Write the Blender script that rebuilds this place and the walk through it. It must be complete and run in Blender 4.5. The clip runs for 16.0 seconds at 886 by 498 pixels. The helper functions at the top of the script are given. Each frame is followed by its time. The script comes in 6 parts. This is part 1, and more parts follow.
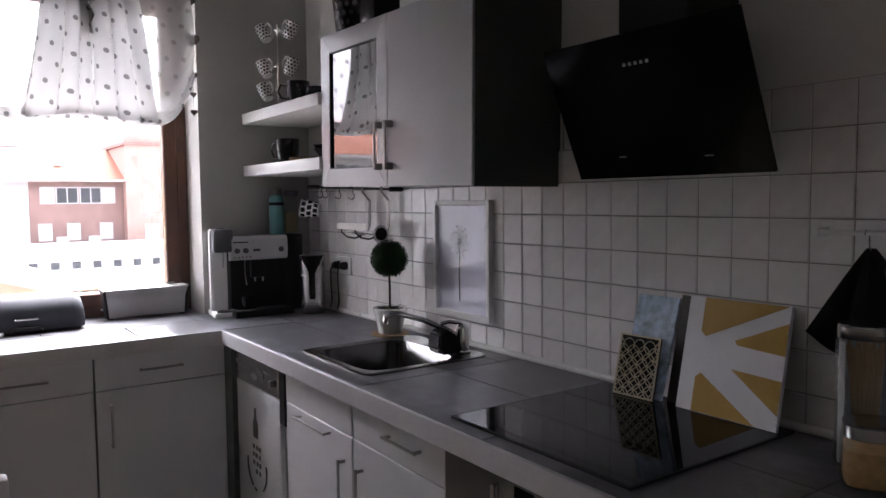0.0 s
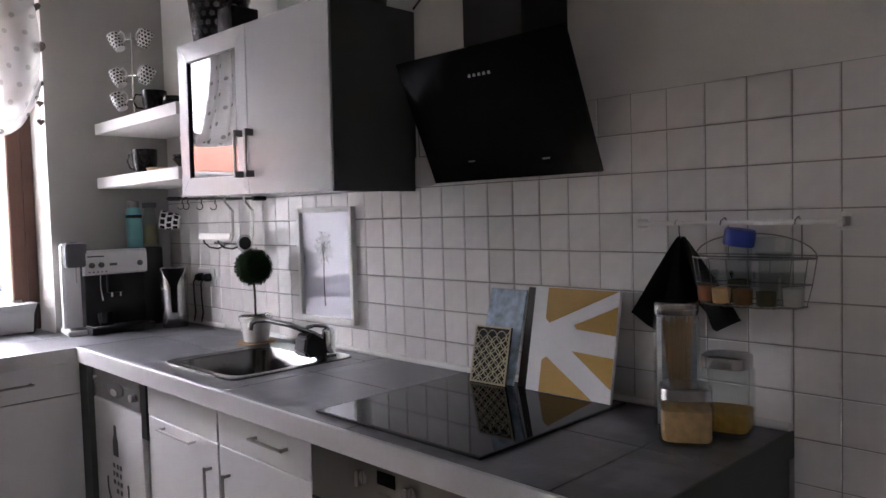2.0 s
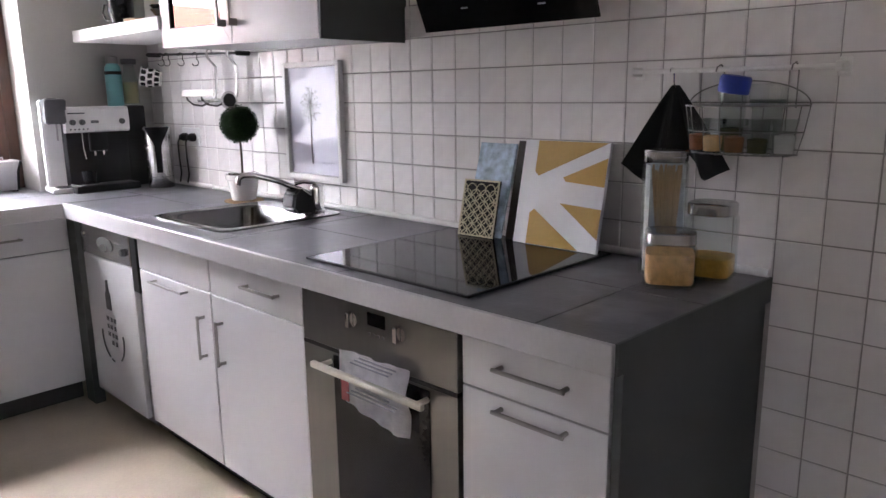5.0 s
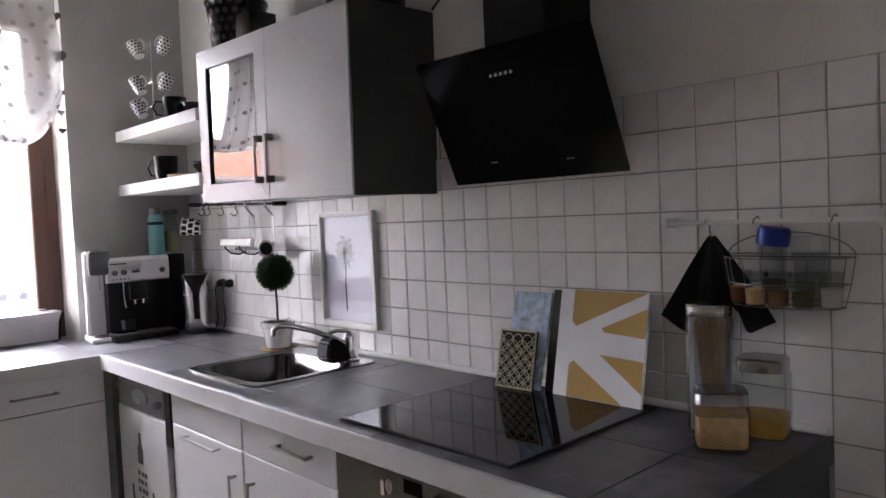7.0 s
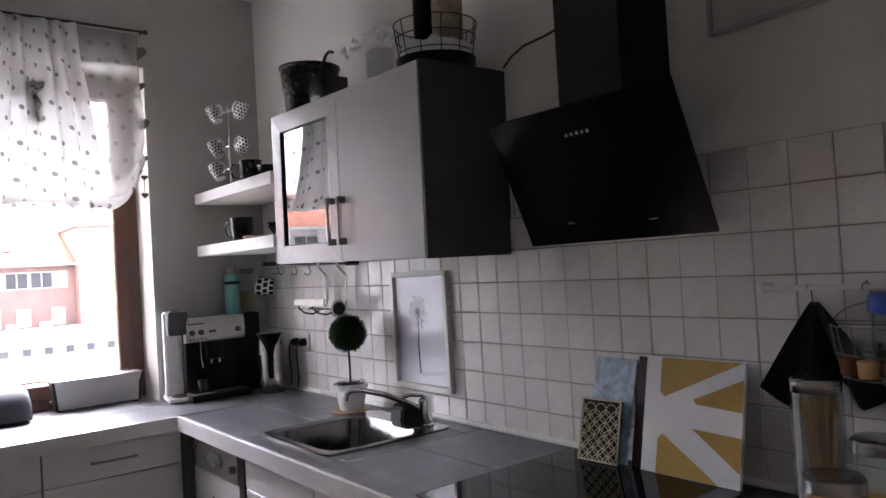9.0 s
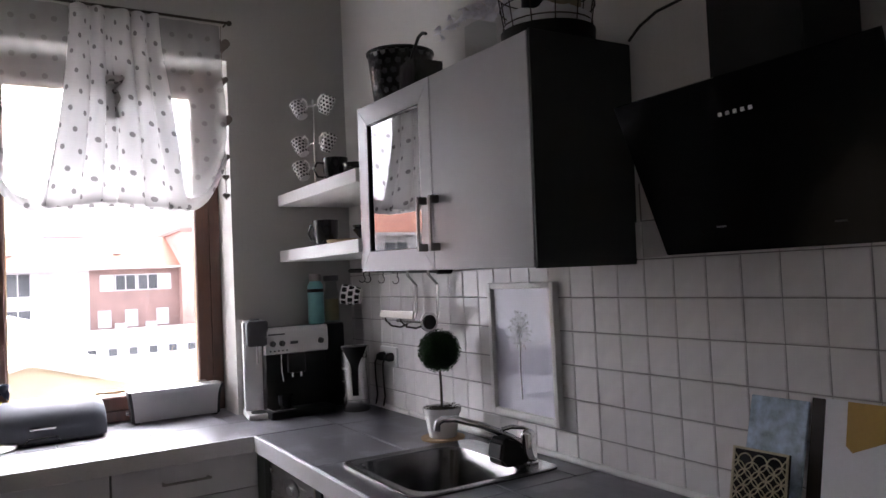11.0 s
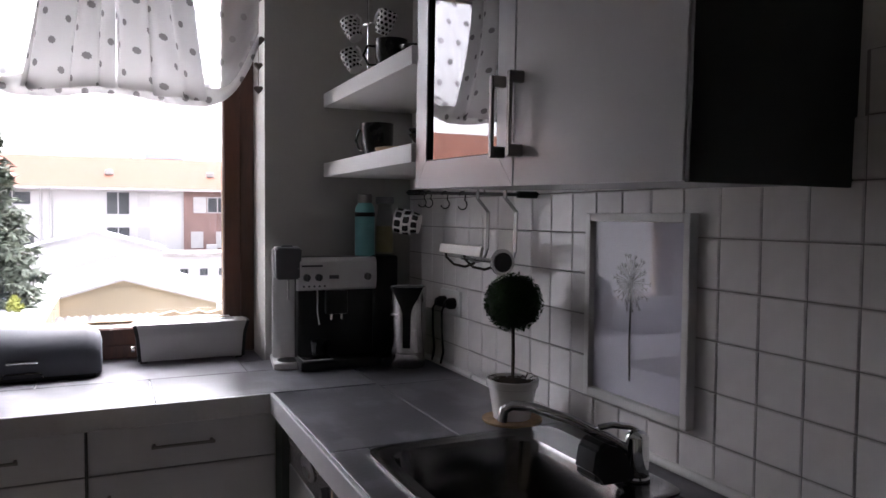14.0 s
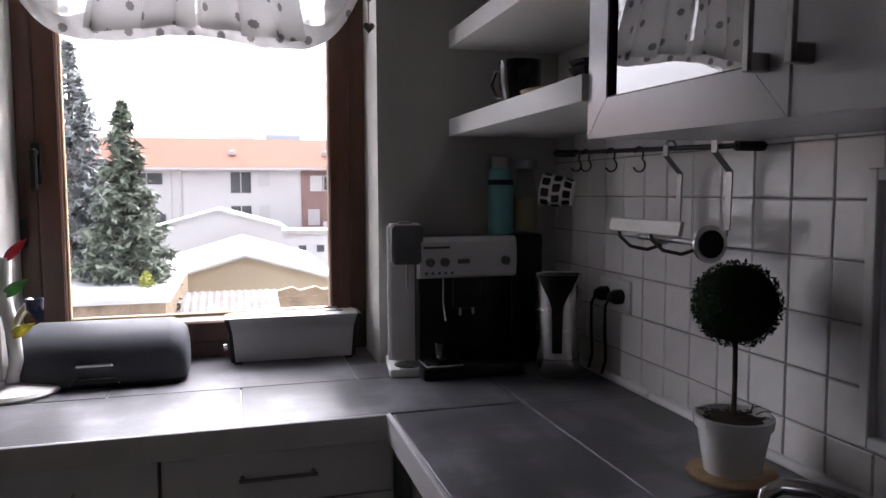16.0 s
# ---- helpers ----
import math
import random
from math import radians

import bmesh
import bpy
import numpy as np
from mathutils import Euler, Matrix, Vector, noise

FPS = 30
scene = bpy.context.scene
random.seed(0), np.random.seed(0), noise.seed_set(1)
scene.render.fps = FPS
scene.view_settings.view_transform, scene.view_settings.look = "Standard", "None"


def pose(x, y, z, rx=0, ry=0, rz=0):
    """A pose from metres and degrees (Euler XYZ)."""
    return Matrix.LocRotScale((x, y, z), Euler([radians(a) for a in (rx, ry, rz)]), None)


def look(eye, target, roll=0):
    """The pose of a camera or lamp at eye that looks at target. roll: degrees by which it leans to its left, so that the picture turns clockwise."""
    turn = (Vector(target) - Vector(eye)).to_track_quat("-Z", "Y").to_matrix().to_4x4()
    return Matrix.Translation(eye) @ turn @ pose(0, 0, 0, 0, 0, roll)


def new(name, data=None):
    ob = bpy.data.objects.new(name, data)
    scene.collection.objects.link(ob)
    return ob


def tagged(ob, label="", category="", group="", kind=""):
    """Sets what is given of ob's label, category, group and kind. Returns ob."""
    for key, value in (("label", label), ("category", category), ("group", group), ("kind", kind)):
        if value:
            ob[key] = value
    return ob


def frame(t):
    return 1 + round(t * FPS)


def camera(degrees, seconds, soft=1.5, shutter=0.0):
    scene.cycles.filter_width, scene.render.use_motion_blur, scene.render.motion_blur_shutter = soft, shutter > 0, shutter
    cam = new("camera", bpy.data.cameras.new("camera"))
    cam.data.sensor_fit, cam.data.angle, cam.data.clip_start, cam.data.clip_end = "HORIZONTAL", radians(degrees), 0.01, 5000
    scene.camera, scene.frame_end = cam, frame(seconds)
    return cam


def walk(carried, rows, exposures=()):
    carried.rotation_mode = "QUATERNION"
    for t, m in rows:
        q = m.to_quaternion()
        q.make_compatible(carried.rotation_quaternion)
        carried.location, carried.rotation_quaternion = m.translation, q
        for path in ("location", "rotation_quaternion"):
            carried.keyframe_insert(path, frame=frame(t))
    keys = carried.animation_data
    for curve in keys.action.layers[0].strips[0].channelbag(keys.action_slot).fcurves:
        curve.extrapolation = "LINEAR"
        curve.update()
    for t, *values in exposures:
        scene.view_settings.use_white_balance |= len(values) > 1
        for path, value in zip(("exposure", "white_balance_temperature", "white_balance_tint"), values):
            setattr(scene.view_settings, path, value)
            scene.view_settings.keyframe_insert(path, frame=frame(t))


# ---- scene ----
cam = camera(62.6, 16.0)
PATH = [
    (0, (0.494, 0.557, 1.45), (1.637, 2.193, 1.317), -0.6),
    (0.5, (0.476, 0.519, 1.439), (1.663, 2.124, 1.327), -0.7),
    (1, (0.46, 0.487, 1.434), (1.719, 2.038, 1.332), -0.9),
    (1.5, (0.449, 0.47, 1.418), (1.809, 1.934, 1.335), -1.0),
    (2, (0.454, 0.453, 1.409), (1.866, 1.866, 1.314), -1.6),
    (2.5, (0.439, 0.447, 1.389), (1.865, 1.844, 1.27), -1.5),
    (3, (0.437, 0.442, 1.377), (1.865, 1.831, 1.201), -1.4),
    (3.5, (0.437, 0.441, 1.362), (1.855, 1.821, 1.072), -0.9),
    (3.7, (0.439, 0.442, 1.354), (1.853, 1.82, 1.035), -0.6),
    (4.75, (0.441, 0.452, 1.328), (1.85, 1.82, 0.90), -0.7),
    (5.8, (0.443, 0.463, 1.319), (1.857, 1.84, 0.995), -1.2),
    (6, (0.458, 0.463, 1.316), (1.87, 1.851, 1.028), -1.4),
    (6.5, (0.452, 0.471, 1.374), (1.857, 1.882, 1.182), -2.6),
    (7, (0.469, 0.485, 1.413), (1.844, 1.935, 1.324), -2.5),
    (7.5, (0.472, 0.496, 1.448), (1.81, 1.983, 1.433), -3.3),
    (8, (0.479, 0.504, 1.454), (1.787, 2.017, 1.475), -3.4),
    (8.5, (0.487, 0.517, 1.461), (1.761, 2.058, 1.504), -3.4),
    (9, (0.506, 0.542, 1.468), (1.741, 2.114, 1.512), -3.4),
    (9.2, (0.503, 0.564, 1.475), (1.721, 2.149, 1.516), -3.4),
    (11.5, (0.741, 0.949, 1.481), (1.726, 2.688, 1.55), -2.1),
    (12, (0.797, 1.042, 1.466), (1.737, 2.807, 1.505), -1.3),
    (12.5, (0.874, 1.15, 1.458), (1.775, 2.936, 1.473), 0.0),
    (13, (0.949, 1.253, 1.463), (1.815, 3.056, 1.444), 0.3),
    (13.5, (1.016, 1.37, 1.447), (1.864, 3.18, 1.384), 0.6),
    (14, (1.063, 1.481, 1.439), (1.894, 3.298, 1.348), 0.5),
    (14.5, (1.105, 1.633, 1.44), (1.92, 3.455, 1.32), 0.4),
    (15, (1.123, 1.774, 1.437), (1.903, 3.61, 1.29), 0.3),
    (15.5, (1.153, 1.935, 1.419), (1.844, 3.806, 1.273), 0.5),
    (16, (1.172, 2.049, 1.414), (1.718, 3.967, 1.257), -0.2),
]
WB = (6150, 21)
EXPOSURES = [(t, round(e + 0.48, 2), *WB) for t, e in ((0.0, 3.38), (1.0, 3.64), (2.0, 4.30), (3.0, 4.82), (3.5, 5.0), (6.0, 4.74), (7.0, 4.42), (8.0, 4.22), (9.0, 4.0), (11.5, 3.42), (12.5, 3.12), (14.5, 2.62), (16.0, 2.32))]
walk(cam, [(t, look(eye, target, roll)) for t, eye, target, roll in PATH], EXPOSURES)

# ---- world, sun, lights ----
world = bpy.data.worlds.new("overcast_sky")
scene.world = world
world.use_nodes = True
wn = world.node_tree
sky = wn.nodes.new("ShaderNodeTexSky")
sky.sky_type = "NISHITA"
sky.sun_disc = False
sky.sun_elevation, sky.sun_rotation = radians(55), radians(20)
sky.dust_density, sky.air_density = 6.0, 1.2
grey = wn.nodes.new("ShaderNodeHueSaturation")
grey.inputs["Saturation"].default_value = 0.12
wn.links.new(sky.outputs["Color"], grey.inputs["Color"])
wn.links.new(grey.outputs["Color"], wn.nodes["Background"].inputs["Color"])
wn.nodes["Background"].inputs["Strength"].default_value = 0.15

sun = new("sun", bpy.data.lights.new("sun", "SUN"))
sun.data.energy, sun.data.angle, sun.data.color = 0.5, radians(30), (1.0, 0.97, 0.93)
sun.matrix_world = look((0, 0, 0), (-0.57 * math.sin(radians(20)), -0.57 * math.cos(radians(20)), -0.82))

# ---- materials ----
def nodes_of(name):
    m = bpy.data.materials.new(name)
    m.use_nodes = True
    return m, m.node_tree, m.node_tree.nodes["Principled BSDF"]


def noise_node(nt, scale, detail=4.0, stretch=None, coord="Object"):
    tc = nt.nodes.new("ShaderNodeTexCoord")
    n = nt.nodes.new("ShaderNodeTexNoise")
    n.inputs["Scale"].default_value, n.inputs["Detail"].default_value = scale, detail
    if stretch:
        mp = nt.nodes.new("ShaderNodeMapping")
        mp.inputs["Scale"].default_value = stretch
        nt.links.new(tc.outputs[coord], mp.inputs["Vector"])
        nt.links.new(mp.outputs["Vector"], n.inputs["Vector"])
    else:
        nt.links.new(tc.outputs[coord], n.inputs["Vector"])
    return n


def surface(name, rgb, rough=0.5, metal=0.0, vary=0.12, big=3.0, fine=60.0, bump=0.04, stretch=None, coat=0.0, spec=0.5, piece=0.0):
    """A surface with wear at two scales: large blotches, fine grain, and a fine relief."""
    m, nt, p = nodes_of(name)
    p.inputs["Roughness"].default_value, p.inputs["Metallic"].default_value = rough, metal
    p.inputs["Specular IOR Level"].default_value = spec
    p.inputs["Coat Weight"].default_value = coat
    a, b = noise_node(nt, big, 3.0, stretch), noise_node(nt, fine, 5.0, stretch)
    mix = nt.nodes.new("ShaderNodeMath")
    mix.operation = "MULTIPLY_ADD"
    nt.links.new(a.outputs["Fac"], mix.inputs[0])
    mix.inputs[1].default_value = 0.65
    half = nt.nodes.new("ShaderNodeMath")
    half.operation = "MULTIPLY"
    half.inputs[1].default_value = 0.35
    nt.links.new(b.outputs["Fac"], half.inputs[0])
    nt.links.new(half.outputs[0], mix.inputs[2])
    ramp = nt.nodes.new("ShaderNodeValToRGB")
    ramp.color_ramp.elements[0].position, ramp.color_ramp.elements[1].position = 0.3, 0.7
    ramp.color_ramp.elements[0].color = (*[c * (1 - vary) for c in rgb], 1)
    ramp.color_ramp.elements[1].color = (*[min(1, c * (1 + vary)) for c in rgb], 1)
    nt.links.new(mix.outputs[0], ramp.inputs["Fac"])
    out = ramp.outputs["Color"]
    if piece:
        info = nt.nodes.new("ShaderNodeObjectInfo")
        hsv = nt.nodes.new("ShaderNodeHueSaturation")
        rng = nt.nodes.new("ShaderNodeMapRange")
        rng.inputs["To Min"].default_value, rng.inputs["To Max"].default_value = 1 - piece, 1 + piece
        nt.links.new(info.outputs["Random"], rng.inputs["Value"])
        nt.links.new(rng.outputs["Result"], hsv.inputs["Value"])
        nt.links.new(out, hsv.inputs["Color"])
        out = hsv.outputs["Color"]
    nt.links.new(out, p.inputs["Base Color"])
    rr = nt.nodes.new("ShaderNodeMapRange")
    rr.inputs["To Min"].default_value, rr.inputs["To Max"].default_value = max(0.02, rough * 0.8), min(1, rough * 1.2)
    nt.links.new(mix.outputs[0], rr.inputs["Value"])
    nt.links.new(rr.outputs["Result"], p.inputs["Roughness"])
    if bump:
        bp = nt.nodes.new("ShaderNodeBump")
        bp.inputs["Strength"].default_value, bp.inputs["Distance"].default_value = bump, 0.01
        nt.links.new(b.outputs["Fac"], bp.inputs["Height"])
        nt.links.new(bp.outputs["Normal"], p.inputs["Normal"])
    return m


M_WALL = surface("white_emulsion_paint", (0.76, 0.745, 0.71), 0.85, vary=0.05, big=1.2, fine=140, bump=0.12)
# white paint again, darkened: the backlit window wall's shade is in the colour
M_NORTH = surface("shaded_white_emulsion", (0.46, 0.45, 0.42), 0.85, vary=0.05, big=1.2, fine=140, bump=0.12)
# cream of the unseen walls, picked to tint and limit the bounced light
M_TAUPE = surface("unseen_wall_cream", (0.50, 0.465, 0.41), 0.85, vary=0.05, big=1.2, fine=140, bump=0.12)
M_CEIL = surface("ceiling_paint", (0.84, 0.83, 0.81), 0.9, vary=0.03, bump=0.05)
M_FLOOR = surface("beige_vinyl", (0.42, 0.36, 0.28), 0.35, vary=0.14, big=5, fine=90, bump=0.03)
M_GROUT = surface("tile_grout", (0.32, 0.305, 0.29), 0.9, vary=0.2, big=4, fine=200, bump=0.1)
M_TILE = surface("glazed_white_tile", (0.80, 0.775, 0.76), 0.16, vary=0.04, big=9, fine=30, bump=0.015, coat=0.3, piece=0.05)
M_FRONT = surface("light_grey_laminate", (0.56, 0.56, 0.575), 0.23, vary=0.02, big=1.5, fine=14, bump=0)
M_SIDE = surface("dark_grey_laminate", (0.062, 0.071, 0.067), 0.5, vary=0.06, big=3, fine=200, bump=0.01)
M_EDGE = surface("grey_edge_strip", (0.46, 0.455, 0.46), 0.45, vary=0.08, big=7, fine=90, bump=0.02)
M_GAP = surface("black_gap", (0.015, 0.015, 0.015), 0.8, vary=0.1, bump=0)
M_STEEL = surface("brushed_steel", (0.56, 0.55, 0.54), 0.26, 1.0, vary=0.035, big=4, fine=60, bump=0.01, stretch=(1, 1, 14))
M_OVEN = surface("dull_brushed_steel", (0.16, 0.157, 0.15), 0.34, 1.0, vary=0.05, big=4, fine=60, bump=0.01, stretch=(1, 14, 1))
M_SATIN = surface("satin_nickel", (0.27, 0.26, 0.25), 0.38, 1.0, vary=0.08, big=10, fine=100, bump=0.01)
M_CHROME = surface("chrome", (0.72, 0.72, 0.72), 0.08, 1.0, vary=0.03, bump=0)
M_BLACK = surface("black_plastic", (0.008, 0.008, 0.008), 0.4, vary=0.2, big=8, fine=120, bump=0.01, spec=0.3)
M_SINK = surface("dull_stainless", (0.17, 0.168, 0.165), 0.2, 1.0, vary=0.08, big=6, fine=90, bump=0.02)
M_BLACKGLASS = surface("black_glass", (0.006, 0.006, 0.007), 0.09, vary=0.2, big=6, fine=90, bump=0, spec=0.12)
M_HOBGLASS = surface("ceramic_hob_glass", (0.006, 0.006, 0.007), 0.05, vary=0.2, big=6, fine=90, bump=0, spec=0.22)
M_WHITEPL = surface("white_plastic", (0.70, 0.70, 0.69), 0.4, vary=0.04, big=8, fine=100, bump=0.01)
M_GREYPL = surface("grey_plastic", (0.10, 0.10, 0.105), 0.4, vary=0.1, big=8, fine=100, bump=0.01)
M_WHITE = surface("white_lacquer", (0.80, 0.79, 0.77), 0.4, vary=0.04, big=4, fine=120, bump=0.02)
M_CERAM = surface("white_ceramic", (0.74, 0.73, 0.71), 0.15, vary=0.03, big=8, fine=60, bump=0.01, coat=0.4)
M_BLKCERAM = surface("black_ceramic", (0.014, 0.014, 0.015), 0.2, vary=0.1, bump=0)
M_BROWN = surface("dark_brown_wood_varnish", (0.075, 0.030, 0.018), 0.35, vary=0.35, big=3, fine=25, bump=0.06, stretch=(9, 9, 1))
M_LWOOD = surface("light_wood", (0.42, 0.29, 0.15), 0.5, vary=0.2, big=4, fine=40, bump=0.05, stretch=(1, 10, 10))
M_CORK = surface("cork", (0.36, 0.24, 0.13), 0.85, vary=0.3, big=40, fine=200, bump=0.2)
M_SOIL = surface("brown_moss", (0.05, 0.032, 0.02), 0.95, vary=0.5, big=40, fine=160, bump=0.5)
M_BOX = surface("boxwood_leaf", (0.012, 0.034, 0.008), 0.7, vary=0.45, big=60, fine=200, bump=0.1, spec=0.12)
M_BINGREY = surface("dark_grey_enamel", (0.07, 0.074, 0.084), 0.5, vary=0.06, big=5, fine=120, bump=0.01, spec=0.12)
M_CLOTH = surface("black_terry", (0.012, 0.012, 0.013), 0.95, vary=0.3, big=12, fine=260, bump=0.6)
M_TURQ = surface("turquoise_lacquer", (0.16, 0.42, 0.43), 0.35, vary=0.05, bump=0.005)
M_OCHRE = surface("ochre_print", (0.50, 0.31, 0.075), 0.45, vary=0.08, big=6, fine=120, bump=0.02)
M_PRWHITE = surface("white_print", (0.82, 0.82, 0.84), 0.45, vary=0.04, big=6, fine=120, bump=0.02)
M_CREAM = surface("cream_glaze", (0.58, 0.53, 0.36), 0.35, vary=0.1, big=20, fine=120, bump=0.03)
M_PASTA = surface("wheat_pasta", (0.80, 0.46, 0.20), 0.6, vary=0.25, big=60, fine=200, bump=0.4)
M_NOODLE = surface("yellow_pasta", (0.74, 0.40, 0.07), 0.5, vary=0.3, big=60, fine=200, bump=0.4)
M_SPAG = surface("spaghetti", (0.72, 0.47, 0.28), 0.6, vary=0.2, big=30, fine=150, bump=0.3, stretch=(6, 6, 0.3))
M_BLUE = surface("blue_plastic", (0.02, 0.05, 0.36), 0.4, vary=0.1, bump=0.01)
M_SPICE = surface("ground_spice", (0.26, 0.12, 0.05), 0.9, vary=0.4, big=60, fine=300, bump=0.3)
M_HERB = surface("dried_herbs", (0.09, 0.09, 0.03), 0.9, vary=0.5, big=90, fine=300, bump=0.3)
M_SILVER = surface("silver_plastic", (0.40, 0.39, 0.385), 0.45, 0.4, vary=0.05, big=5, fine=160, bump=0.01)
M_PANEL = surface("pale_silver_panel", (0.60, 0.59, 0.58), 0.3, 0.2, vary=0.04, big=5, fine=160, bump=0)
M_IVORY = surface("ivory_enamel", (0.60, 0.57, 0.50), 0.4, vary=0.05, bump=0.01)
M_WIRE = surface("dark_wire", (0.06, 0.05, 0.045), 0.45, 0.8, vary=0.2, bump=0)
M_INK = surface("grey_ink", (0.05, 0.05, 0.055), 0.6, vary=0.2, bump=0)
M_RED = surface("red_leaf", (0.22, 0.02, 0.03), 0.4, vary=0.3, big=20, bump=0.05)
M_GREEN = surface("green_leaf", (0.05, 0.14, 0.04), 0.4, vary=0.35, big=20, bump=0.05)
M_YLEAF = surface("yellow_leaf", (0.40, 0.36, 0.05), 0.4, vary=0.3, big=20, bump=0.05)
M_DKBLUE = surface("dark_blue_glaze", (0.02, 0.025, 0.06), 0.3, vary=0.3, big=20, bump=0.05)


def slate():
    """Slate-look tile: dark clouds, paler brushed streaks that are smoother than the ground."""
    m, nt, p = nodes_of("slate_grey_tile")
    cloud = noise_node(nt, 3.4, 7.0, (1.0, 2.4, 1.0), "Object")
    streak = noise_node(nt, 11.0, 7.0, (1.0, 0.34, 1.0), "Object")
    grain = noise_node(nt, 90.0, 6.0)
    cloud.inputs["Distortion"].default_value, streak.inputs["Distortion"].default_value = 0.0, 0.0
    mul = nt.nodes.new("ShaderNodeMath")
    mul.operation = "MULTIPLY"
    nt.links.new(cloud.outputs["Fac"], mul.inputs[0])
    nt.links.new(streak.outputs["Fac"], mul.inputs[1])
    ramp = nt.nodes.new("ShaderNodeValToRGB")
    e = ramp.color_ramp.elements
    e[0].position, e[0].color = 0.165, (0.060, 0.060, 0.066, 1)
    e[1].position, e[1].color = 0.335, (0.172, 0.172, 0.188, 1)
    mid = e.new(0.25)
    mid.color = (0.098, 0.098, 0.106, 1)
    nt.links.new(mul.outputs[0], ramp.inputs["Fac"])
    nt.links.new(ramp.outputs["Color"], p.inputs["Base Color"])
    rr = nt.nodes.new("ShaderNodeMapRange")
    rr.inputs["From Min"].default_value, rr.inputs["From Max"].default_value = 0.15, 0.36
    rr.inputs["To Min"].default_value, rr.inputs["To Max"].default_value = 0.30, 0.42
    nt.links.new(mul.outputs[0], rr.inputs["Value"])
    nt.links.new(rr.outputs["Result"], p.inputs["Roughness"])
    both = nt.nodes.new("ShaderNodeMath")
    both.operation = "MULTIPLY_ADD"
    both.inputs[1].default_value = 2.0
    nt.links.new(streak.outputs["Fac"], both.inputs[0])
    nt.links.new(grain.outputs["Fac"], both.inputs[2])
    bp = nt.nodes.new("ShaderNodeBump")
    bp.inputs["Strength"].default_value, bp.inputs["Distance"].default_value = 0.14, 0.004
    nt.links.new(both.outputs[0], bp.inputs["Height"])
    nt.links.new(bp.outputs["Normal"], p.inputs["Normal"])
    return m


M_SLATE = slate()


def glass(name, tint=(1, 1, 1), rough=0.0):
    m, nt, p = nodes_of(name)
    p.inputs["Base Color"].default_value = (*tint, 1)
    p.inputs["Transmission Weight"].default_value = 1.0
    p.inputs["Roughness"].default_value, p.inputs["IOR"].default_value = rough, 1.45
    return m


M_GLASS = glass("clear_glass", (0.95, 0.97, 0.96))


def thin_glass(name, tint, gloss_share=0.03):
    """Thin glass: clear, with a gloss that grows towards grazing angles."""
    m, nt, p = nodes_of(name)
    clear, gloss = nt.nodes.new("ShaderNodeBsdfTransparent"), nt.nodes.new("ShaderNodeBsdfGlossy")
    clear.inputs["Color"].default_value = (*tint, 1)
    gloss.inputs["Roughness"].default_value = 0.03
    facing, mix = nt.nodes.new("ShaderNodeLayerWeight"), nt.nodes.new("ShaderNodeMixShader")
    facing.inputs["Blend"].default_value = 0.5
    steep, share = nt.nodes.new("ShaderNodeMath"), nt.nodes.new("ShaderNodeMath")
    steep.operation, share.operation = "POWER", "MULTIPLY_ADD"
    steep.inputs[1].default_value = 5.0
    share.inputs[1].default_value, share.inputs[2].default_value = 0.45, gloss_share
    nt.links.new(facing.outputs["Facing"], steep.inputs[0])
    nt.links.new(steep.outputs[0], share.inputs[0])
    nt.links.new(share.outputs[0], mix.inputs[0])
    nt.links.new(clear.outputs[0], mix.inputs[1])
    nt.links.new(gloss.outputs[0], mix.inputs[2])
    nt.links.new(mix.outputs[0], nt.nodes["Material Output"].inputs["Surface"])
    return m


M_JAR = thin_glass("thin_jar_glass", (0.93, 0.95, 0.94))
M_PICGLASS = thin_glass("picture_glass", (0.99, 0.99, 1.0), 0.05)
M_PANE = glass("window_glass", (0.99, 1.0, 1.0))


# clear cabinet pane drawn as a dim metal mirror to get its strong reflection
def mirror_glass():
    m, nt, p = nodes_of("door_glass_as_mirror")
    p.inputs["Metallic"].default_value, p.inputs["Roughness"].default_value = 1.0, 0.012
    p.inputs["Base Color"].default_value = (0.20, 0.197, 0.197, 1)
    return m


M_MIRROR = mirror_glass()


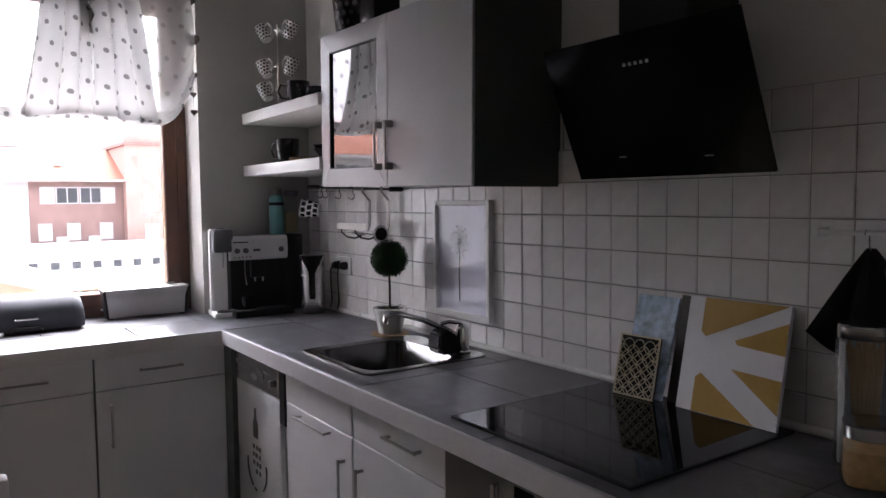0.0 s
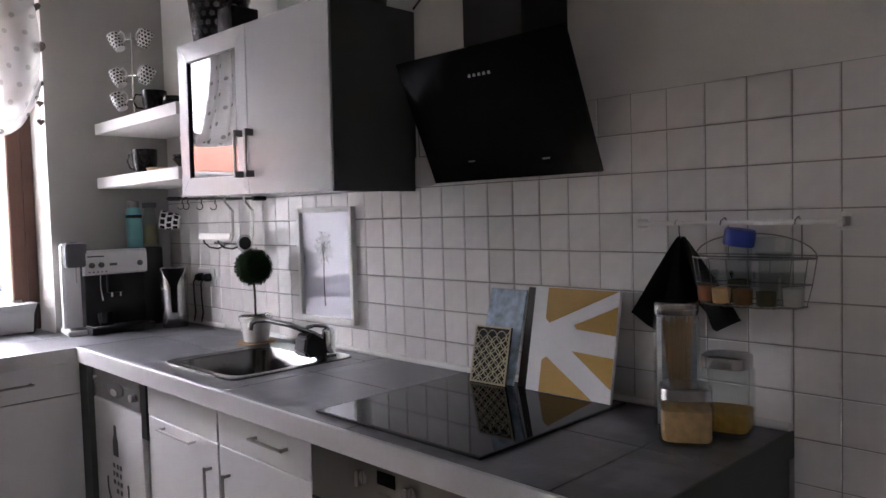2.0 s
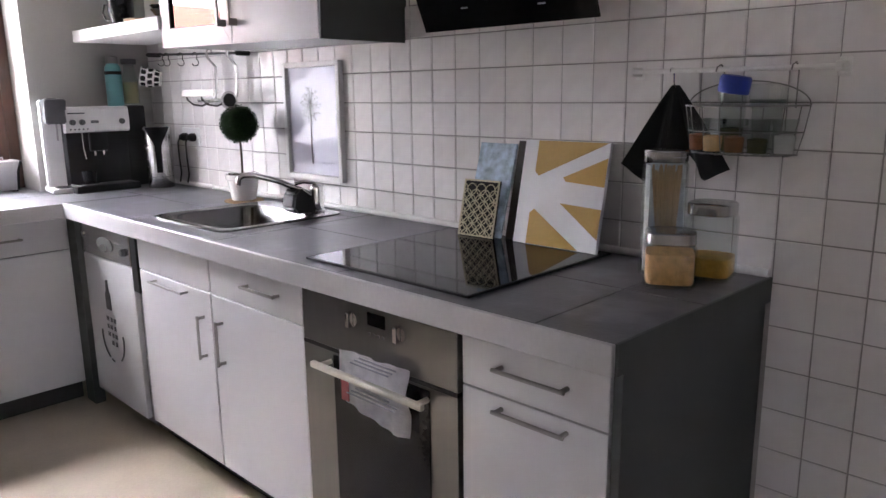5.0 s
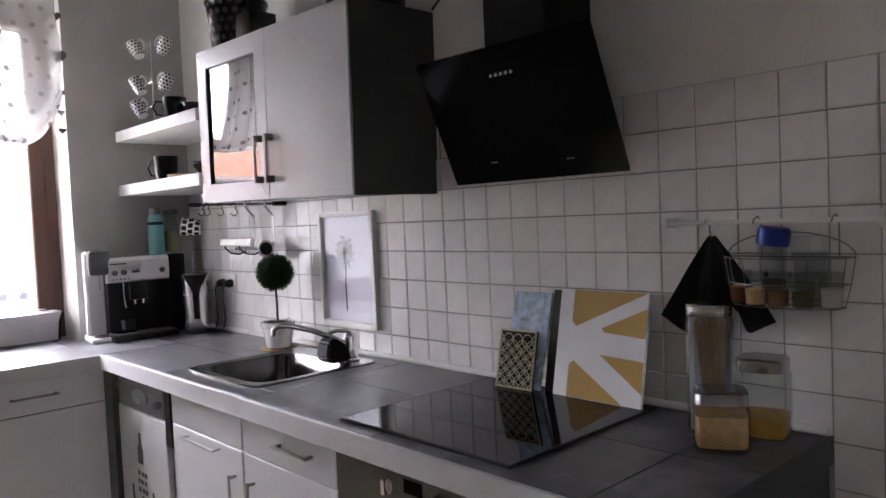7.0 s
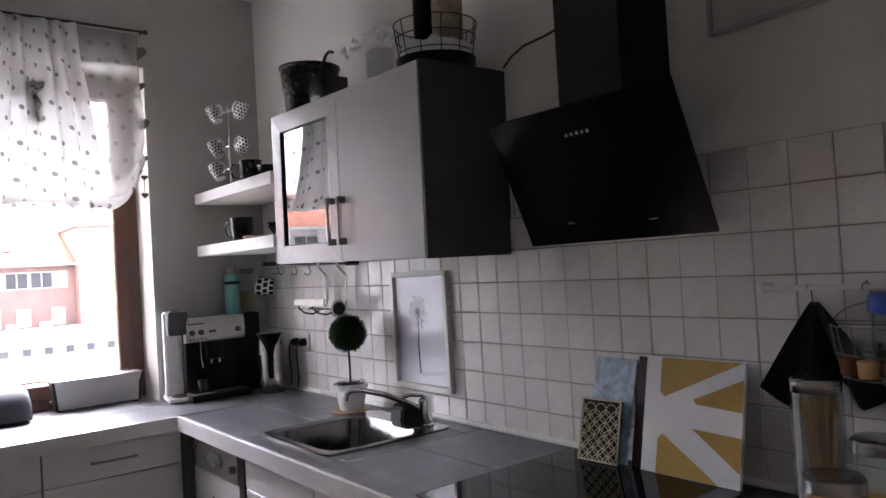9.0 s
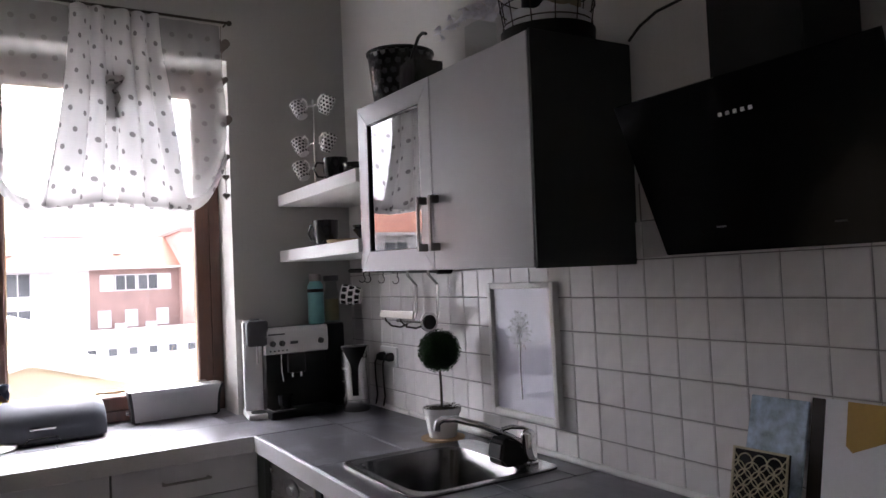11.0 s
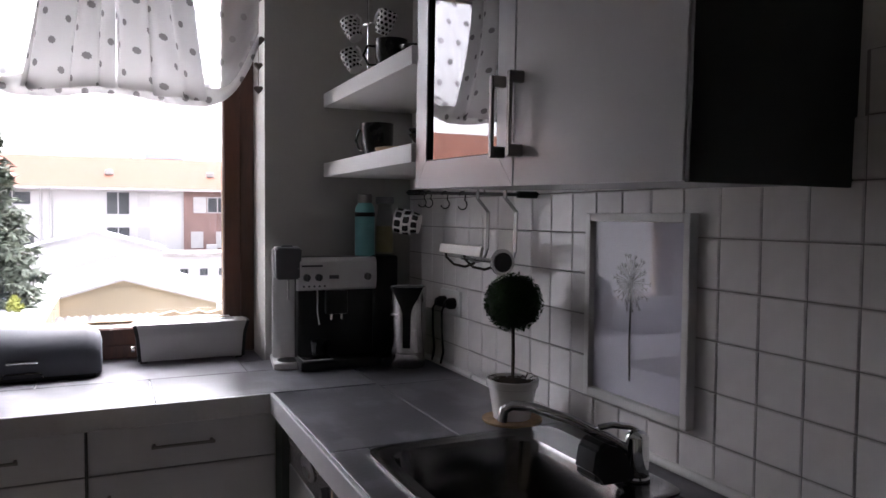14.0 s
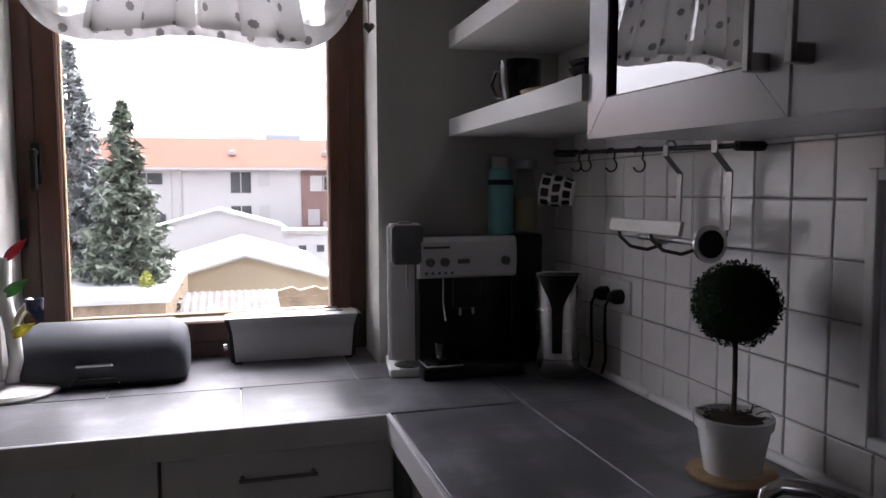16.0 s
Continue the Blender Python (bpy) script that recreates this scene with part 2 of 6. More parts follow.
def dotted(name, base, dot, pitch, radius, sheer, petals=0, glow=0.55):
    """Cloth or glaze with a staggered print of round motifs, laid out over the UV map in metres."""
    m, nt, p = nodes_of(name)
    uv = nt.nodes.new("ShaderNodeTexCoord")

    def math_node(op, a, b=None):
        n = nt.nodes.new("ShaderNodeMath")
        n.operation = op
        for k, v in enumerate((a, b)):
            if v is None:
                continue
            if isinstance(v, (int, float)):
                n.inputs[k].default_value = v
            else:
                nt.links.new(v, n.inputs[k])
        return n.outputs[0]

    sep = nt.nodes.new("ShaderNodeSeparateXYZ")
    nt.links.new(uv.outputs["UV"], sep.inputs[0])
    v = math_node("DIVIDE", sep.outputs["Y"], pitch)
    row = math_node("FLOOR", v)
    odd = math_node("MULTIPLY", math_node("MODULO", math_node("ABSOLUTE", row), 2.0), 0.5)
    u = math_node("ADD", math_node("DIVIDE", sep.outputs["X"], pitch * 1.1), odd)
    fu, fv = math_node("SUBTRACT", math_node("FRACT", u), 0.5), math_node("SUBTRACT", math_node("FRACT", v), 0.5)
    d = math_node("SQRT", math_node("ADD", math_node("MULTIPLY", fu, fu), math_node("MULTIPLY", fv, fv)))
    if petals:
        ang = math_node("ARCTAN2", fv, fu)
        lobe = math_node("MULTIPLY", math_node("COSINE", math_node("MULTIPLY", ang, float(petals))), 0.12)
        d = math_node("MULTIPLY", d, math_node("ADD", lobe, 1.1))
    fac = math_node("LESS_THAN", d, radius)
    mix = nt.nodes.new("ShaderNodeMix")
    mix.data_type = "RGBA"
    mix.inputs["A"].default_value, mix.inputs["B"].default_value = (*base, 1), (*dot, 1)
    nt.links.new(fac, mix.inputs["Factor"])
    col = mix.outputs["Result"]
    nt.links.new(col, p.inputs["Base Color"])
    weave = noise_node(nt, 400.0, 2.0)
    bp = nt.nodes.new("ShaderNodeBump")
    bp.inputs["Strength"].default_value, bp.inputs["Distance"].default_value = 0.1 if sheer else 0.02, 0.004
    nt.links.new(weave.outputs["Fac"], bp.inputs["Height"])
    nt.links.new(bp.outputs["Normal"], p.inputs["Normal"])
    if not sheer:
        p.inputs["Roughness"].default_value = 0.2
        return m
    p.inputs["Roughness"].default_value = 0.9
    tr = nt.nodes.new("ShaderNodeBsdfTranslucent")
    nt.links.new(col, tr.inputs["Color"])
    clear = nt.nodes.new("ShaderNodeBsdfTransparent")
    m1, m2 = nt.nodes.new("ShaderNodeMixShader"), nt.nodes.new("ShaderNodeMixShader")
    m1.inputs[0].default_value = glow
    nt.links.new(p.outputs[0], m1.inputs[1])
    nt.links.new(tr.outputs[0], m1.inputs[2])
    hole = math_node("MULTIPLY", math_node("SUBTRACT", 1.0, math_node("MULTIPLY", fac, 0.75)), sheer)
    nt.links.new(hole, m2.inputs[0])
    nt.links.new(m1.outputs[0], m2.inputs[1])
    nt.links.new(clear.outputs[0], m2.inputs[2])
    nt.links.new(m2.outputs[0], nt.nodes["Material Output"].inputs["Surface"])
    return m


M_SHEER = dotted("sheer_dotted_voile", (0.56, 0.55, 0.535), (0.22, 0.21, 0.205), 0.080, 0.16, 0.50, petals=8, glow=0.16)
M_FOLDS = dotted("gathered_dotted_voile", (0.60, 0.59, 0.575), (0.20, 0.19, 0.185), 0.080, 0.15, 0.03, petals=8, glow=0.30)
M_DOTCUP = dotted("black_dotted_glaze", (0.72, 0.71, 0.69), (0.02, 0.02, 0.02), 0.016, 0.34, 0)
M_PATCUP = dotted("black_motif_on_white_glaze", (0.66, 0.65, 0.63), (0.02, 0.02, 0.02), 0.030, 0.44, 0, petals=4)
M_DAMASK = dotted("black_glaze_with_grey_motifs", (0.012, 0.012, 0.012), (0.07, 0.07, 0.07), 0.034, 0.33, 0, petals=5)
M_BAG = dotted("dotted_gathered_cloth", (0.50, 0.48, 0.45), (0.20, 0.19, 0.18), 0.045, 0.25, 0)


M_MARBLE = surface("blue_marbled_glaze", (0.44, 0.55, 0.66), 0.25, vary=0.55, big=26, fine=60, bump=0.02)
M_TOWEL = surface("printed_tea_towel", (0.80, 0.79, 0.80), 0.9, vary=0.16, big=30, fine=300, bump=0.3)
M_TOWELRED = surface("red_tea_towel_print", (0.42, 0.12, 0.12), 0.9, vary=0.3, big=40, fine=300, bump=0.3)


# ---- mesh helpers ----
def quadbox(bm, x0, x1, y0, y1, z0, z1, bevel=0.0, segs=1, m=None):
    """A box, with its edges rounded by bevel."""
    ret = bmesh.ops.create_cube(bm, size=1.0)
    mat = Matrix.Translation(((x0 + x1) / 2, (y0 + y1) / 2, (z0 + z1) / 2)) @ Matrix.Diagonal((x1 - x0, y1 - y0, z1 - z0, 1))
    bmesh.ops.transform(bm, matrix=(m @ mat) if m else mat, verts=ret["verts"])
    if bevel:
        edges = list({e for v in ret["verts"] for e in v.link_edges})
        bmesh.ops.bevel(bm, geom=edges, offset=bevel, segments=segs, affect="EDGES", profile=0.5)
    return bm


def box(x0, x1, y0, y1, z0, z1, bevel=0.0, segs=1, m=None):
    return quadbox(bmesh.new(), x0, x1, y0, y1, z0, z1, bevel, segs, m)


def rod(bm, a, b, r, r2=None, seg=12):
    """A round bar from a to b."""
    a, b = Vector(a), Vector(b)
    turn = (b - a).to_track_quat("Z", "Y").to_matrix().to_4x4()
    bmesh.ops.create_cone(bm, cap_ends=True, segments=seg, radius1=r, radius2=r if r2 is None else r2, depth=(b - a).length,
                          matrix=Matrix.Translation((a + b) / 2) @ turn)
    return bm


def pipe(bm, pts, r, seg=8):
    """A bent wire or pipe through pts."""
    pts = [Vector(p) for p in pts]
    rings = []
    for k, p in enumerate(pts):
        d = (pts[min(k + 1, len(pts) - 1)] - pts[max(k - 1, 0)]).normalized()
        turn = d.to_track_quat("Z", "Y")
        rings.append([bm.verts.new(p + turn @ Vector((r * math.cos(q), r * math.sin(q), 0))) for q in (2 * math.pi * i / seg for i in range(seg))])
    for lo, hi in zip(rings, rings[1:]):
        best = min(range(seg), key=lambda s: sum((lo[i].co - hi[(i + s) % seg].co).length for i in range(seg)))
        for i in range(seg):
            bm.faces.new((lo[i], lo[(i + 1) % seg], hi[(i + 1 + best) % seg], hi[(i + best) % seg]))
    bm.faces.new(rings[0][::-1]), bm.faces.new(rings[-1])
    return bm


def spun(bm, profile, at=(0, 0, 0), seg=28, uv=False):
    """A turned body: (radius, height) pairs spun about the upright axis at a place."""
    rings = []
    for r, z in profile:
        rings.append([bm.verts.new((at[0] + r * math.cos(q), at[1] + r * math.sin(q), at[2] + z)) for q in (2 * math.pi * i / seg for i in range(seg))])
    layer = bm.loops.layers.uv.verify() if uv else None
    along = 0.0
    for k, (lo, hi) in enumerate(zip(rings, rings[1:])):
        step = math.hypot(profile[k + 1][0] - profile[k][0], profile[k + 1][1] - profile[k][1])
        rad = max(profile[k][0], profile[k + 1][0])
        for i in range(seg):
            f = bm.faces.new((lo[i], lo[(i + 1) % seg], hi[(i + 1) % seg], hi[i]))
            if uv:
                s = 2 * math.pi * rad / seg
                for loop, c in zip(f.loops, ((i * s, along), ((i + 1) * s, along), ((i + 1) * s, along + step), (i * s, along + step))):
                    loop[layer].uv = c
        along += step
    for ring, first in ((rings[0], True), (rings[-1], False)):
        if (profile[0] if first else profile[-1])[0] > 0.0005:
            bm.faces.new(ring[::-1] if first else ring)
    return bm


def arc(c, r, a0, a1, n, plane="yz"):
    """Points on an arc round c, in degrees."""
    out = []
    for k in range(n + 1):
        q = radians(a0 + (a1 - a0) * k / n)
        u, v = r * math.cos(q), r * math.sin(q)
        out.append({"yz": (c[0], c[1] + u, c[2] + v), "xz": (c[0] + u, c[1], c[2] + v), "xy": (c[0] + u, c[1] + v, c[2])}[plane])
    return out


def extruded(pts, a, b, axis="y"):
    """A solid of outline pts, drawn out from a to b along an axis."""
    bm = bmesh.new()

    def place(p, s):
        return {"y": (p[0], s, p[1]), "x": (s, p[0], p[1]), "z": (p[0], p[1], s)}[axis]

    lo, hi = [bm.verts.new(place(p, a)) for p in pts], [bm.verts.new(place(p, b)) for p in pts]
    bm.faces.new(lo), bm.faces.new(hi[::-1])
    n = len(pts)
    for i in range(n):
        bm.faces.new((lo[i], hi[i], hi[(i + 1) % n], lo[(i + 1) % n]))
    bmesh.ops.recalc_face_normals(bm, faces=bm.faces)
    return bm


def mesh_of(name, bm, material, smooth=35):
    bmesh.ops.recalc_face_normals(bm, faces=bm.faces)
    me = bpy.data.meshes.new(name)
    bm.to_mesh(me)
    bm.free()
    me.materials.append(material)
    if smooth:
        me.polygons.foreach_set("use_smooth", [p.area < 0.002 or max(abs(c) for c in p.normal) < 0.9999 for p in me.polygons])
        me.set_sharp_from_angle(angle=radians(smooth))
    return me


def part(name, bm, material, parent, label="", smooth=35):
    """One mesh object under a thing or under a part."""
    ob = new(name, mesh_of(name, bm, material, smooth))
    ob.parent = parent
    if parent.type == "EMPTY" and not parent.get("own_axes"):
        ob.matrix_parent_inverse = parent.matrix_basis.inverted()
    return tagged(ob, label) if label else ob


def thing(name, at, label, category, group="", turn=None):
    """The Empty at a thing's base. With turn (degrees about z) its parts are built in its own axes."""
    e = new(name)
    e.empty_display_size = 0.05
    e.matrix_basis = pose(*at, 0, 0, turn or 0)
    if turn is not None:
        e["own_axes"] = True
    return tagged(e, label, category, group)


def single(name, bm, material, label, category, group="", smooth=35):
    return tagged(new(name, mesh_of(name, bm, material, smooth)), label, category, group)


def structure(name, bm, material, label="", category="", smooth=0):
    return tagged(new(name, mesh_of(name, bm, material, smooth)), label, category, "", "structure")


# ---- the room ----
XE, YN = 2.17, 4.21          # faces of the tiled wall and of the window wall
XW, YS, ZC = -1.6, -1.9, 2.95
WX0, WX1, WZ0, WZ1 = 0.565, 1.585, 0.895, 2.52   # the window's opening

structure("floor", box(XW - 0.2, XE + 0.2, YS - 0.2, YN + 0.3, -0.12, 0.0), M_FLOOR, "worn beige vinyl kitchen floor", "floor")
structure("ceiling", box(XW - 0.2, XE + 0.2, YS - 0.2, YN + 0.3, ZC, ZC + 0.15), M_CEIL, "plain white ceiling", "ceiling")
wall_tiled = structure("wall_east", box(XE, XE + 0.2, YS - 0.2, YN + 0.3, 0, ZC), M_WALL, "white wall with glazed tile splashback", "wall")
structure("wall_west", box(XW - 0.2, XW, YS - 0.2, YN + 0.3, 0, ZC), M_TAUPE, "unseen cream wall added to close the room", "wall")
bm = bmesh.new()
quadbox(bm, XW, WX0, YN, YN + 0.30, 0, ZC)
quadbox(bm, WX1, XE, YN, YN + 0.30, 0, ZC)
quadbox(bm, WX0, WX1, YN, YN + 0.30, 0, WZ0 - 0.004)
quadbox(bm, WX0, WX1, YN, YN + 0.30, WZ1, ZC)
structure("wall_north", bm, M_NORTH, "white wall round the window, its shade put into the colour", "wall")
# unseen south wall; the opening is added to let fill light in
bm = bmesh.new()
quadbox(bm, XW, -0.95, YS - 0.2, YS, 0, ZC)
quadbox(bm, -0.45, XE, YS - 0.2, YS, 0, ZC)
quadbox(bm, -0.95, -0.45, YS - 0.2, YS, 0, 1.0)
quadbox(bm, -0.95, -0.45, YS - 0.2, YS, 1.9, ZC)
structure("wall_south", bm, M_TAUPE, "unseen cream wall with an opening added for fill light", "wall")

# the window: outer frame, one sash, a pane
window = thing("window_1", ((WX0 + WX1) / 2, 4.43, WZ0), "dark brown wooden tilt window with one large pane", "window")
tagged(window, kind="structure")
GX0, GX1, GZ0, GZ1 = 0.690, 1.466, 1.035, 2.385


def ring(x0, x1, z0, z1, w, y0, y1, bevel=0.003):
    b = bmesh.new()
    quadbox(b, x0, x0 + w, y0, y1, z0, z1, bevel)
    quadbox(b, x1 - w, x1, y0, y1, z0, z1, bevel)
    quadbox(b, x0 + w, x1 - w, y0, y1, z0, z0 + w, bevel)
    quadbox(b, x0 + w, x1 - w, y0, y1, z1 - w, z1, bevel)
    return b


part("window_frame", ring(WX0 + 0.002, WX1 - 0.002, WZ0 + 0.002, WZ1 - 0.002, 0.062, 4.425, 4.50), M_BROWN, window)
sash = part("sash", ring(WX0 + 0.054, WX1 - 0.054, WZ0 + 0.052, WZ1 - 0.055, 0.068, 4.405, 4.47, 0.006), M_BROWN, window)
part("glazing_bead", ring(GX0 - 0.008, GX1 + 0.008, GZ0 - 0.008, GZ1 + 0.008, 0.012, 4.425, 4.445, 0.003), M_LWOOD, sash, "pale worn inner bead of the sash")
pane = part("pane", box(GX0, GX1, 4.436, 4.440, GZ0, GZ1), M_PANE, sash, smooth=0)
pane.visible_shadow = False
bm = box(0.612, 0.640, 4.392, 4.405, 1.44, 1.56, 0.004)
rod(bm, (0.626, 4.395, 1.53), (0.626, 4.365, 1.53), 0.008)
quadbox(bm, 0.617, 0.635, 4.355, 4.370, 1.42, 1.54, 0.005)
part("window_handle", bm, M_BLACK, sash, "dark window handle")
part("hinge", rod(bmesh.new(), (0.582, 4.405, 1.26), (0.582, 4.405, 1.34), 0.009), M_BLACK, window, "dark hinge")
bm = box(WX0 + 0.002, WX1 - 0.002, 4.51, 4.66, WZ0 - 0.02, WZ0 + 0.01)
structure("window_sill_outside", bm, M_STEEL, "weathered metal window sill", "sill")

# ---- worktop: a core, an edge strip and slate tiles ----
CT = 0.895
worktop = thing("worktop", (1.8, 2.6, 0.84), "L-shaped worktop of dark slate tiles with pale joints and edge", "worktop")
bm = bmesh.new()
T0, T1 = CT - 0.058, CT - 0.006
quadbox(bm, 1.512, 2.168, 1.10, 2.58, T0, T1)
quadbox(bm, 1.512, 1.612, 2.58, 3.04, T0, T1)
quadbox(bm, 2.068, 2.168, 2.58, 3.04, T0, T1)
quadbox(bm, 1.512, 2.168, 3.04, YN - 0.002, T0, T1)
quadbox(bm, -0.30, 1.512, 3.697, YN - 0.002, T0, T1)
quadbox(bm, WX0 + 0.003, WX1 - 0.003, YN - 0.002, 4.424, T0 + 0.02, T1)
part("core", bm, M_EDGE, worktop, "pale grout-coloured worktop core", 0)


def end_y(x, off=0.0):
    """The worktop's open end runs slightly askew."""
    return 1.080 - 0.022 * (x - 1.512) / 0.656 + off


def end_piece(x0, x1, y1, z0, z1, off=0.0):
    return extruded([(x0, end_y(x0, off)), (x1, end_y(x1, off)), (x1, y1), (x0, y1)], z0, z1, "z")


part("core_end", end_piece(1.512, 2.168, 1.0995, T0, T1, 0.001), M_EDGE, worktop, "pale grout-coloured worktop core", 0)
bm = box(1.5, 1.512, 1.078, 3.697, CT - 0.06, CT + 0.001, 0.002)
quadbox(bm, -0.302, 1.5, 3.685, 3.697, CT - 0.06, CT + 0.001, 0.002)
part("edge_strip", bm, M_EDGE, worktop, "light grey worktop edge")
part("end_strip", extruded([(1.5125, end_y(1.5125, -0.006)), (2.168, end_y(2.168, -0.006)), (2.168, end_y(2.168, -0.0005)), (1.5125, end_y(1.5125, -0.0005))], CT - 0.06, CT + 0.0005, "z"), M_SIDE, worktop, "dark grey worktop end")
J = 0.0022
XA, XB = 1.845, 2.168
slabs = []
for y0, y1 in ((1.255, 1.865), (1.865, 2.475), (3.085, 3.69)):
    slabs.append((1.512, XA, y0, y1))
for y0, y1 in ((1.255, 1.865), (1.865, 2.475), (3.085, 3.66)):
    slabs.append((XA, XB, y0, y1))
slabs += [(1.512, 1.61, 2.475, 3.085), (1.61, XA, 2.475, 2.578), (1.61, XA, 3.042, 3.085), (XA, 2.07, 2.475, 2.578), (XA, 2.07, 3.042, 3.085), (2.07, XB, 2.475, 3.085)]
slabs += [(XA, XB, 3.66, YN - 0.002), (1.49, XA, 4.03, YN - 0.002), (1.175, XA, 3.697, 4.03), (0.53, 1.175, 3.697, 4.03), (-0.115, 0.53, 3.697, 4.03), (-0.30, -0.115, 3.697, 4.03)]
slabs += [(0.845, 1.49, 4.03, 4.422), (0.57, 0.845, 4.03, 4.422), (0.20, 0.57, 4.03, YN - 0.002), (-0.30, 0.20, 4.03, YN - 0.002), (1.49, 1.582, YN - 0.002, 4.422)]
for x0, x1 in ((1.512, XA), (XA, XB)):
    part("slate_tile", end_piece(x0 + J, x1 - J, 1.255 - J, CT - 0.009, CT, 0.001), M_SLATE, worktop, smooth=0)
for x0, x1, y0, y1 in slabs:
    part("slate_tile", box(x0 + J, x1 - J, y0 + J, y1 - J, CT - 0.009, CT, 0.0012), M_SLATE, worktop, smooth=0)

# plaster-white cove along the back of the worktop
bm = bmesh.new()
rod(bm, (2.160, 1.06, CT + 0.008), (2.160, 3.62, CT + 0.008), 0.011, seg=10)
rod(bm, (2.160, 3.63, CT + 0.008), (2.160, YN - 0.004, CT + 0.008), 0.012, seg=10)
structure("trim", bm, M_WHITE, "white sealing strip along the splashback", "trim", 40)


# ---- fitted kitchen ----
def bar_handle(parent, a, b, out, r=0.005):
    """A straight bar on two posts; out is the way it stands off the front."""
    a, b, out = Vector(a), Vector(b), Vector(out)
    bm = bmesh.new()
    d = (b - a).normalized()
    for p in (a + d * 0.008, b - d * 0.008):
        rod(bm, p, p + out, r * 1.1, seg=10)
    mid = [a + out, a + out + (b - a) * 0.3, a + out + (b - a) * 0.7, b + out]
    pipe(bm, mid, r, 8)
    return part("handle", bm, M_SATIN, parent, "satin nickel bow handle")


def front_x(name, parent, y0, y1, z0, z1, x=1.552, material=None):
    return part(name, box(x, x + 0.018, y0 + 0.0035, y1 - 0.0035, z0 + 0.002, z1 - 0.002, 0.0015), material or M_FRONT, parent)


def front_y(name, parent, x0, x1, z0, z1, y=3.737):
    return part(name, box(x0 + 0.002, x1 - 0.002, y, y + 0.018, z0 + 0.002, z1 - 0.002, 0.0015), M_FRONT, parent)


def carcass(parent, x0, x1, y0, y1):
    part("body", box(x0, x1, y0, y1, 0.09, 0.834), M_SIDE, parent, "dark laminate carcass", 0)


GROUP = "base units of the kitchen"
# drawer unit at the open end
unit = thing("drawer_unit", (1.85, 1.28, 0.0), "light grey drawer unit with bow handles at the worktop's end", "cabinet", GROUP)
carcass(unit, 1.571, 2.165, 1.105, 1.480)
part("end_panel", extruded([(1.552, end_y(1.552, 0.006)), (2.167, end_y(2.167, 0.006)), (2.167, 1.103), (1.552, 1.103)], 0.002, 0.834, "z"), M_SIDE, unit, "dark grey end panel", 0)
for z0, z1, hz in ((0.70, 0.832, 0.765), (0.395, 0.70, 0.672), (0.09, 0.395, 0.36)):
    d = front_x("drawer", unit, 1.107, 1.482, z0, z1)
    bar_handle(d, (1.552, 1.195, hz), (1.552, 1.375, hz), (-0.024, 0, 0))
part("plinth", box(1.62, 1.64, 1.105, 1.482, 0.001, 0.088), M_GAP, unit, "dark plinth", 0)

# built-in oven
oven = thing("built_in_oven", (1.85, 1.78, 0.0), "stainless steel built-in oven with dark glass door under the hob", "oven", GROUP)
part("body", box(1.571, 2.165, 1.486, 2.068, 0.09, 0.838), M_SIDE, oven, "", 0)
panel = part("control_panel", box(1.548, 1.570, 1.489, 2.067, 0.672, 0.826, 0.002), M_OVEN, oven, "brushed steel control panel")
for ky in (1.848, 1.672):
    bm = rod(bmesh.new(), (1.548, ky, 0.772), (1.542, ky, 0.772), 0.021, 0.020, 24)
    quadbox(bm, 1.524, 1.543, ky - 0.006, ky + 0.006, 0.752, 0.792, 0.003)
    part("knob", bm, M_CHROME, panel, "round chrome knob")
part("display", box(1.5455, 1.5475, 1.725, 1.792, 0.768, 0.802, 0.001), M_BLACKGLASS, panel, "dark clock display")
for k in range(4):
    part("button", box(1.5445, 1.5475, 1.730 + k * 0.017, 1.738 + k * 0.017, 0.742, 0.750, 0.001), M_GREYPL, panel)
door = part("door", box(1.548, 1.570, 1.489, 2.067, 0.098, 0.662, 0.001), M_OVEN, oven, "steel oven door")
# black strip covers the door's bright top edge, standing for shade in the gap
part("gap_shade", box(1.5465, 1.570, 1.489, 2.067, 0.6625, 0.6715), M_GAP, oven, "dark strip standing for the shaded gap above the door", 0)
part("door_glass", box(1.5445, 1.5475, 1.575, 1.935, 0.14, 0.655, 0.001), M_BLACKGLASS, door, "dark oven window")
bm = bmesh.new()
quadbox(bm, 1.496, 1.512, 1.556, 1.974, 0.624, 0.642, 0.005, 2)
for hy in (1.582, 1.948):
    rod(bm, (1.504, hy, 0.632), (1.5475, hy, 0.632), 0.007, seg=10)
part("door_handle", bm, M_IVORY, door, "cream bar handle")
part("plinth", box(1.62, 1.64, 1.484, 2.068, 0.001, 0.088), M_GAP, oven, "dark plinth", 0)


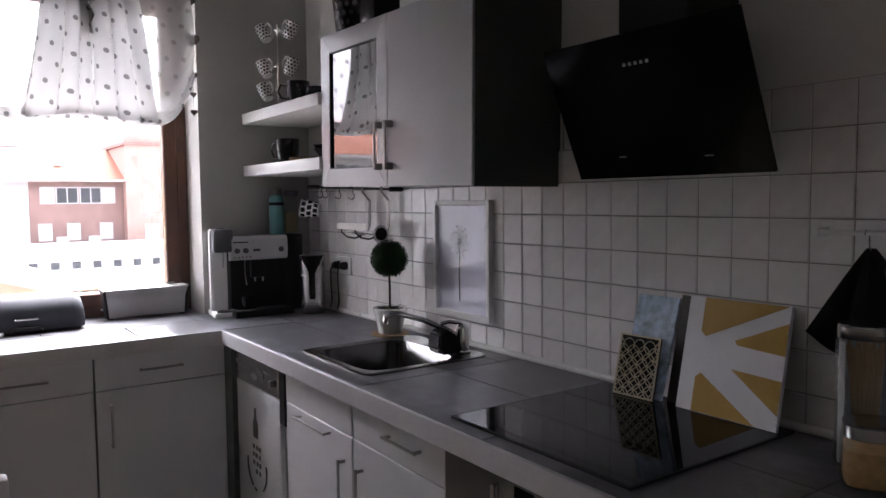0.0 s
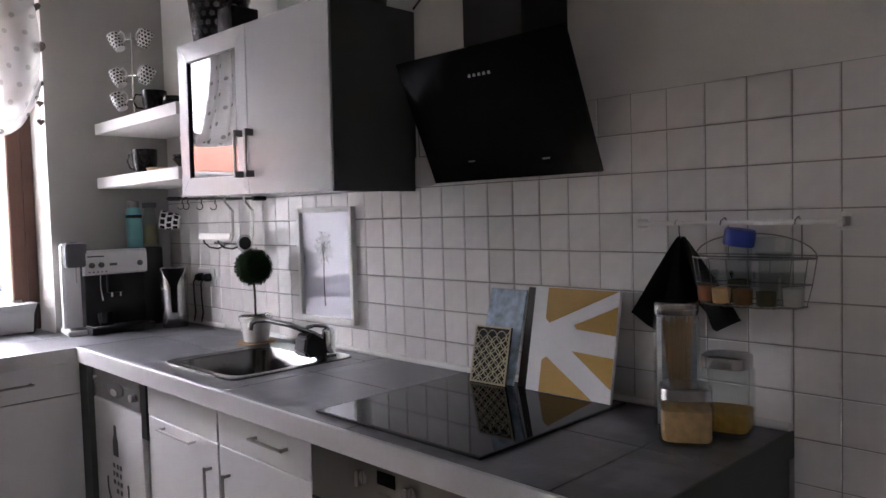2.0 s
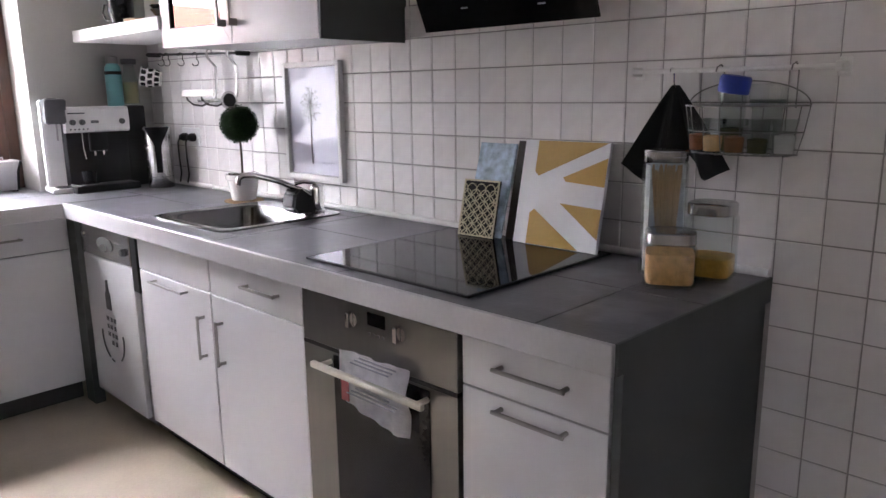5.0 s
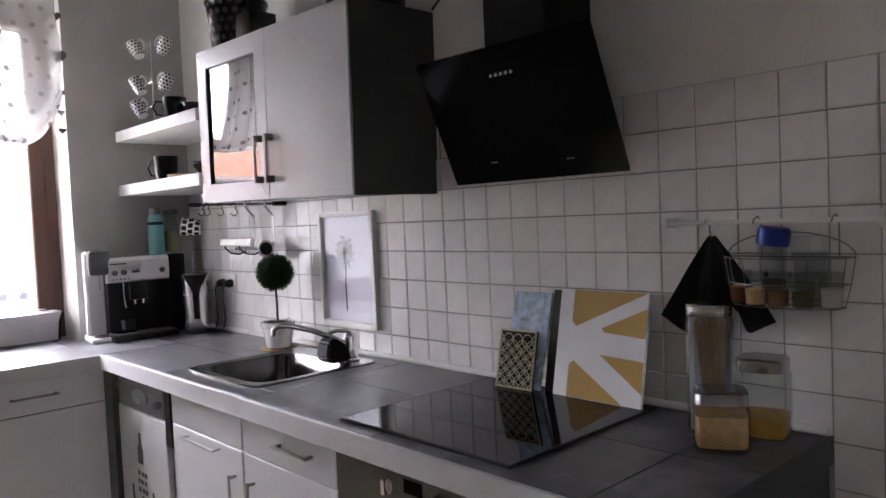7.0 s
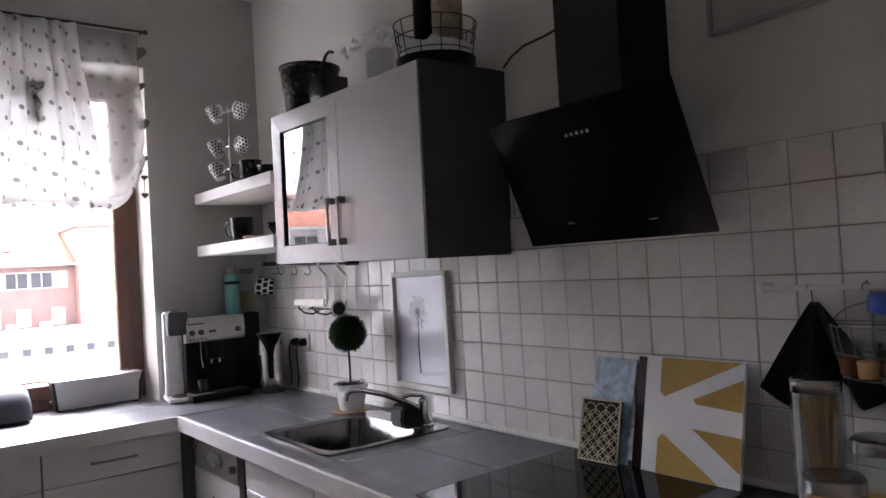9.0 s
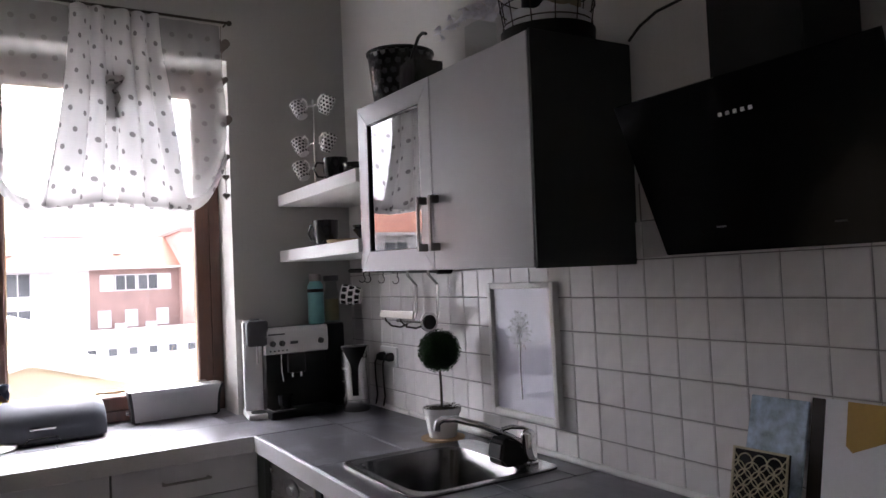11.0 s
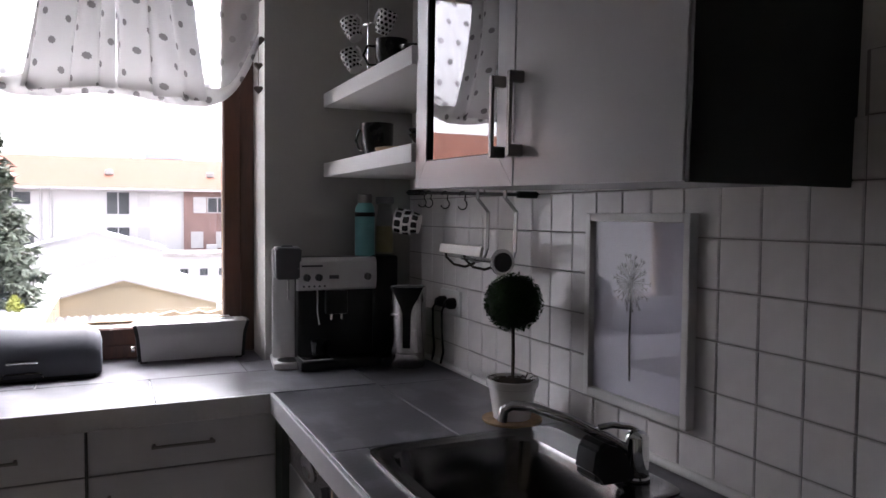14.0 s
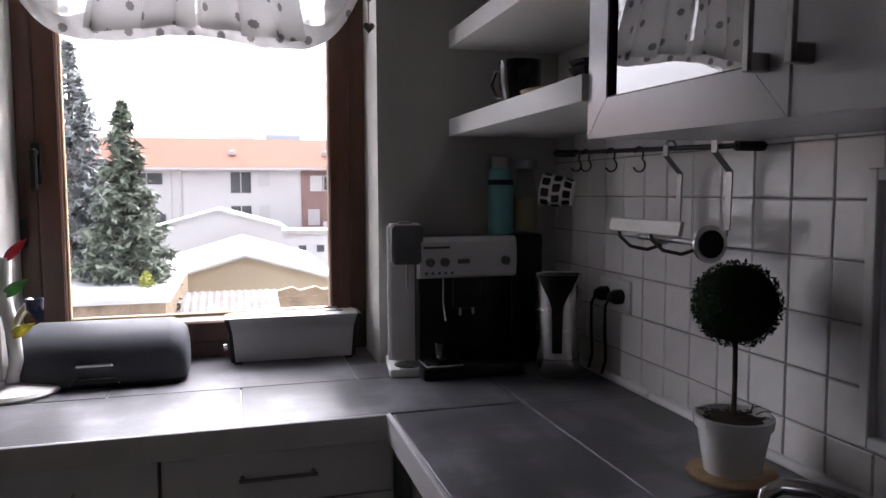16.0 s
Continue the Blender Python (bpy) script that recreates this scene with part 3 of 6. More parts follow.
def tea_towel():
    """A folded towel tucked behind the oven's bar, leaning on it, with soft waves."""
    ny, nz = 22, 26
    bm = bmesh.new()
    grid = []
    for j in range(nz + 1):
        s = j / nz
        row = []
        for i in range(ny + 1):
            u = i / ny
            z = 0.697 - 0.004 * u - (0.172 - 0.022 * u + 0.008 * math.sin(u * 5)) * s
            y = 1.622 + 0.250 * u + 0.012 * s * (0.5 - u) + 0.003 * math.sin(s * 6)
            wave = 0.004 * math.sin(u * 11 + s * 3) + 0.003 * math.sin(u * 23 + 1)
            away = min(1.0, abs(z - 0.633) / 0.05)
            row.append(bm.verts.new((1.5155 + 0.010 * away + wave * away, y, z)))
        grid.append(row)
    for a, b in zip(grid, grid[1:]):
        for i in range(ny):
            bm.faces.new((a[i], a[i + 1], b[i + 1], b[i]))
    bmesh.ops.solidify(bm, geom=bm.faces[:], thickness=0.0022)
    return bm


M_TOWELGREY = surface("faint_grey_print", (0.40, 0.41, 0.45), 0.9, vary=0.2, big=30, fine=300, bump=0.2)
towel = thing("tea_towel", (1.515, 1.773, 0.50), "white printed tea towel tucked behind the oven's bar handle", "towel")
part("cloth", tea_towel(), M_TOWEL, towel)
for k in range(8):
    z = 0.692 - 0.010 * k - (0.035 if k > 2 else 0.0)
    part("printed_line", box(1.5135, 1.5160, 1.655 + 0.014 * (k % 3), 1.790 + 0.018 * (k % 4), z - 0.0035, z), M_TOWELGREY, towel, "faint grey printed line", 0)
part("printed_patch", box(1.5145, 1.5185, 1.838, 1.866, 0.560, 0.615, 0.0005), M_TOWELRED, towel, "red printed patch", 0)

# cupboard with drawer, and sink cupboard
unit = thing("base_cabinet", (1.85, 2.33, 0.0), "light grey base cabinet with a drawer over a hinged door", "cabinet", GROUP)
carcass(unit, 1.571, 2.165, 2.072, 2.50)
d = front_x("drawer", unit, 2.072, 2.585, 0.70, 0.832)
bar_handle(d, (1.552, 2.18, 0.767), (1.552, 2.36, 0.767), (-0.024, 0, 0))
d = front_x("door", unit, 2.072, 2.585, 0.09, 0.70)
bar_handle(d, (1.552, 2.520, 0.472), (1.552, 2.520, 0.622), (-0.026, 0, 0))
part("plinth", box(1.62, 1.64, 2.072, 2.585, 0.001, 0.088), M_GAP, unit, "dark plinth", 0)
unit = thing("base_cabinet", (1.85, 2.85, 0.0), "light grey sink cabinet with one tall door and towel bar", "cabinet", GROUP)
part("body", box(1.571, 1.59, 2.59, 3.114, 0.09, 0.838), M_SIDE, unit, "dark laminate carcass", 0)
d = front_x("false_drawer_front", unit, 2.588, 3.116, 0.70, 0.832)
d = front_x("door", unit, 2.588, 3.116, 0.09, 0.70)
bar_handle(d, (1.552, 2.640, 0.468), (1.552, 2.640, 0.618), (-0.026, 0, 0))
bar_handle(d, (1.552, 2.735, 0.676), (1.552, 2.985, 0.676), (-0.028, 0, 0), 0.004)
part("plinth", box(1.62, 1.64, 2.588, 3.116, 0.001, 0.088), M_GAP, unit, "dark plinth", 0)

# dishwasher
dish = thing("dishwasher", (1.85, 3.4, 0.0), "white dishwasher with steel control panel and printed door stickers", "dishwasher", GROUP)
part("body", box(1.575, 2.165, 3.14, 3.72, 0.05, 0.836), M_GREYPL, dish, "", 0)
part("door", box(1.550, 1.574, 3.175, 3.655, 0.075, 0.688, 0.004), M_FRONT, dish, "pale dishwasher door")
pan = part("control_panel", box(1.545, 1.574, 3.175, 3.655, 0.694, 0.822, 0.004), M_STEEL, dish, "brushed steel control panel")
bm = extruded([(3.40 + 0.075 * math.cos(radians(a)) , 0.752 + 0.030 * math.sin(radians(a))) for a in range(0, 360, 15)], 1.5415, 1.5452, "x")
part("grip_recess", bm, M_GREYPL, pan, "dark oval grip recess")
bm = extruded([(3.40 + 0.034 * math.cos(radians(a)), 0.742 + 0.014 * math.sin(radians(a))) for a in range(0, 360, 20)], 1.536, 1.5415, "x")
part("grip", bm, M_CHROME, pan, "bright grip")
part("knob", rod(bmesh.new(), (1.545, 3.225, 0.745), (1.531, 3.225, 0.745), 0.016, 0.014, 20), M_GREYPL, pan, "round programme knob")
part("indicator", rod(bmesh.new(), (1.545, 3.62, 0.775), (1.540, 3.62, 0.775), 0.008, seg=14), M_CHROME, pan, "small chrome button")
part("end_cap", box(1.548, 1.575, 3.120, 3.172, 0.60, 0.832, 0.003), M_BLACK, dish, "black end cap")
bottle = [(-0.024, 0), (0.024, 0), (0.026, 0.06), (0.012, 0.085), (0.010, 0.125), (-0.010, 0.125), (-0.012, 0.085), (-0.026, 0.06)]
part("bottle_sticker", extruded([(3.44 + a, 0.475 + b) for a, b in bottle], 1.5482, 1.5498, "x"), M_BLACK, dish, "black bottle-shaped sticker", 0)
for a0, a1 in ((-62, 10), (165, 232), (-85, -72)):
    part("ring_sticker", pipe(bmesh.new(), arc((1.549, 3.43, 0.355), 0.105, a0, a1, 14), 0.004, 6), M_INK, dish, "dark curved sticker")
for k in range(4):
    for j in range(3 - (k == 3)):
        y = 3.385 + 0.034 * j + 0.006 * (k % 2)
        part("sticker_mark", box(1.5482, 1.5498, y, y + 0.022 - 0.006 * ((j + k) % 2), 0.425 - k * 0.034, 0.443 - k * 0.034), M_INK, dish, "dark printed mark", 0)
part("plinth", box(1.62, 1.64, 3.12, 3.72, 0.001, 0.07), M_GAP, dish, "dark plinth", 0)
tagged(single("corner_filler", box(1.53, 1.575, 3.66, 3.755, 0.001, 0.838), M_SIDE, "dark filler panel in the corner between units", "panel"), group=GROUP)

# units under the window
for x0, x1, hx, vx in ((0.997, 1.527, (1.165, 1.342), 1.053), (0.47, 0.993, (0.655, 0.830), 0.53), (-0.30, 0.466, (0.0, 0.18), 0.40)):
    unit = thing("base_cabinet", ((x0 + x1) / 2, 4.0, 0.0), "light grey base cabinet with drawer and door below the window", "cabinet", GROUP)
    part("body", box(x0, x1, 3.757, 4.205, 0.09, 0.838), M_SIDE, unit, "dark laminate carcass", 0)
    d = front_y("drawer", unit, x0, x1, 0.692, 0.832)
    bar_handle(d, (hx[0], 3.737, 0.762), (hx[1], 3.737, 0.762), (0, -0.024, 0))
    d = front_y("door", unit, x0, x1, 0.09, 0.692)
    bar_handle(d, (vx, 3.737, 0.458), (vx, 3.737, 0.635), (0, -0.024, 0))
    part("plinth", box(x0, x1, 3.79, 3.81, 0.001, 0.088), M_GAP, unit, "dark plinth", 0)

# wall cabinet with a plain and a glazed door
wallcab = thing("wall_cabinet", (2.0, 2.79, 1.505), "grey two-door wall cabinet, one door's pane drawn as a mirror", "cabinet")
part("body", box(1.838, 2.167, 2.292, 3.312, 1.504, 2.10), M_FRONT, wallcab, "", 0)
part("side_panel", box(1.818, 2.168, 2.281, 2.290, 1.500, 2.104, 0.001), M_SIDE, wallcab, "dark grey side panel")
CX = 1.818
door = part("door", box(CX, CX + 0.019, 2.294, 2.783, 1.502, 2.102, 0.0015), M_FRONT, wallcab, "plain satin grey door")


def bow(parent, y):
    bm = bmesh.new()
    quadbox(bm, CX - 0.034, CX - 0.026, y - 0.006, y + 0.006, 1.560, 1.730, 0.0015)
    for z in (1.572, 1.718):
        quadbox(bm, CX - 0.030, CX, y - 0.007, y + 0.007, z - 0.012, z + 0.012, 0.002)
    return part("handle", bm, M_SATIN, parent, "flat satin steel handle")


bow(door, 2.752)
Y0, Y1, Z0, Z1, FW = 2.787, 3.310, 1.502, 2.102, 0.070
gdoor = part("door", box(CX + 0.0145, CX + 0.019, Y0 + 0.004, Y1 - 0.004, Z0 + 0.004, Z1 - 0.004), M_FRONT, wallcab, "mitred grey frame door", 0)
for pts in ([(Y0, Z0), (Y1, Z0), (Y1 - FW, Z0 + FW), (Y0 + FW, Z0 + FW)], [(Y1, Z0), (Y1, Z1), (Y1 - FW, Z1 - FW), (Y1 - FW, Z0 + FW)],
            [(Y1, Z1), (Y0, Z1), (Y0 + FW, Z1 - FW), (Y1 - FW, Z1 - FW)], [(Y0, Z1), (Y0, Z0), (Y0 + FW, Z0 + FW), (Y0 + FW, Z1 - FW)]):
    c = (sum(p[0] for p in pts) / 4, sum(p[1] for p in pts) / 4)
    part("frame_rail", extruded([(c[0] + (p[0] - c[0]) * 0.996, c[1] + (p[1] - c[1]) * 0.996) for p in pts], CX, CX + 0.0142, "x"), M_FRONT, gdoor, smooth=0)
bm = ring(Y0 + FW - 0.004, Y1 - FW + 0.004, Z0 + FW - 0.004, Z1 - FW + 0.004, 0.007, 0.0, 0.009, 0)
bmesh.ops.transform(bm, matrix=Matrix(((0, 1, 0, CX + 0.003), (1, 0, 0, 0), (0, 0, 1, 0), (0, 0, 0, 1))), verts=bm.verts)
part("gasket", bm, M_BLACK, gdoor, "black glazing gasket", 0)
part("glass", box(CX + 0.0105, CX + 0.0140, Y0 + FW - 0.002, Y1 - FW + 0.002, Z0 + FW - 0.002, Z1 - FW + 0.002), M_MIRROR, gdoor, "clear door pane drawn as a dim mirror", 0)
bow(gdoor, 2.826)

ASKEW = Matrix.Translation((0, 2.79, 1.80)) @ Matrix.Rotation(radians(1.1), 4, "X") @ Matrix.Translation((0, -2.79, -1.80))
wallcab.matrix_basis = ASKEW @ wallcab.matrix_basis

# two floating shelves between cabinet and window wall
for z0 in (1.583, 1.846):
    single("wall_shelf", box(1.806, 2.167, 3.318, YN - 0.002, z0, z0 + 0.052, 0.003, 2), M_WHITE, "thick white floating shelf beside the wall cabinet", "shelf", "floating shelves")

# cooker hood: a leaning glass panel, its housing and the flue
hood = thing("cooker_hood", (2.1, 1.80, 1.51), "black slanted glass cooker hood with a square flue", "cooker hood")
HY0, HY1 = 1.497, 2.113
panel = extruded([(2.088, 1.508), (1.933, 1.862), (1.940, 1.866), (2.096, 1.511)], HY0, HY1, "y")
glassp = part("glass_panel", panel, M_BLACKGLASS, hood, "black glass panel", 0)
part("housing", extruded([(2.112, 1.528), (1.985, 1.80), (2.02, 1.84), (2.168, 1.84), (2.168, 1.528)], 1.675, 1.955, "y"), M_BLACK, hood, "", 0)
part("flue", box(1.962, 2.167, 1.650, 1.860, 1.842, ZC - 0.001, 0.002), M_BLACK, hood, "black square flue")
for k in range(5):
    bm = bmesh.new()
    f = 0.80
    x, z = 2.088 + (1.933 - 2.088) * f - 0.001, 1.508 + (1.862 - 1.508) * f
    quadbox(bm, x - 0.0015, x + 0.002, 1.765 + k * 0.018, 1.773 + k * 0.018, z - 0.004, z + 0.004)
    part("touch_mark", bm, M_SILVER, glassp, "small pale touch mark", 0)
for yy, f in ((1.93, 0.16), (1.66, 0.13)):
    x, z = 2.088 - 0.155 * f - 0.0015, 1.508 + 0.354 * f
    part("badge", box(x - 0.001, x + 0.002, yy - 0.012, yy + 0.012, z - 0.002, z + 0.002), M_GREYPL, glassp, "faint mark", 0)
cable = pipe(bmesh.new(), [(2.155, 2.265, 2.10), (2.15, 2.22, 2.125), (2.15, 2.16, 2.145), (2.15, 2.06, 2.150), (2.15, 1.98, 2.165), (2.15, 1.90, 2.225), (2.15, 1.855, 2.28)], 0.004, 6)
part("power_cable", cable, M_BLACK, hood, "thin black cable")

# hob
hob = thing("ceramic_hob", (1.84, 1.755, CT), "black glossy ceramic glass hob set on the worktop", "hob")
part("glass_top", box(1.558, 2.122, 1.466, 2.042, CT + 0.0005, CT + 0.007, 0.002), M_HOBGLASS, hob, smooth=0)
bm = ring(1.554, 2.126, 1.462, 2.046, 0.005, 0, 0.006, 0)
bmesh.ops.transform(bm, matrix=Matrix(((1, 0, 0, 0), (0, 0, 1, 0), (0, 1, 0, CT + 0.0008), (0, 0, 0, 1))), verts=bm.verts)
part("frame", bm, M_BLACK, hob, "thin dark rim", 0)

# sink and tap
sink = thing("kitchen_sink", (1.84, 2.81, CT), "stainless steel inset sink with a rounded square bowl", "sink")


def bowl():
    """Rim and rounded bowl as rings of a superellipse."""
    bm = bmesh.new()
    cx, cy, n = 1.842, 2.810, 48
    steps = [(0.252, 0.254, 0.0005, 12), (0.252, 0.254, 0.006, 12), (0.245, 0.247, 0.008, 12), (0.236, 0.238, 0.005, 10), (0.188, 0.216, 0.004, 6), (0.182, 0.210, -0.004, 6),
             (0.174, 0.200, -0.12, 5), (0.160, 0.186, -0.150, 4), (0.12, 0.14, -0.162, 3), (0.03, 0.03, -0.168, 2)]
    rings = []
    for a, b, z, e in steps:
        ringv = []
        for i in range(n):
            q = 2 * math.pi * i / n
            c, s = math.cos(q), math.sin(q)
            ringv.append(bm.verts.new((cx - 0.030 * (a < 0.2) + a * math.copysign(abs(c) ** (2 / e), c), cy + b * math.copysign(abs(s) ** (2 / e), s), CT + z)))
        rings.append(ringv)
    for lo, hi in zip(rings, rings[1:]):
        for i in range(n):
            bm.faces.new((lo[i], lo[(i + 1) % n], hi[(i + 1) % n], hi[i]))
    bm.faces.new(rings[-1])
    return bm


part("bowl", bowl(), M_SINK, sink)
part("drain", spun(bmesh.new(), [(0.036, -0.167), (0.036, -0.163), (0.028, -0.163), (0.026, -0.166), (0.001, -0.166)], (1.834, 2.81, CT), 24), M_CHROME, sink, "chrome drain")

tap = thing("kitchen_tap", (2.04, 2.66, CT + 0.008), "chrome single-lever kitchen tap with a long spout", "tap")
TX, TY = 2.042, 2.655
part("body", spun(bmesh.new(), [(0.027, 0.007), (0.027, 0.012), (0.024, 0.016), (0.0235, 0.095), (0.022, 0.10), (0.012, 0.108), (0.001, 0.109)], (TX, TY, CT), 24), M_CHROME, tap)
part("spout", pipe(bmesh.new(), [(TX - 0.005, TY, 0.955), (TX - 0.05, TY + 0.028, 0.985), (TX - 0.12, TY + 0.07, 1.022), (TX - 0.19, TY + 0.110, 1.045), (TX - 0.222, TY + 0.129, 1.046), (TX - 0.236, TY + 0.137, 1.036), (TX - 0.240, TY + 0.139, 1.012)], 0.0105, 12), M_CHROME, tap, "long chrome spout")
bm = pipe(bmesh.new(), [(TX, TY, 1.003), (TX - 0.012, TY + 0.006, 1.010), (TX - 0.045, TY + 0.022, 1.014), (TX - 0.072, TY + 0.034, 1.008)], 0.007, 10)
part("lever", bm, M_CHROME, tap, "chrome lever")
# dark sponge holder that stands on the sink's rim below the spout
caddy = thing("sponge_holder", (1.96, 2.69, CT + 0.008), "black sponge and cloth holder on the sink's rim", "sponge holder")
bm = extruded([(1.945, CT + 0.0085), (2.035, CT + 0.0085), (2.030, CT + 0.035), (1.985, CT + 0.092), (1.960, CT + 0.100), (1.935, CT + 0.085), (1.925, CT + 0.030)], 2.640, 2.715, "y")
bmesh.ops.bevel(bm, geom=bm.edges[:], offset=0.008, segments=2, affect="EDGES")
part("holder", bm, M_BLACK, caddy)

# rail with spice basket
rail = thing("wall_rail", (2.14, 1.18, 1.36), "slim white towel rail screwed to the tiles", "rail")
part("bar", pipe(bmesh.new(), [(2.118, 0.93, 1.371), (2.118, 1.425, 1.371)], 0.006, 10), M_WHITE, rail)
for yy in (0.94, 1.415):
    bm = box(2.110, 2.168, yy - 0.006, yy + 0.006, 1.360, 1.382, 0.002)
    quadbox(bm, 2.160, 2.169, yy - 0.014, yy + 0.014, 1.350, 1.392, 0.003)
    part("bracket", bm, M_WHITE, rail, "white bracket")


# ---- curtain and window dressing ----
def hem_height(u):
    side = min(u, 1 - u)
    return 1.832 + 0.012 * math.cos(u * 4 * math.pi) + 0.20 * max(0.0, 1 - side / 0.22) ** 3


CX0, CX1, CZT = 0.605, 1.547, 2.668


def cloth_grid(grid, bm):
    layer = bm.loops.layers.uv.verify()
    for a, b in zip(grid, grid[1:]):
        for i in range(len(a) - 1):
            f = bm.faces.new((a[i][0], a[i + 1][0], b[i + 1][0], b[i][0]))
            for loop, c in zip(f.loops, (a[i][1], a[i + 1][1], b[i + 1][1], b[i][1])):
                loop[layer].uv = c
    return bm


def belly(v):
    return 0.060 * math.sin(math.pi * min(1.0, max(0.0, (v - 0.40) / 0.60))) ** 0.8 + 0.02 * v


def voile():
    """The flat sheer layer, its hem curving up at both sides and turned under."""
    nu, nv = 90, 60
    bm = bmesh.new()
    grid = []
    for j in range(nv + 1):
        v = j / nv
        row = []
        for i in range(nu + 1):
            u = i / nu
            x, z = CX0 + (CX1 - CX0) * u, CZT + (hem_height(u) - CZT) * v
            ripple = 0.005 * math.sin(x * 60 + 3 * math.sin(z * 5)) + 0.004 * math.sin(x * 23 + z * 11)
            sag = 0.012 * math.sin(v * 40 + 6 * abs(u - 0.5)) * max(0.0, v - 0.7) * 3
            row.append((bm.verts.new((x, 4.168 - belly(v) + ripple + sag, z)), (x * 1.15, z)))
        grid.append(row)
    last = grid[-1]
    for k in range(1, 9):
        q = k / 8
        grid.append([(bm.verts.new((vx.co.x, vx.co.y + 0.060 * q + 0.007 * math.sin(vx.co.x * 50), vx.co.z - 0.018 * math.sin(q * math.pi) + (0.07 + 0.035 * math.sin(vx.co.x * 19)) * q * q)), (c[0], c[1] - 0.10 * q)) for vx, c in last])
    return cloth_grid(grid, bm)


def gathered(top, low, phase, pleats):
    """A bundle of pleats falling from the tie and spreading towards the hem."""
    nu, nv = 72, 44
    bm = bmesh.new()
    grid = []
    for j in range(nv + 1):
        v = j / nv
        row = []
        for i in range(nu + 1):
            u = i / nu
            spread = v ** 1.6
            x0, x1 = top[0] + (low[0] - top[0]) * spread, top[1] + (low[1] - top[1]) * spread
            x = x0 + (x1 - x0) * u
            w = u + 0.035 * math.sin(u * 9 + phase) + 0.03 * math.sin(v * 4 + u * 5 + phase)
            deep = 0.016 * (1 - 0.45 * v ** 3) * (0.75 + 0.5 * math.sin(u * 7 + phase) ** 2)
            fold = deep * math.sin(w * pleats * 2 * math.pi) + 0.3 * deep * math.sin(w * pleats * 5.2 + phase)
            hu = (x - CX0) / (CX1 - CX0)
            zt = 2.66
            z = zt + (hem_height(hu) + 0.004 - zt) * v + 0.004 * math.sin(w * pleats * 2 * math.pi + 1) * v
            row.append((bm.verts.new((x + 0.010 * math.cos(w * pleats * 2 * math.pi) * (0.5 + v), 4.118 - belly(0.25 + 0.75 * v) * 0.9 + fold, z)), (phase + u * 0.46 + 0.05 * v, z * 1.02 + 0.3 * phase + 0.10 * u)))
        grid.append(row)
    return cloth_grid(grid, bm)


def hem_band():
    """The doubled hem: a soft roll along the lower edge, puckered, thinner towards the sides."""
    nu, nv = 120, 8
    bm = bmesh.new()
    grid = []
    for j in range(nv + 1):
        v = j / nv
        row = []
        for i in range(nu + 1):
            u = i / nu
            x = CX0 + (CX1 - CX0) * u
            tall = 0.030 + 0.020 * math.sin(u * 17 + 0.6) ** 2 + 0.030 * (1 - abs(2 * u - 1)) ** 0.5
            z = hem_height(u) - 0.016 + tall * v
            q = math.pi * (0.15 + 0.7 * v)
            y = 4.150 - belly(1.0) - 0.018 * math.sin(q) + 0.005 * math.sin(u * 95 + v * 4) + 0.006 * math.sin(u * 41)
            row.append((bm.verts.new((x, y, z)), (x * 1.15, z + 0.37)))
        grid.append(row)
    return cloth_grid(grid, bm)


curtain = thing("curtain", (1.08, 4.16, 1.83), "sheer white voile balloon curtain with grey dotted print, tied up", "curtain")
part("voile", voile(), M_SHEER, curtain, smooth=80)
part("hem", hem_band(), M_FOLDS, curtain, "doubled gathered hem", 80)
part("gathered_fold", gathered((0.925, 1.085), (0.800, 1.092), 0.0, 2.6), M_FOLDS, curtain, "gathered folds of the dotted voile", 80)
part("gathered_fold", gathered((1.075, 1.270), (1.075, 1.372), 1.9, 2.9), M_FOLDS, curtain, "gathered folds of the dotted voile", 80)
bm = bmesh.new()
spun(bm, [(0.004, 0.115), (0.045, 0.11), (0.04, 0.085), (0.022, 0.065), (0.028, 0.045), (0.036, 0.02), (0.022, -0.012), (0.03, -0.05), (0.034, -0.06), (0.002, -0.058)], (1.085, 4.09, 2.25), 18, uv=True)
for v in bm.verts:
    v.co.x += 0.010 * math.sin(v.co.z * 70) + 0.004 * math.sin(v.co.y * 300)
part("tie", bm, M_BAG, curtain, "bunched tie of grey dotted cloth")
rodt = thing("curtain_rod", (1.05, 4.16, 2.69), "thin dark metal curtain rod with round finials", "curtain rod")
part("rod", rod(bmesh.new(), (0.50, 4.155, 2.680), (1.585, 4.155, 2.680), 0.006, seg=10), M_WIRE, rodt)
for x in (0.50, 1.588):
    part("finial", spun(bmesh.new(), [(0.001, -0.013), (0.010, -0.008), (0.013, 0), (0.010, 0.008), (0.001, 0.013)], (x, 4.155, 2.680), 14), M_WIRE, rodt)
    part("bracket", rod(bmesh.new(), (x * 0.98 + 0.02, 4.155, 2.680), (x * 0.98 + 0.02, YN - 0.001, 2.680), 0.004, seg=8), M_WIRE, rodt)


def heart(at, s):
    pts = []
    for k in range(22):
        q = 2 * math.pi * k / 22
        pts.append((at[0] + s * 0.062 * 16 * math.sin(q) ** 3, at[2] + s * 0.062 * (13 * math.cos(q) - 5 * math.cos(2 * q) - 2 * math.cos(3 * q) - math.cos(4 * q))))
    b = extruded(pts, at[1] - 0.006, at[1] + 0.006, "y")
    bmesh.ops.bevel(b, geom=[e for e in b.edges if abs(e.verts[0].co.y - e.verts[1].co.y) < 1e-5], offset=0.003, segments=2, affect="EDGES")
    return b


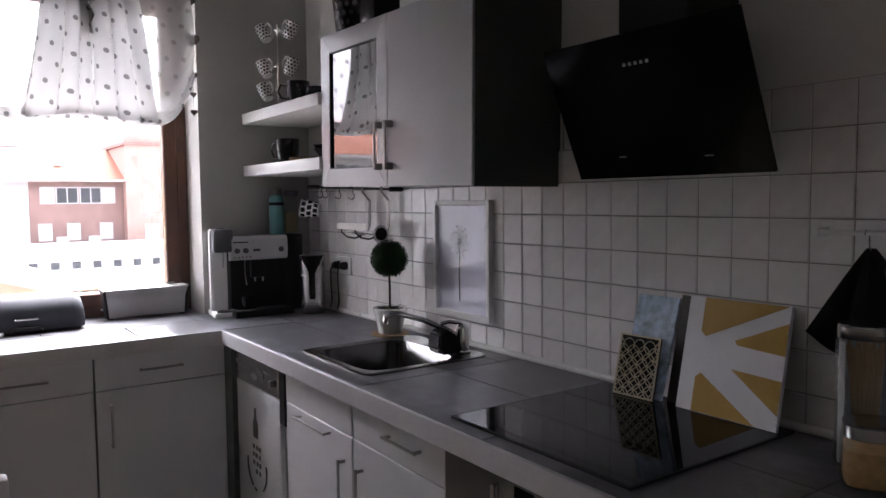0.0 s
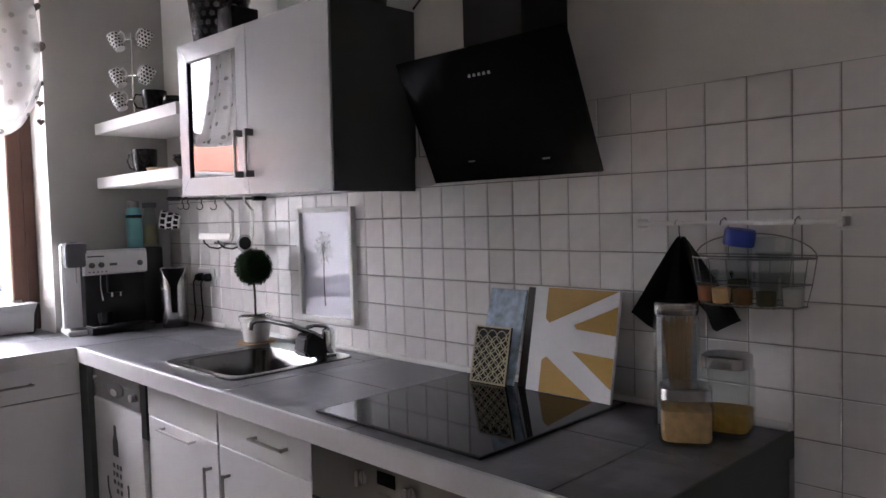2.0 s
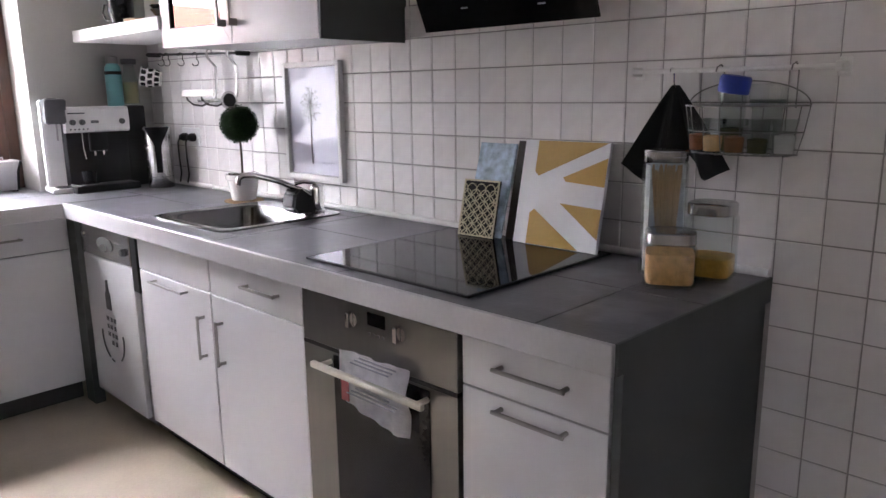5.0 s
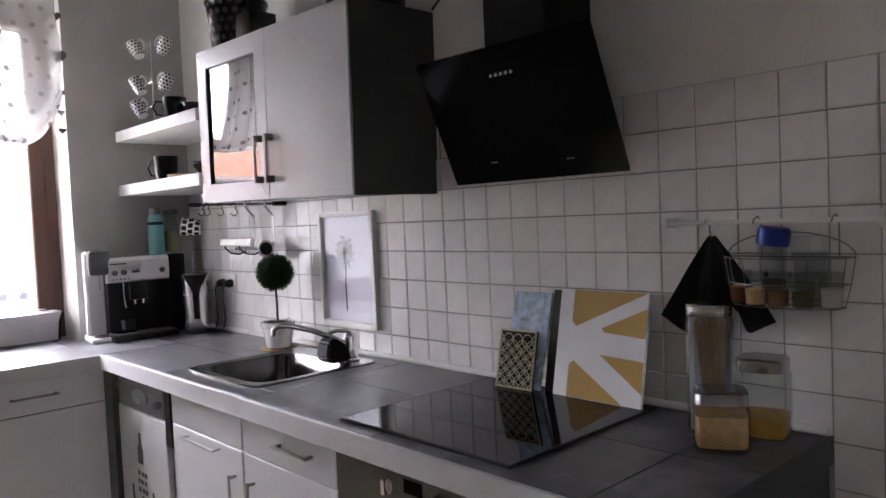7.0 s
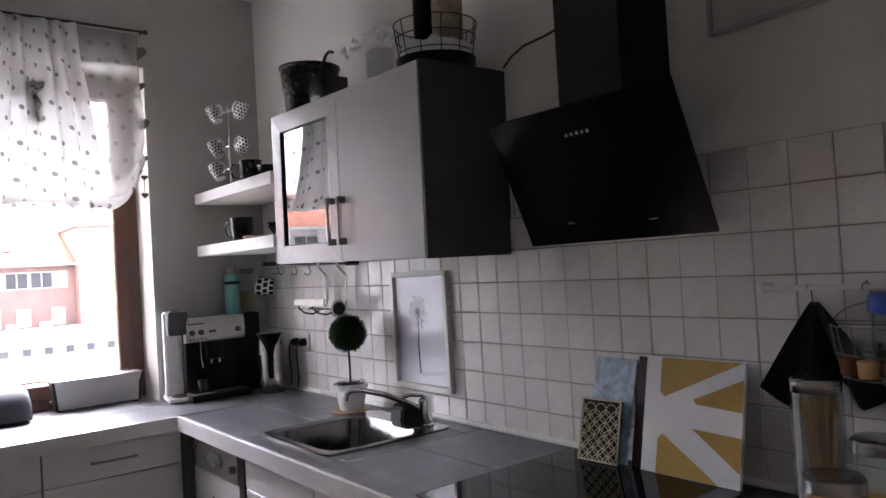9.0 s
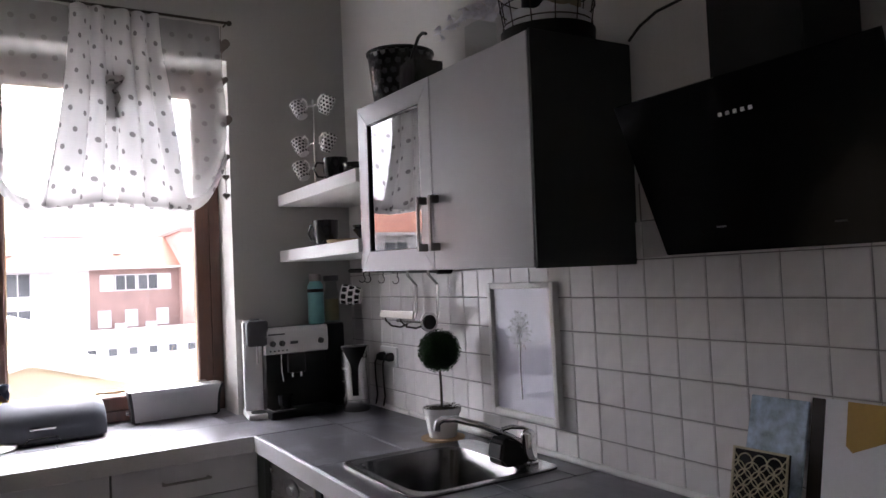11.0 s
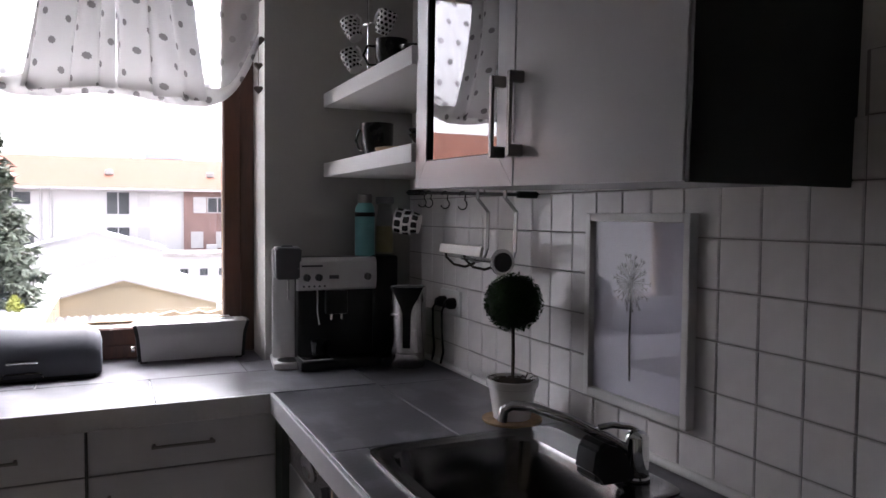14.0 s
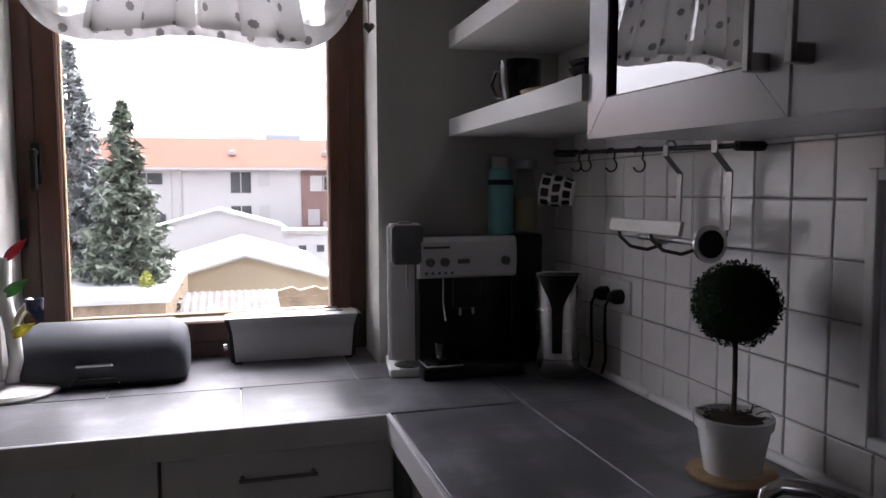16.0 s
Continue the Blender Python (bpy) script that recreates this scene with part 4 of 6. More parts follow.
M_HEART = surface("grey_brown_felt", (0.16, 0.13, 0.115), 0.9, vary=0.3, big=30, fine=200, bump=0.3)
garland = thing("heart_garland", (1.558, 4.19, 1.89), "hanging garland of grey-brown felt hearts beside the curtain", "garland")
part("cord", pipe(bmesh.new(), [(1.556, 4.185, 2.672), (1.557, 4.185, 2.4), (1.558, 4.185, 2.15), (1.558, 4.185, 1.88)], 0.0015, 6), M_HEART, garland)
for z, s in ((2.585, 0.040), (2.42, 0.026), (2.235, 0.039), (2.065, 0.022), (1.975, 0.016), (1.89, 0.017)):
    part("heart", heart((1.558, 4.183, z), s), M_HEART, garland)


# ---- counter, window side ----
def loft(sections, seg):
    """Skin over closed rings of points."""
    bm = bmesh.new()
    rings = [[bm.verts.new(p) for p in r] for r in sections]
    for lo, hi in zip(rings, rings[1:]):
        for i in range(seg):
            bm.faces.new((lo[i], lo[(i + 1) % seg], hi[(i + 1) % seg], hi[i]))
    bm.faces.new(rings[0][::-1]), bm.faces.new(rings[-1])
    return bm


bread = thing("bread_bin", (0.84, 4.25, CT), "dark grey metal roll-top bread bin with chrome handle", "bread bin")


def bin_shell():
    prof = [(4.135, 0.012), (4.128, 0.05), (4.135, 0.095), (4.160, 0.135), (4.205, 0.158), (4.26, 0.163), (4.31, 0.155), (4.335, 0.13), (4.343, 0.08), (4.343, 0.012)]
    cy, cz = 4.235, 0.085
    secs = []
    for x, k in ((0.618, 0.62), (0.624, 0.80), (0.640, 0.92), (0.665, 1.0), (1.005, 1.0), (1.030, 0.92), (1.046, 0.80), (1.052, 0.62)):
        secs.append([(x, cy + (y - cy) * (0.5 + 0.5 * k), CT + (0.012 + (z - 0.012) * k)) for y, z in prof])
    return loft(secs, len(prof))


part("body", bin_shell(), M_BINGREY, bread, smooth=60)
part("base", box(0.635, 1.035, 4.137, 4.340, CT + 0.0005, CT + 0.014, 0.005, 2), M_BLACK, bread, "black base")
bm = box(0.775, 0.868, 4.117, 4.126, CT + 0.058, CT + 0.068, 0.003)
for x in (0.79, 0.853):
    rod(bm, (x, 4.122, CT + 0.063), (x, 4.134, CT + 0.063), 0.004, seg=8)
part("handle", bm, M_CHROME, bread, "chrome bar handle")
part("trim_line", pipe(bmesh.new(), [(0.76, 4.126, CT + 0.012), (0.772, 4.125, CT + 0.028), (0.87, 4.125, CT + 0.028), (0.882, 4.126, CT + 0.012)], 0.0025, 6), M_CHROME, bread, "thin chrome trim")

bread.matrix_basis = Matrix.Translation((-0.018, 0, 0)) @ bread.matrix_basis

toaster = thing("long_slot_toaster", (1.34, 4.33, CT), "silver long-slot toaster with flared top and black ends", "toaster")
prof = [(4.298, 0.008), (4.300, 0.09), (4.294, 0.115), (4.280, 0.136), (4.279, 0.144), (4.29, 0.147), (4.375, 0.147), (4.386, 0.144), (4.385, 0.136), (4.371, 0.115), (4.366, 0.09), (4.368, 0.008)]


def toaster_slab(x0, x1, k):
    """A length of the toaster's section, its ends flaring outwards towards the top."""
    bm = extruded([(4.333 + (y - 4.333) * k, CT + z * (1 if k == 1 else 0.985)) for y, z in prof], x0, x1, "x")
    for v in bm.verts:
        q = (v.co.z - CT) / 0.147
        v.co.x += (1 if v.co.x > 1.337 else -1) * (0.018 * q ** 2 - 0.010)
    return bm


part("body", toaster_slab(1.152, 1.522, 1), M_SILVER, toaster, "satin silver shell", 40)
for x0, x1 in ((1.140, 1.152), (1.522, 1.534)):
    part("end_cap", toaster_slab(x0, x1, 0.97), M_BLACK, toaster, "black end", 40)
part("slot", box(1.19, 1.49, 4.318, 4.348, CT + 0.1472, CT + 0.1485), M_BLACK, toaster, "dark toasting slot", 0)
part("bun_rack", pipe(bmesh.new(), [(1.20, 4.31, CT + 0.149), (1.20, 4.31, CT + 0.162), (1.47, 4.31, CT + 0.162), (1.47, 4.31, CT + 0.149)], 0.003, 8), M_CHROME, toaster, "chrome wire rack")
part("knob", rod(bmesh.new(), (1.140, 4.33, CT + 0.05), (1.128, 4.33, CT + 0.05), 0.010, seg=14), M_CHROME, toaster, "small chrome knob")
for x in (1.17, 1.505):
    part("foot", box(x - 0.012, x + 0.012, 4.305, 4.362, CT + 0.0003, CT + 0.008), M_BLACK, toaster, "", 0)

# white ornament with branches and coloured leaf cups
orn = thing("plant_stand", (0.60, 4.14, CT), "white ceramic stand with branching arms holding coloured leaves", "ornament")
part("foot", spun(bmesh.new(), [(0.112, 0.0005), (0.115, 0.008), (0.110, 0.016), (0.075, 0.022), (0.045, 0.026), (0.02, 0.03), (0.001, 0.03)], (0.605, 4.14, CT), 36), M_CERAM, orn, "round white foot")
stem = pipe(bmesh.new(), [(0.605, 4.14, 0.92), (0.618, 4.138, 0.98), (0.612, 4.14, 1.06), (0.595, 4.14, 1.15), (0.60, 4.14, 1.25)], 0.018, 12)
part("stem", stem, M_CERAM, orn, "white curved stem")
part("arm", pipe(bmesh.new(), [(0.612, 4.14, 1.07), (0.64, 4.13, 1.11), (0.665, 4.12, 1.14)], 0.010, 10), M_CERAM, orn, "white arm")
part("arm", pipe(bmesh.new(), [(0.60, 4.14, 1.17), (0.57, 4.15, 1.21), (0.55, 4.15, 1.26)], 0.010, 10), M_CERAM, orn, "white arm")
part("cup", spun(bmesh.new(), [(0.012, 0), (0.02, 0.012), (0.022, 0.04), (0.020, 0.04), (0.018, 0.014), (0.001, 0.006)], (0.672, 4.115, 1.105), 16), M_DKBLUE, orn, "small dark blue cup")


def leaf(base, way, length, width):
    base, way = Vector(base), Vector(way).normalized()
    sidew = way.cross(Vector((0.3, -1, 0.2))).normalized()
    up = sidew.cross(way)
    bm = bmesh.new()
    n = 8
    L, R, C = [], [], []
    for k in range(n + 1):
        s = k / n
        w = width * math.sin(math.pi * min(1, s * 0.96 + 0.02)) ** 0.8
        p = base + way * length * s + up * (0.02 * math.sin(s * 3))
        L.append(bm.verts.new(p + sidew * w + up * 0.006)), C.append(bm.verts.new(p)), R.append(bm.verts.new(p - sidew * w + up * 0.006))
    for k in range(n):
        bm.faces.new((L[k], L[k + 1], C[k + 1], C[k])), bm.faces.new((C[k], C[k + 1], R[k + 1], R[k]))
    bmesh.ops.solidify(bm, geom=bm.faces[:], thickness=0.0015)
    return bm


for base, way, l, w, m, lab in (((0.60, 4.14, 1.24), (0.55, -0.1, 0.55), 0.085, 0.012, M_RED, "dark red leaf"), ((0.595, 4.14, 1.15), (0.6, -0.1, 0.42), 0.080, 0.015, M_GREEN, "green striped leaf"),
                                ((0.605, 4.14, 1.045), (0.55, -0.1, 0.30), 0.075, 0.014, M_YLEAF, "yellow leaf"), ((0.66, 4.12, 1.135), (0.3, -0.1, -0.6), 0.06, 0.014, M_DKBLUE, "dark blue leaf"),
                                ((0.58, 4.15, 1.27), (-0.2, 0, 0.9), 0.075, 0.012, M_RED, "dark red leaf"), ((0.55, 4.15, 1.26), (-0.7, 0, 0.4), 0.07, 0.014, M_GREEN, "green leaf")):
    part("leaf", leaf(base, way, l, w), m, orn, lab)

# ---- corner: water carbonator, coffee machine, bottles, knife holder ----
soda = thing("soda_maker", (1.640, 4.075, CT), "slim white water carbonator with dark grey bottle head", "soda maker", turn=-8)
bm = extruded([(-0.052, 0.03), (0.052, 0.03), (0.05, 0.10), (0.046, 0.12), (-0.046, 0.12), (-0.05, 0.10)], 0.012, 0.425, "z")
bmesh.ops.bevel(bm, geom=bm.edges[:], offset=0.008, segments=2, affect="EDGES")
part("column", bm, M_WHITEPL, soda, "white plastic column")
part("base", box(-0.056, 0.056, -0.075, 0.12, 0.0005, 0.026, 0.008, 2), M_WHITEPL, soda, "white base")
part("drip_tray", spun(bmesh.new(), [(0.038, 0.026), (0.04, 0.029), (0.034, 0.031), (0.001, 0.030)], (0, -0.03, 0), 24), M_BLACK, soda, "round black drip tray")
head = extruded([(-0.055, 0.425), (-0.055, 0.418), (-0.046, 0.395), (-0.040, 0.36), (-0.048, 0.315), (0.03, 0.315), (0.03, 0.428)], -0.044, 0.044, "x")
bmesh.ops.bevel(head, geom=head.edges[:], offset=0.006, segments=2, affect="EDGES")
part("bottle_head", head, M_GREYPL, soda, "dark grey fluted head")
part("nozzle", rod(bmesh.new(), (0, -0.012, 0.24), (0, -0.012, 0.315), 0.004, seg=10), M_SILVER, soda, "thin metal nozzle")
part("push_button", box(-0.02, 0.02, 0.03, 0.08, 0.425, 0.432, 0.003), M_GREYPL, soda, "grey push button")

coffee = thing("coffee_machine", (1.813, 4.205, CT), "black automatic coffee machine with silver control panel", "coffee machine", turn=0)
W2 = 0.143
part("body", box(-W2, W2, -0.150, -0.002, 0.012, 0.372, 0.008, 2), M_BLACK, coffee, "black plastic housing")
part("water_tank", box(W2 + 0.002, W2 + 0.105, -0.135, -0.004, 0.0005, 0.392, 0.010, 2), M_BLACK, coffee, "black water tank")
prof = [(-0.160, 0.272), (-0.172, 0.280), (-0.178, 0.32), (-0.174, 0.376), (-0.164, 0.388), (-0.140, 0.390), (-0.140, 0.272)]
pan = part("control_panel", extruded(prof, -W2 - 0.003, W2 + 0.003, "x"), M_PANEL, coffee, "brushed silver control panel", 30)
part("top_lid", box(-W2 + 0.010, W2 - 0.010, -0.138, -0.006, 0.372, 0.388, 0.006, 2), M_BLACK, coffee, "black top lid")
for kx in (-0.116, -0.073, 0.110):
    bm = rod(bmesh.new(), (kx, -0.176, 0.320), (kx, -0.189, 0.320), 0.0135, 0.012, 20)
    quadbox(bm, kx - 0.003, kx + 0.003, -0.199, -0.186, 0.308, 0.332, 0.001)
    part("knob", bm, M_GREYPL, pan, "round dark knob")
part("display", box(-0.034, 0.002, -0.1795, -0.1755, 0.314, 0.327, 0.001), M_GREYPL, pan, "small dark display")
part("maker_plate", box(-0.134, -0.058, -0.1785, -0.1735, 0.358, 0.364), M_INK, pan, "dark wordless maker's plate", 0)
for k in range(5):
    part("button", rod(bmesh.new(), (-0.126 + k * 0.019, -0.1715, 0.288), (-0.126 + k * 0.019, -0.1775, 0.288), 0.004, seg=10), M_GREYPL, pan)
part("spout", box(-0.045, 0.035, -0.180, -0.150, 0.185, 0.272, 0.006, 2), M_BLACK, coffee, "black coffee spout")
for kx in (-0.025, 0.015):
    part("spout_tip", rod(bmesh.new(), (kx, -0.168, 0.185), (kx, -0.168, 0.165), 0.006, seg=10), M_CHROME, coffee, "chrome spout tip")
part("milk_pipe", pipe(bmesh.new(), [(-0.075, -0.165, 0.272), (-0.075, -0.168, 0.20), (-0.070, -0.172, 0.15)], 0.004, 8), M_CHROME, coffee, "chrome steam pipe")
part("drip_tray", box(-W2 - 0.015, W2 - 0.004, -0.262, -0.148, 0.0005, 0.034, 0.008, 2), M_BLACK, coffee, "black drip tray")
part("grate", box(-W2 - 0.004, -0.04, -0.254, -0.156, 0.034, 0.040, 0.002), M_STEEL, coffee, "steel cup grate")
part("cup", spun(bmesh.new(), [(0.018, 0), (0.03, 0.01), (0.036, 0.055), (0.033, 0.055), (0.027, 0.012), (0.001, 0.006)], (-0.075, -0.20, 0.0405), 24), M_BLKCERAM, coffee, "dark cup on the grate")

BX, BY, BZ = 1.948, 4.135, CT + 0.3885
bottle = thing("drinking_bottle", (BX, BY, BZ), "turquoise drinking bottle with grey cap on the coffee machine", "bottle")
part("body", spun(bmesh.new(), [(0.034, 0.0), (0.038, 0.004), (0.038, 0.16), (0.036, 0.185), (0.027, 0.20), (0.025, 0.202)], (BX, BY, BZ), 28), M_TURQ, bottle)
part("band", spun(bmesh.new(), [(0.0385, 0.150), (0.0388, 0.152), (0.0388, 0.164), (0.0385, 0.166)], (BX, BY, BZ), 28), M_BLACK, bottle, "black silicone band")
part("cap", spun(bmesh.new(), [(0.027, 0.202), (0.028, 0.206), (0.028, 0.232), (0.025, 0.236), (0.001, 0.236)], (BX, BY, BZ), 24), M_SATIN, bottle, "grey metal cap")
QX, QY, QZ = 2.030, 4.140, CT + 0.3925
carafe = thing("glass_carafe", (QX, QY, QZ), "glass carafe of pale juice with dark lid on the coffee machine", "bottle")
part("body", spun(bmesh.new(), [(0.034, 0.0), (0.038, 0.006), (0.038, 0.12), (0.028, 0.165), (0.026, 0.195), (0.0235, 0.195), (0.0255, 0.165), (0.0355, 0.12), (0.0355, 0.008), (0.001, 0.006)], (QX, QY, QZ), 28), M_JAR, carafe, "clear glass body")
M_JUICE = surface("pale_straw_liquid", (0.42, 0.36, 0.20), 0.3, vary=0.1, bump=0)
part("contents", spun(bmesh.new(), [(0.034, 0.009), (0.0345, 0.11), (0.001, 0.111)], (QX, QY, QZ), 24), M_JUICE, carafe, "pale contents")
part("lid", spun(bmesh.new(), [(0.034, 0.1955), (0.036, 0.20), (0.036, 0.222), (0.001, 0.224)], (QX, QY, QZ), 24), M_GREYPL, carafe, "dark lid")

KX, KY = 2.040, 3.915
knives = thing("knife_holder", (KX, KY, CT), "round steel knife holder with black funnel front", "knife holder")
part("sleeve", spun(bmesh.new(), [(0.062, 0.055), (0.066, 0.285), (0.063, 0.289), (0.060, 0.285), (0.056, 0.06)], (KX, KY, CT), 36), M_STEEL, knives, "brushed steel sleeve")
part("foot", spun(bmesh.new(), [(0.059, 0.0005), (0.061, 0.004), (0.061, 0.053), (0.052, 0.055), (0.001, 0.055)], (KX, KY, CT), 36), M_STEEL, knives, "silver foot")
bm = bmesh.new()
lean = math.atan2(-0.89, -0.45)
rows = []
for z, half in ((0.075, 0.013), (0.20, 0.015), (0.225, 0.024), (0.25, 0.038), (0.275, 0.050), (0.2895, 0.056)):
    r = 0.0625 + 0.0040 * (z - 0.055) / 0.23 + 0.0012
    span = math.asin(min(0.97, half / r))
    rows.append([bm.verts.new((KX + r * math.cos(lean + span * (k / 5 - 1)), KY + r * math.sin(lean + span * (k / 5 - 1)), CT + z)) for k in range(11)])
for lo, hi in zip(rows, rows[1:]):
    for k in range(10):
        bm.faces.new((lo[k], lo[k + 1], hi[k + 1], hi[k]))
bmesh.ops.solidify(bm, geom=bm.faces[:], thickness=0.003)
spun(bm, [(0.0585, 0.284), (0.0585, 0.286), (0.03, 0.280), (0.001, 0.280)], (KX, KY, CT), 30)
part("funnel", bm, M_BLACK, knives, "black funnel-shaped insert", 0)

sock = thing("wall_socket", (2.165, 3.80, 1.135), "white double wall socket with two black plugs", "socket")
part("plate", box(2.152, 2.1695, 3.725, 3.885, 1.090, 1.178, 0.004, 2), M_WHITEPL, sock, "white cover plate")
for yy in (3.765, 3.842):
    part("plug", spun(bmesh.new(), [(0.020, 0), (0.020, 0.02), (0.012, 0.036), (0.001, 0.037)], (0, 0, 0), 18), M_BLACK, sock, "black mains plug").matrix_basis = pose(2.152, yy, 1.134, 0, -90, 0)
    part("flex", pipe(bmesh.new(), [(2.118, yy, 1.134), (2.105, yy, 1.11), (2.110, yy + 0.01, 1.04), (2.125, yy + 0.03, 0.96), (2.13, yy + 0.06, 0.915)], 0.004, 8), M_BLACK, sock, "black flex")

# topiary ball in a pot
top = thing("topiary_plant", (2.02, 3.12, CT), "round box topiary ball on a thin stem in a white pot", "plant")
PX, PY = 2.034, 3.152
part("saucer", spun(bmesh.new(), [(0.078, 0.0005), (0.080, 0.003), (0.080, 0.007), (0.001, 0.008)], (PX, PY, CT), 30), M_CORK, top, "cork saucer")
part("pot", spun(bmesh.new(), [(0.048, 0.0085), (0.050, 0.010), (0.064, 0.092), (0.069, 0.094), (0.071, 0.112), (0.066, 0.114), (0.062, 0.10), (0.060, 0.092), (0.001, 0.09)], (PX, PY, CT), 32), M_CERAM, top, "white tapered pot")
rng = random.Random(4)
bm = bmesh.new()
spun(bm, [(0.0605, 0.093), (0.045, 0.106), (0.02, 0.112), (0.001, 0.113)], (PX, PY, CT), 18)
for k in range(70):
    a, r = rng.uniform(0, 6.28), rng.uniform(0.0, 0.058)
    p = Vector((PX + r * math.cos(a), PY + r * math.sin(a), CT + 0.106))
    q = rng.uniform(0, 6.28)
    d = Vector((math.cos(q), math.sin(q), rng.uniform(-0.1, 0.5))) * rng.uniform(0.012, 0.03)
    pipe(bm, [p, p + d * 0.5 + Vector((0, 0, 0.004)), p + d], 0.0011, 4)
part("moss", bm, M_SOIL, top, "brown moss and twigs")
part("stem", pipe(bmesh.new(), [(PX, PY, CT + 0.10), (PX + 0.001, PY, CT + 0.18), (PX - 0.001, PY, CT + 0.27)], 0.0045, 8), M_SOIL, top, "thin brown stem")
bm = bmesh.new()
bmesh.ops.create_icosphere(bm, subdivisions=3, radius=0.070, matrix=Matrix.Translation((PX, PY, 1.212)))
for k in range(2600):
    z = rng.uniform(-1, 1)
    a = rng.uniform(0, 6.2832)
    r = math.sqrt(1 - z * z)
    n = Vector((r * math.cos(a), r * math.sin(a), z))
    p = Vector((PX, PY, 1.212)) + n * rng.uniform(0.068, 0.0785)
    t = n.cross(Vector((rng.uniform(-1, 1), rng.uniform(-1, 1), rng.uniform(-1, 1)))).normalized()
    w = n.cross(t)
    s = rng.uniform(0.004, 0.0075)
    tip = n * rng.uniform(0.2, 0.9) * s
    v = [bm.verts.new(p + w * s * 0.45), bm.verts.new(p + t * s + tip), bm.verts.new(p - w * s * 0.45), bm.verts.new(p - t * s * 0.4)]
    bm.faces.new(v)
part("ball", bm, M_BOX, top, "dense ball of small dark leaves", 0)

# framed dandelion print
pic = thing("framed_print", (2.15, 2.82, 0.99), "white framed dandelion print behind glass on the tiles", "picture")
FY0, FY1, FZ0, FZ1 = 2.622, 2.982, 0.999, 1.449


def frame_x(y0, y1, z0, z1, w, x0, x1, bevel=0.002):
    b = bmesh.new()
    quadbox(b, x0, x1, y0, y0 + w, z0, z1, bevel)
    quadbox(b, x0, x1, y1 - w, y1, z0, z1, bevel)
    quadbox(b, x0, x1, y0 + w, y1 - w, z0, z0 + w, bevel)
    quadbox(b, x0, x1, y0 + w, y1 - w, z1 - w, z1, bevel)
    return b


part("frame", frame_x(FY0, FY1, FZ0, FZ1, 0.020, 2.138, 2.162), M_WHITE, pic, "white wooden frame")
M_PAPER = surface("lilac_grey_paper", (0.70, 0.69, 0.76), 0.6, vary=0.03, big=4, bump=0)
part("sheet", box(2.1545, 2.160, FY0 + 0.019, FY1 - 0.019, FZ0 + 0.019, FZ1 - 0.019), M_PAPER, pic, "pale print", 0)
bm = bmesh.new()
cy, cz, px = 2.822, 1.290, 2.1540
bm = pipe(bmesh.new(), [(px, cy, 1.06), (px, cy + 0.003, 1.15), (px, cy, 1.24), (px, cy, cz)], 0.0028, 6)
part("drawn_stem", bm, M_INK, pic, "dark drawn stem", 0)
rng = random.Random(9)
bm = bmesh.new()
for k in range(46):
    a = radians(k * 360 / 46 + rng.uniform(-3, 3))
    l = rng.uniform(0.035, 0.062)
    e = Vector((px, cy + l * math.cos(a), cz + l * math.sin(a)))
    pipe(bm, [(px, cy + 0.006 * math.cos(a), cz + 0.006 * math.sin(a)), e], 0.0007, 4)
    for da in (-0.5, 0, 0.5):
        pipe(bm, [e, e + Vector((0, 0.010 * math.cos(a + da), 0.010 * math.sin(a + da)))], 0.0006, 4)
rod(bm, (px - 0.0005, cy, cz), (px + 0.0003, cy, cz), 0.009, seg=14)
part("drawn_seed_head", bm, M_INK, pic, "dark drawn dandelion seed head", 0)
part("backing_gap", box(2.1615, 2.1690, FY0 + 0.012, FY1 - 0.012, FZ0 + 0.012, FZ1 - 0.012), M_GREYPL, pic, "dark backing board", 0)
pg = part("glass", box(2.1485, 2.1505, FY0 + 0.0195, FY1 - 0.0195, FZ0 + 0.0195, FZ1 - 0.0195), M_PICGLASS, pic, "reflecting picture glass", 0)
pg.visible_shadow = False

# rail under the wall cabinet with hooks, roll holder and a cup
hrail = thing("hook_rail", (2.10, 3.65, 1.50), "black hook rail under the shelves with open S-hooks", "rail")
part("bar", rod(bmesh.new(), (2.10, 4.08, 1.527), (2.10, 3.245, 1.500), 0.0055, seg=10), M_BLACK, hrail)
for yy, z in ((4.07, 1.527), (3.25, 1.500)):
    part("bracket", rod(bmesh.new(), (2.10, yy, z), (2.168, yy, z), 0.010, seg=12), M_BLACK, hrail, "black wall bracket")
for yy in (3.935, 3.875, 3.735, 3.60):
    z = 1.500 + (yy - 3.245) * 0.0323
    pts = arc((2.10, yy, z - 0.004), 0.011, 200, 0, 8, "xz") + arc((2.10, yy, z - 0.036), 0.016, 60, -160, 10, "xz")
    part("s_hook", pipe(bmesh.new(), pts, 0.0022, 6), M_BLACK, hrail, "black S-hook")

holder = thing("roll_holder", (2.07, 3.40, 1.30), "brushed steel kitchen roll holder hung from the hook rail", "roll holder")
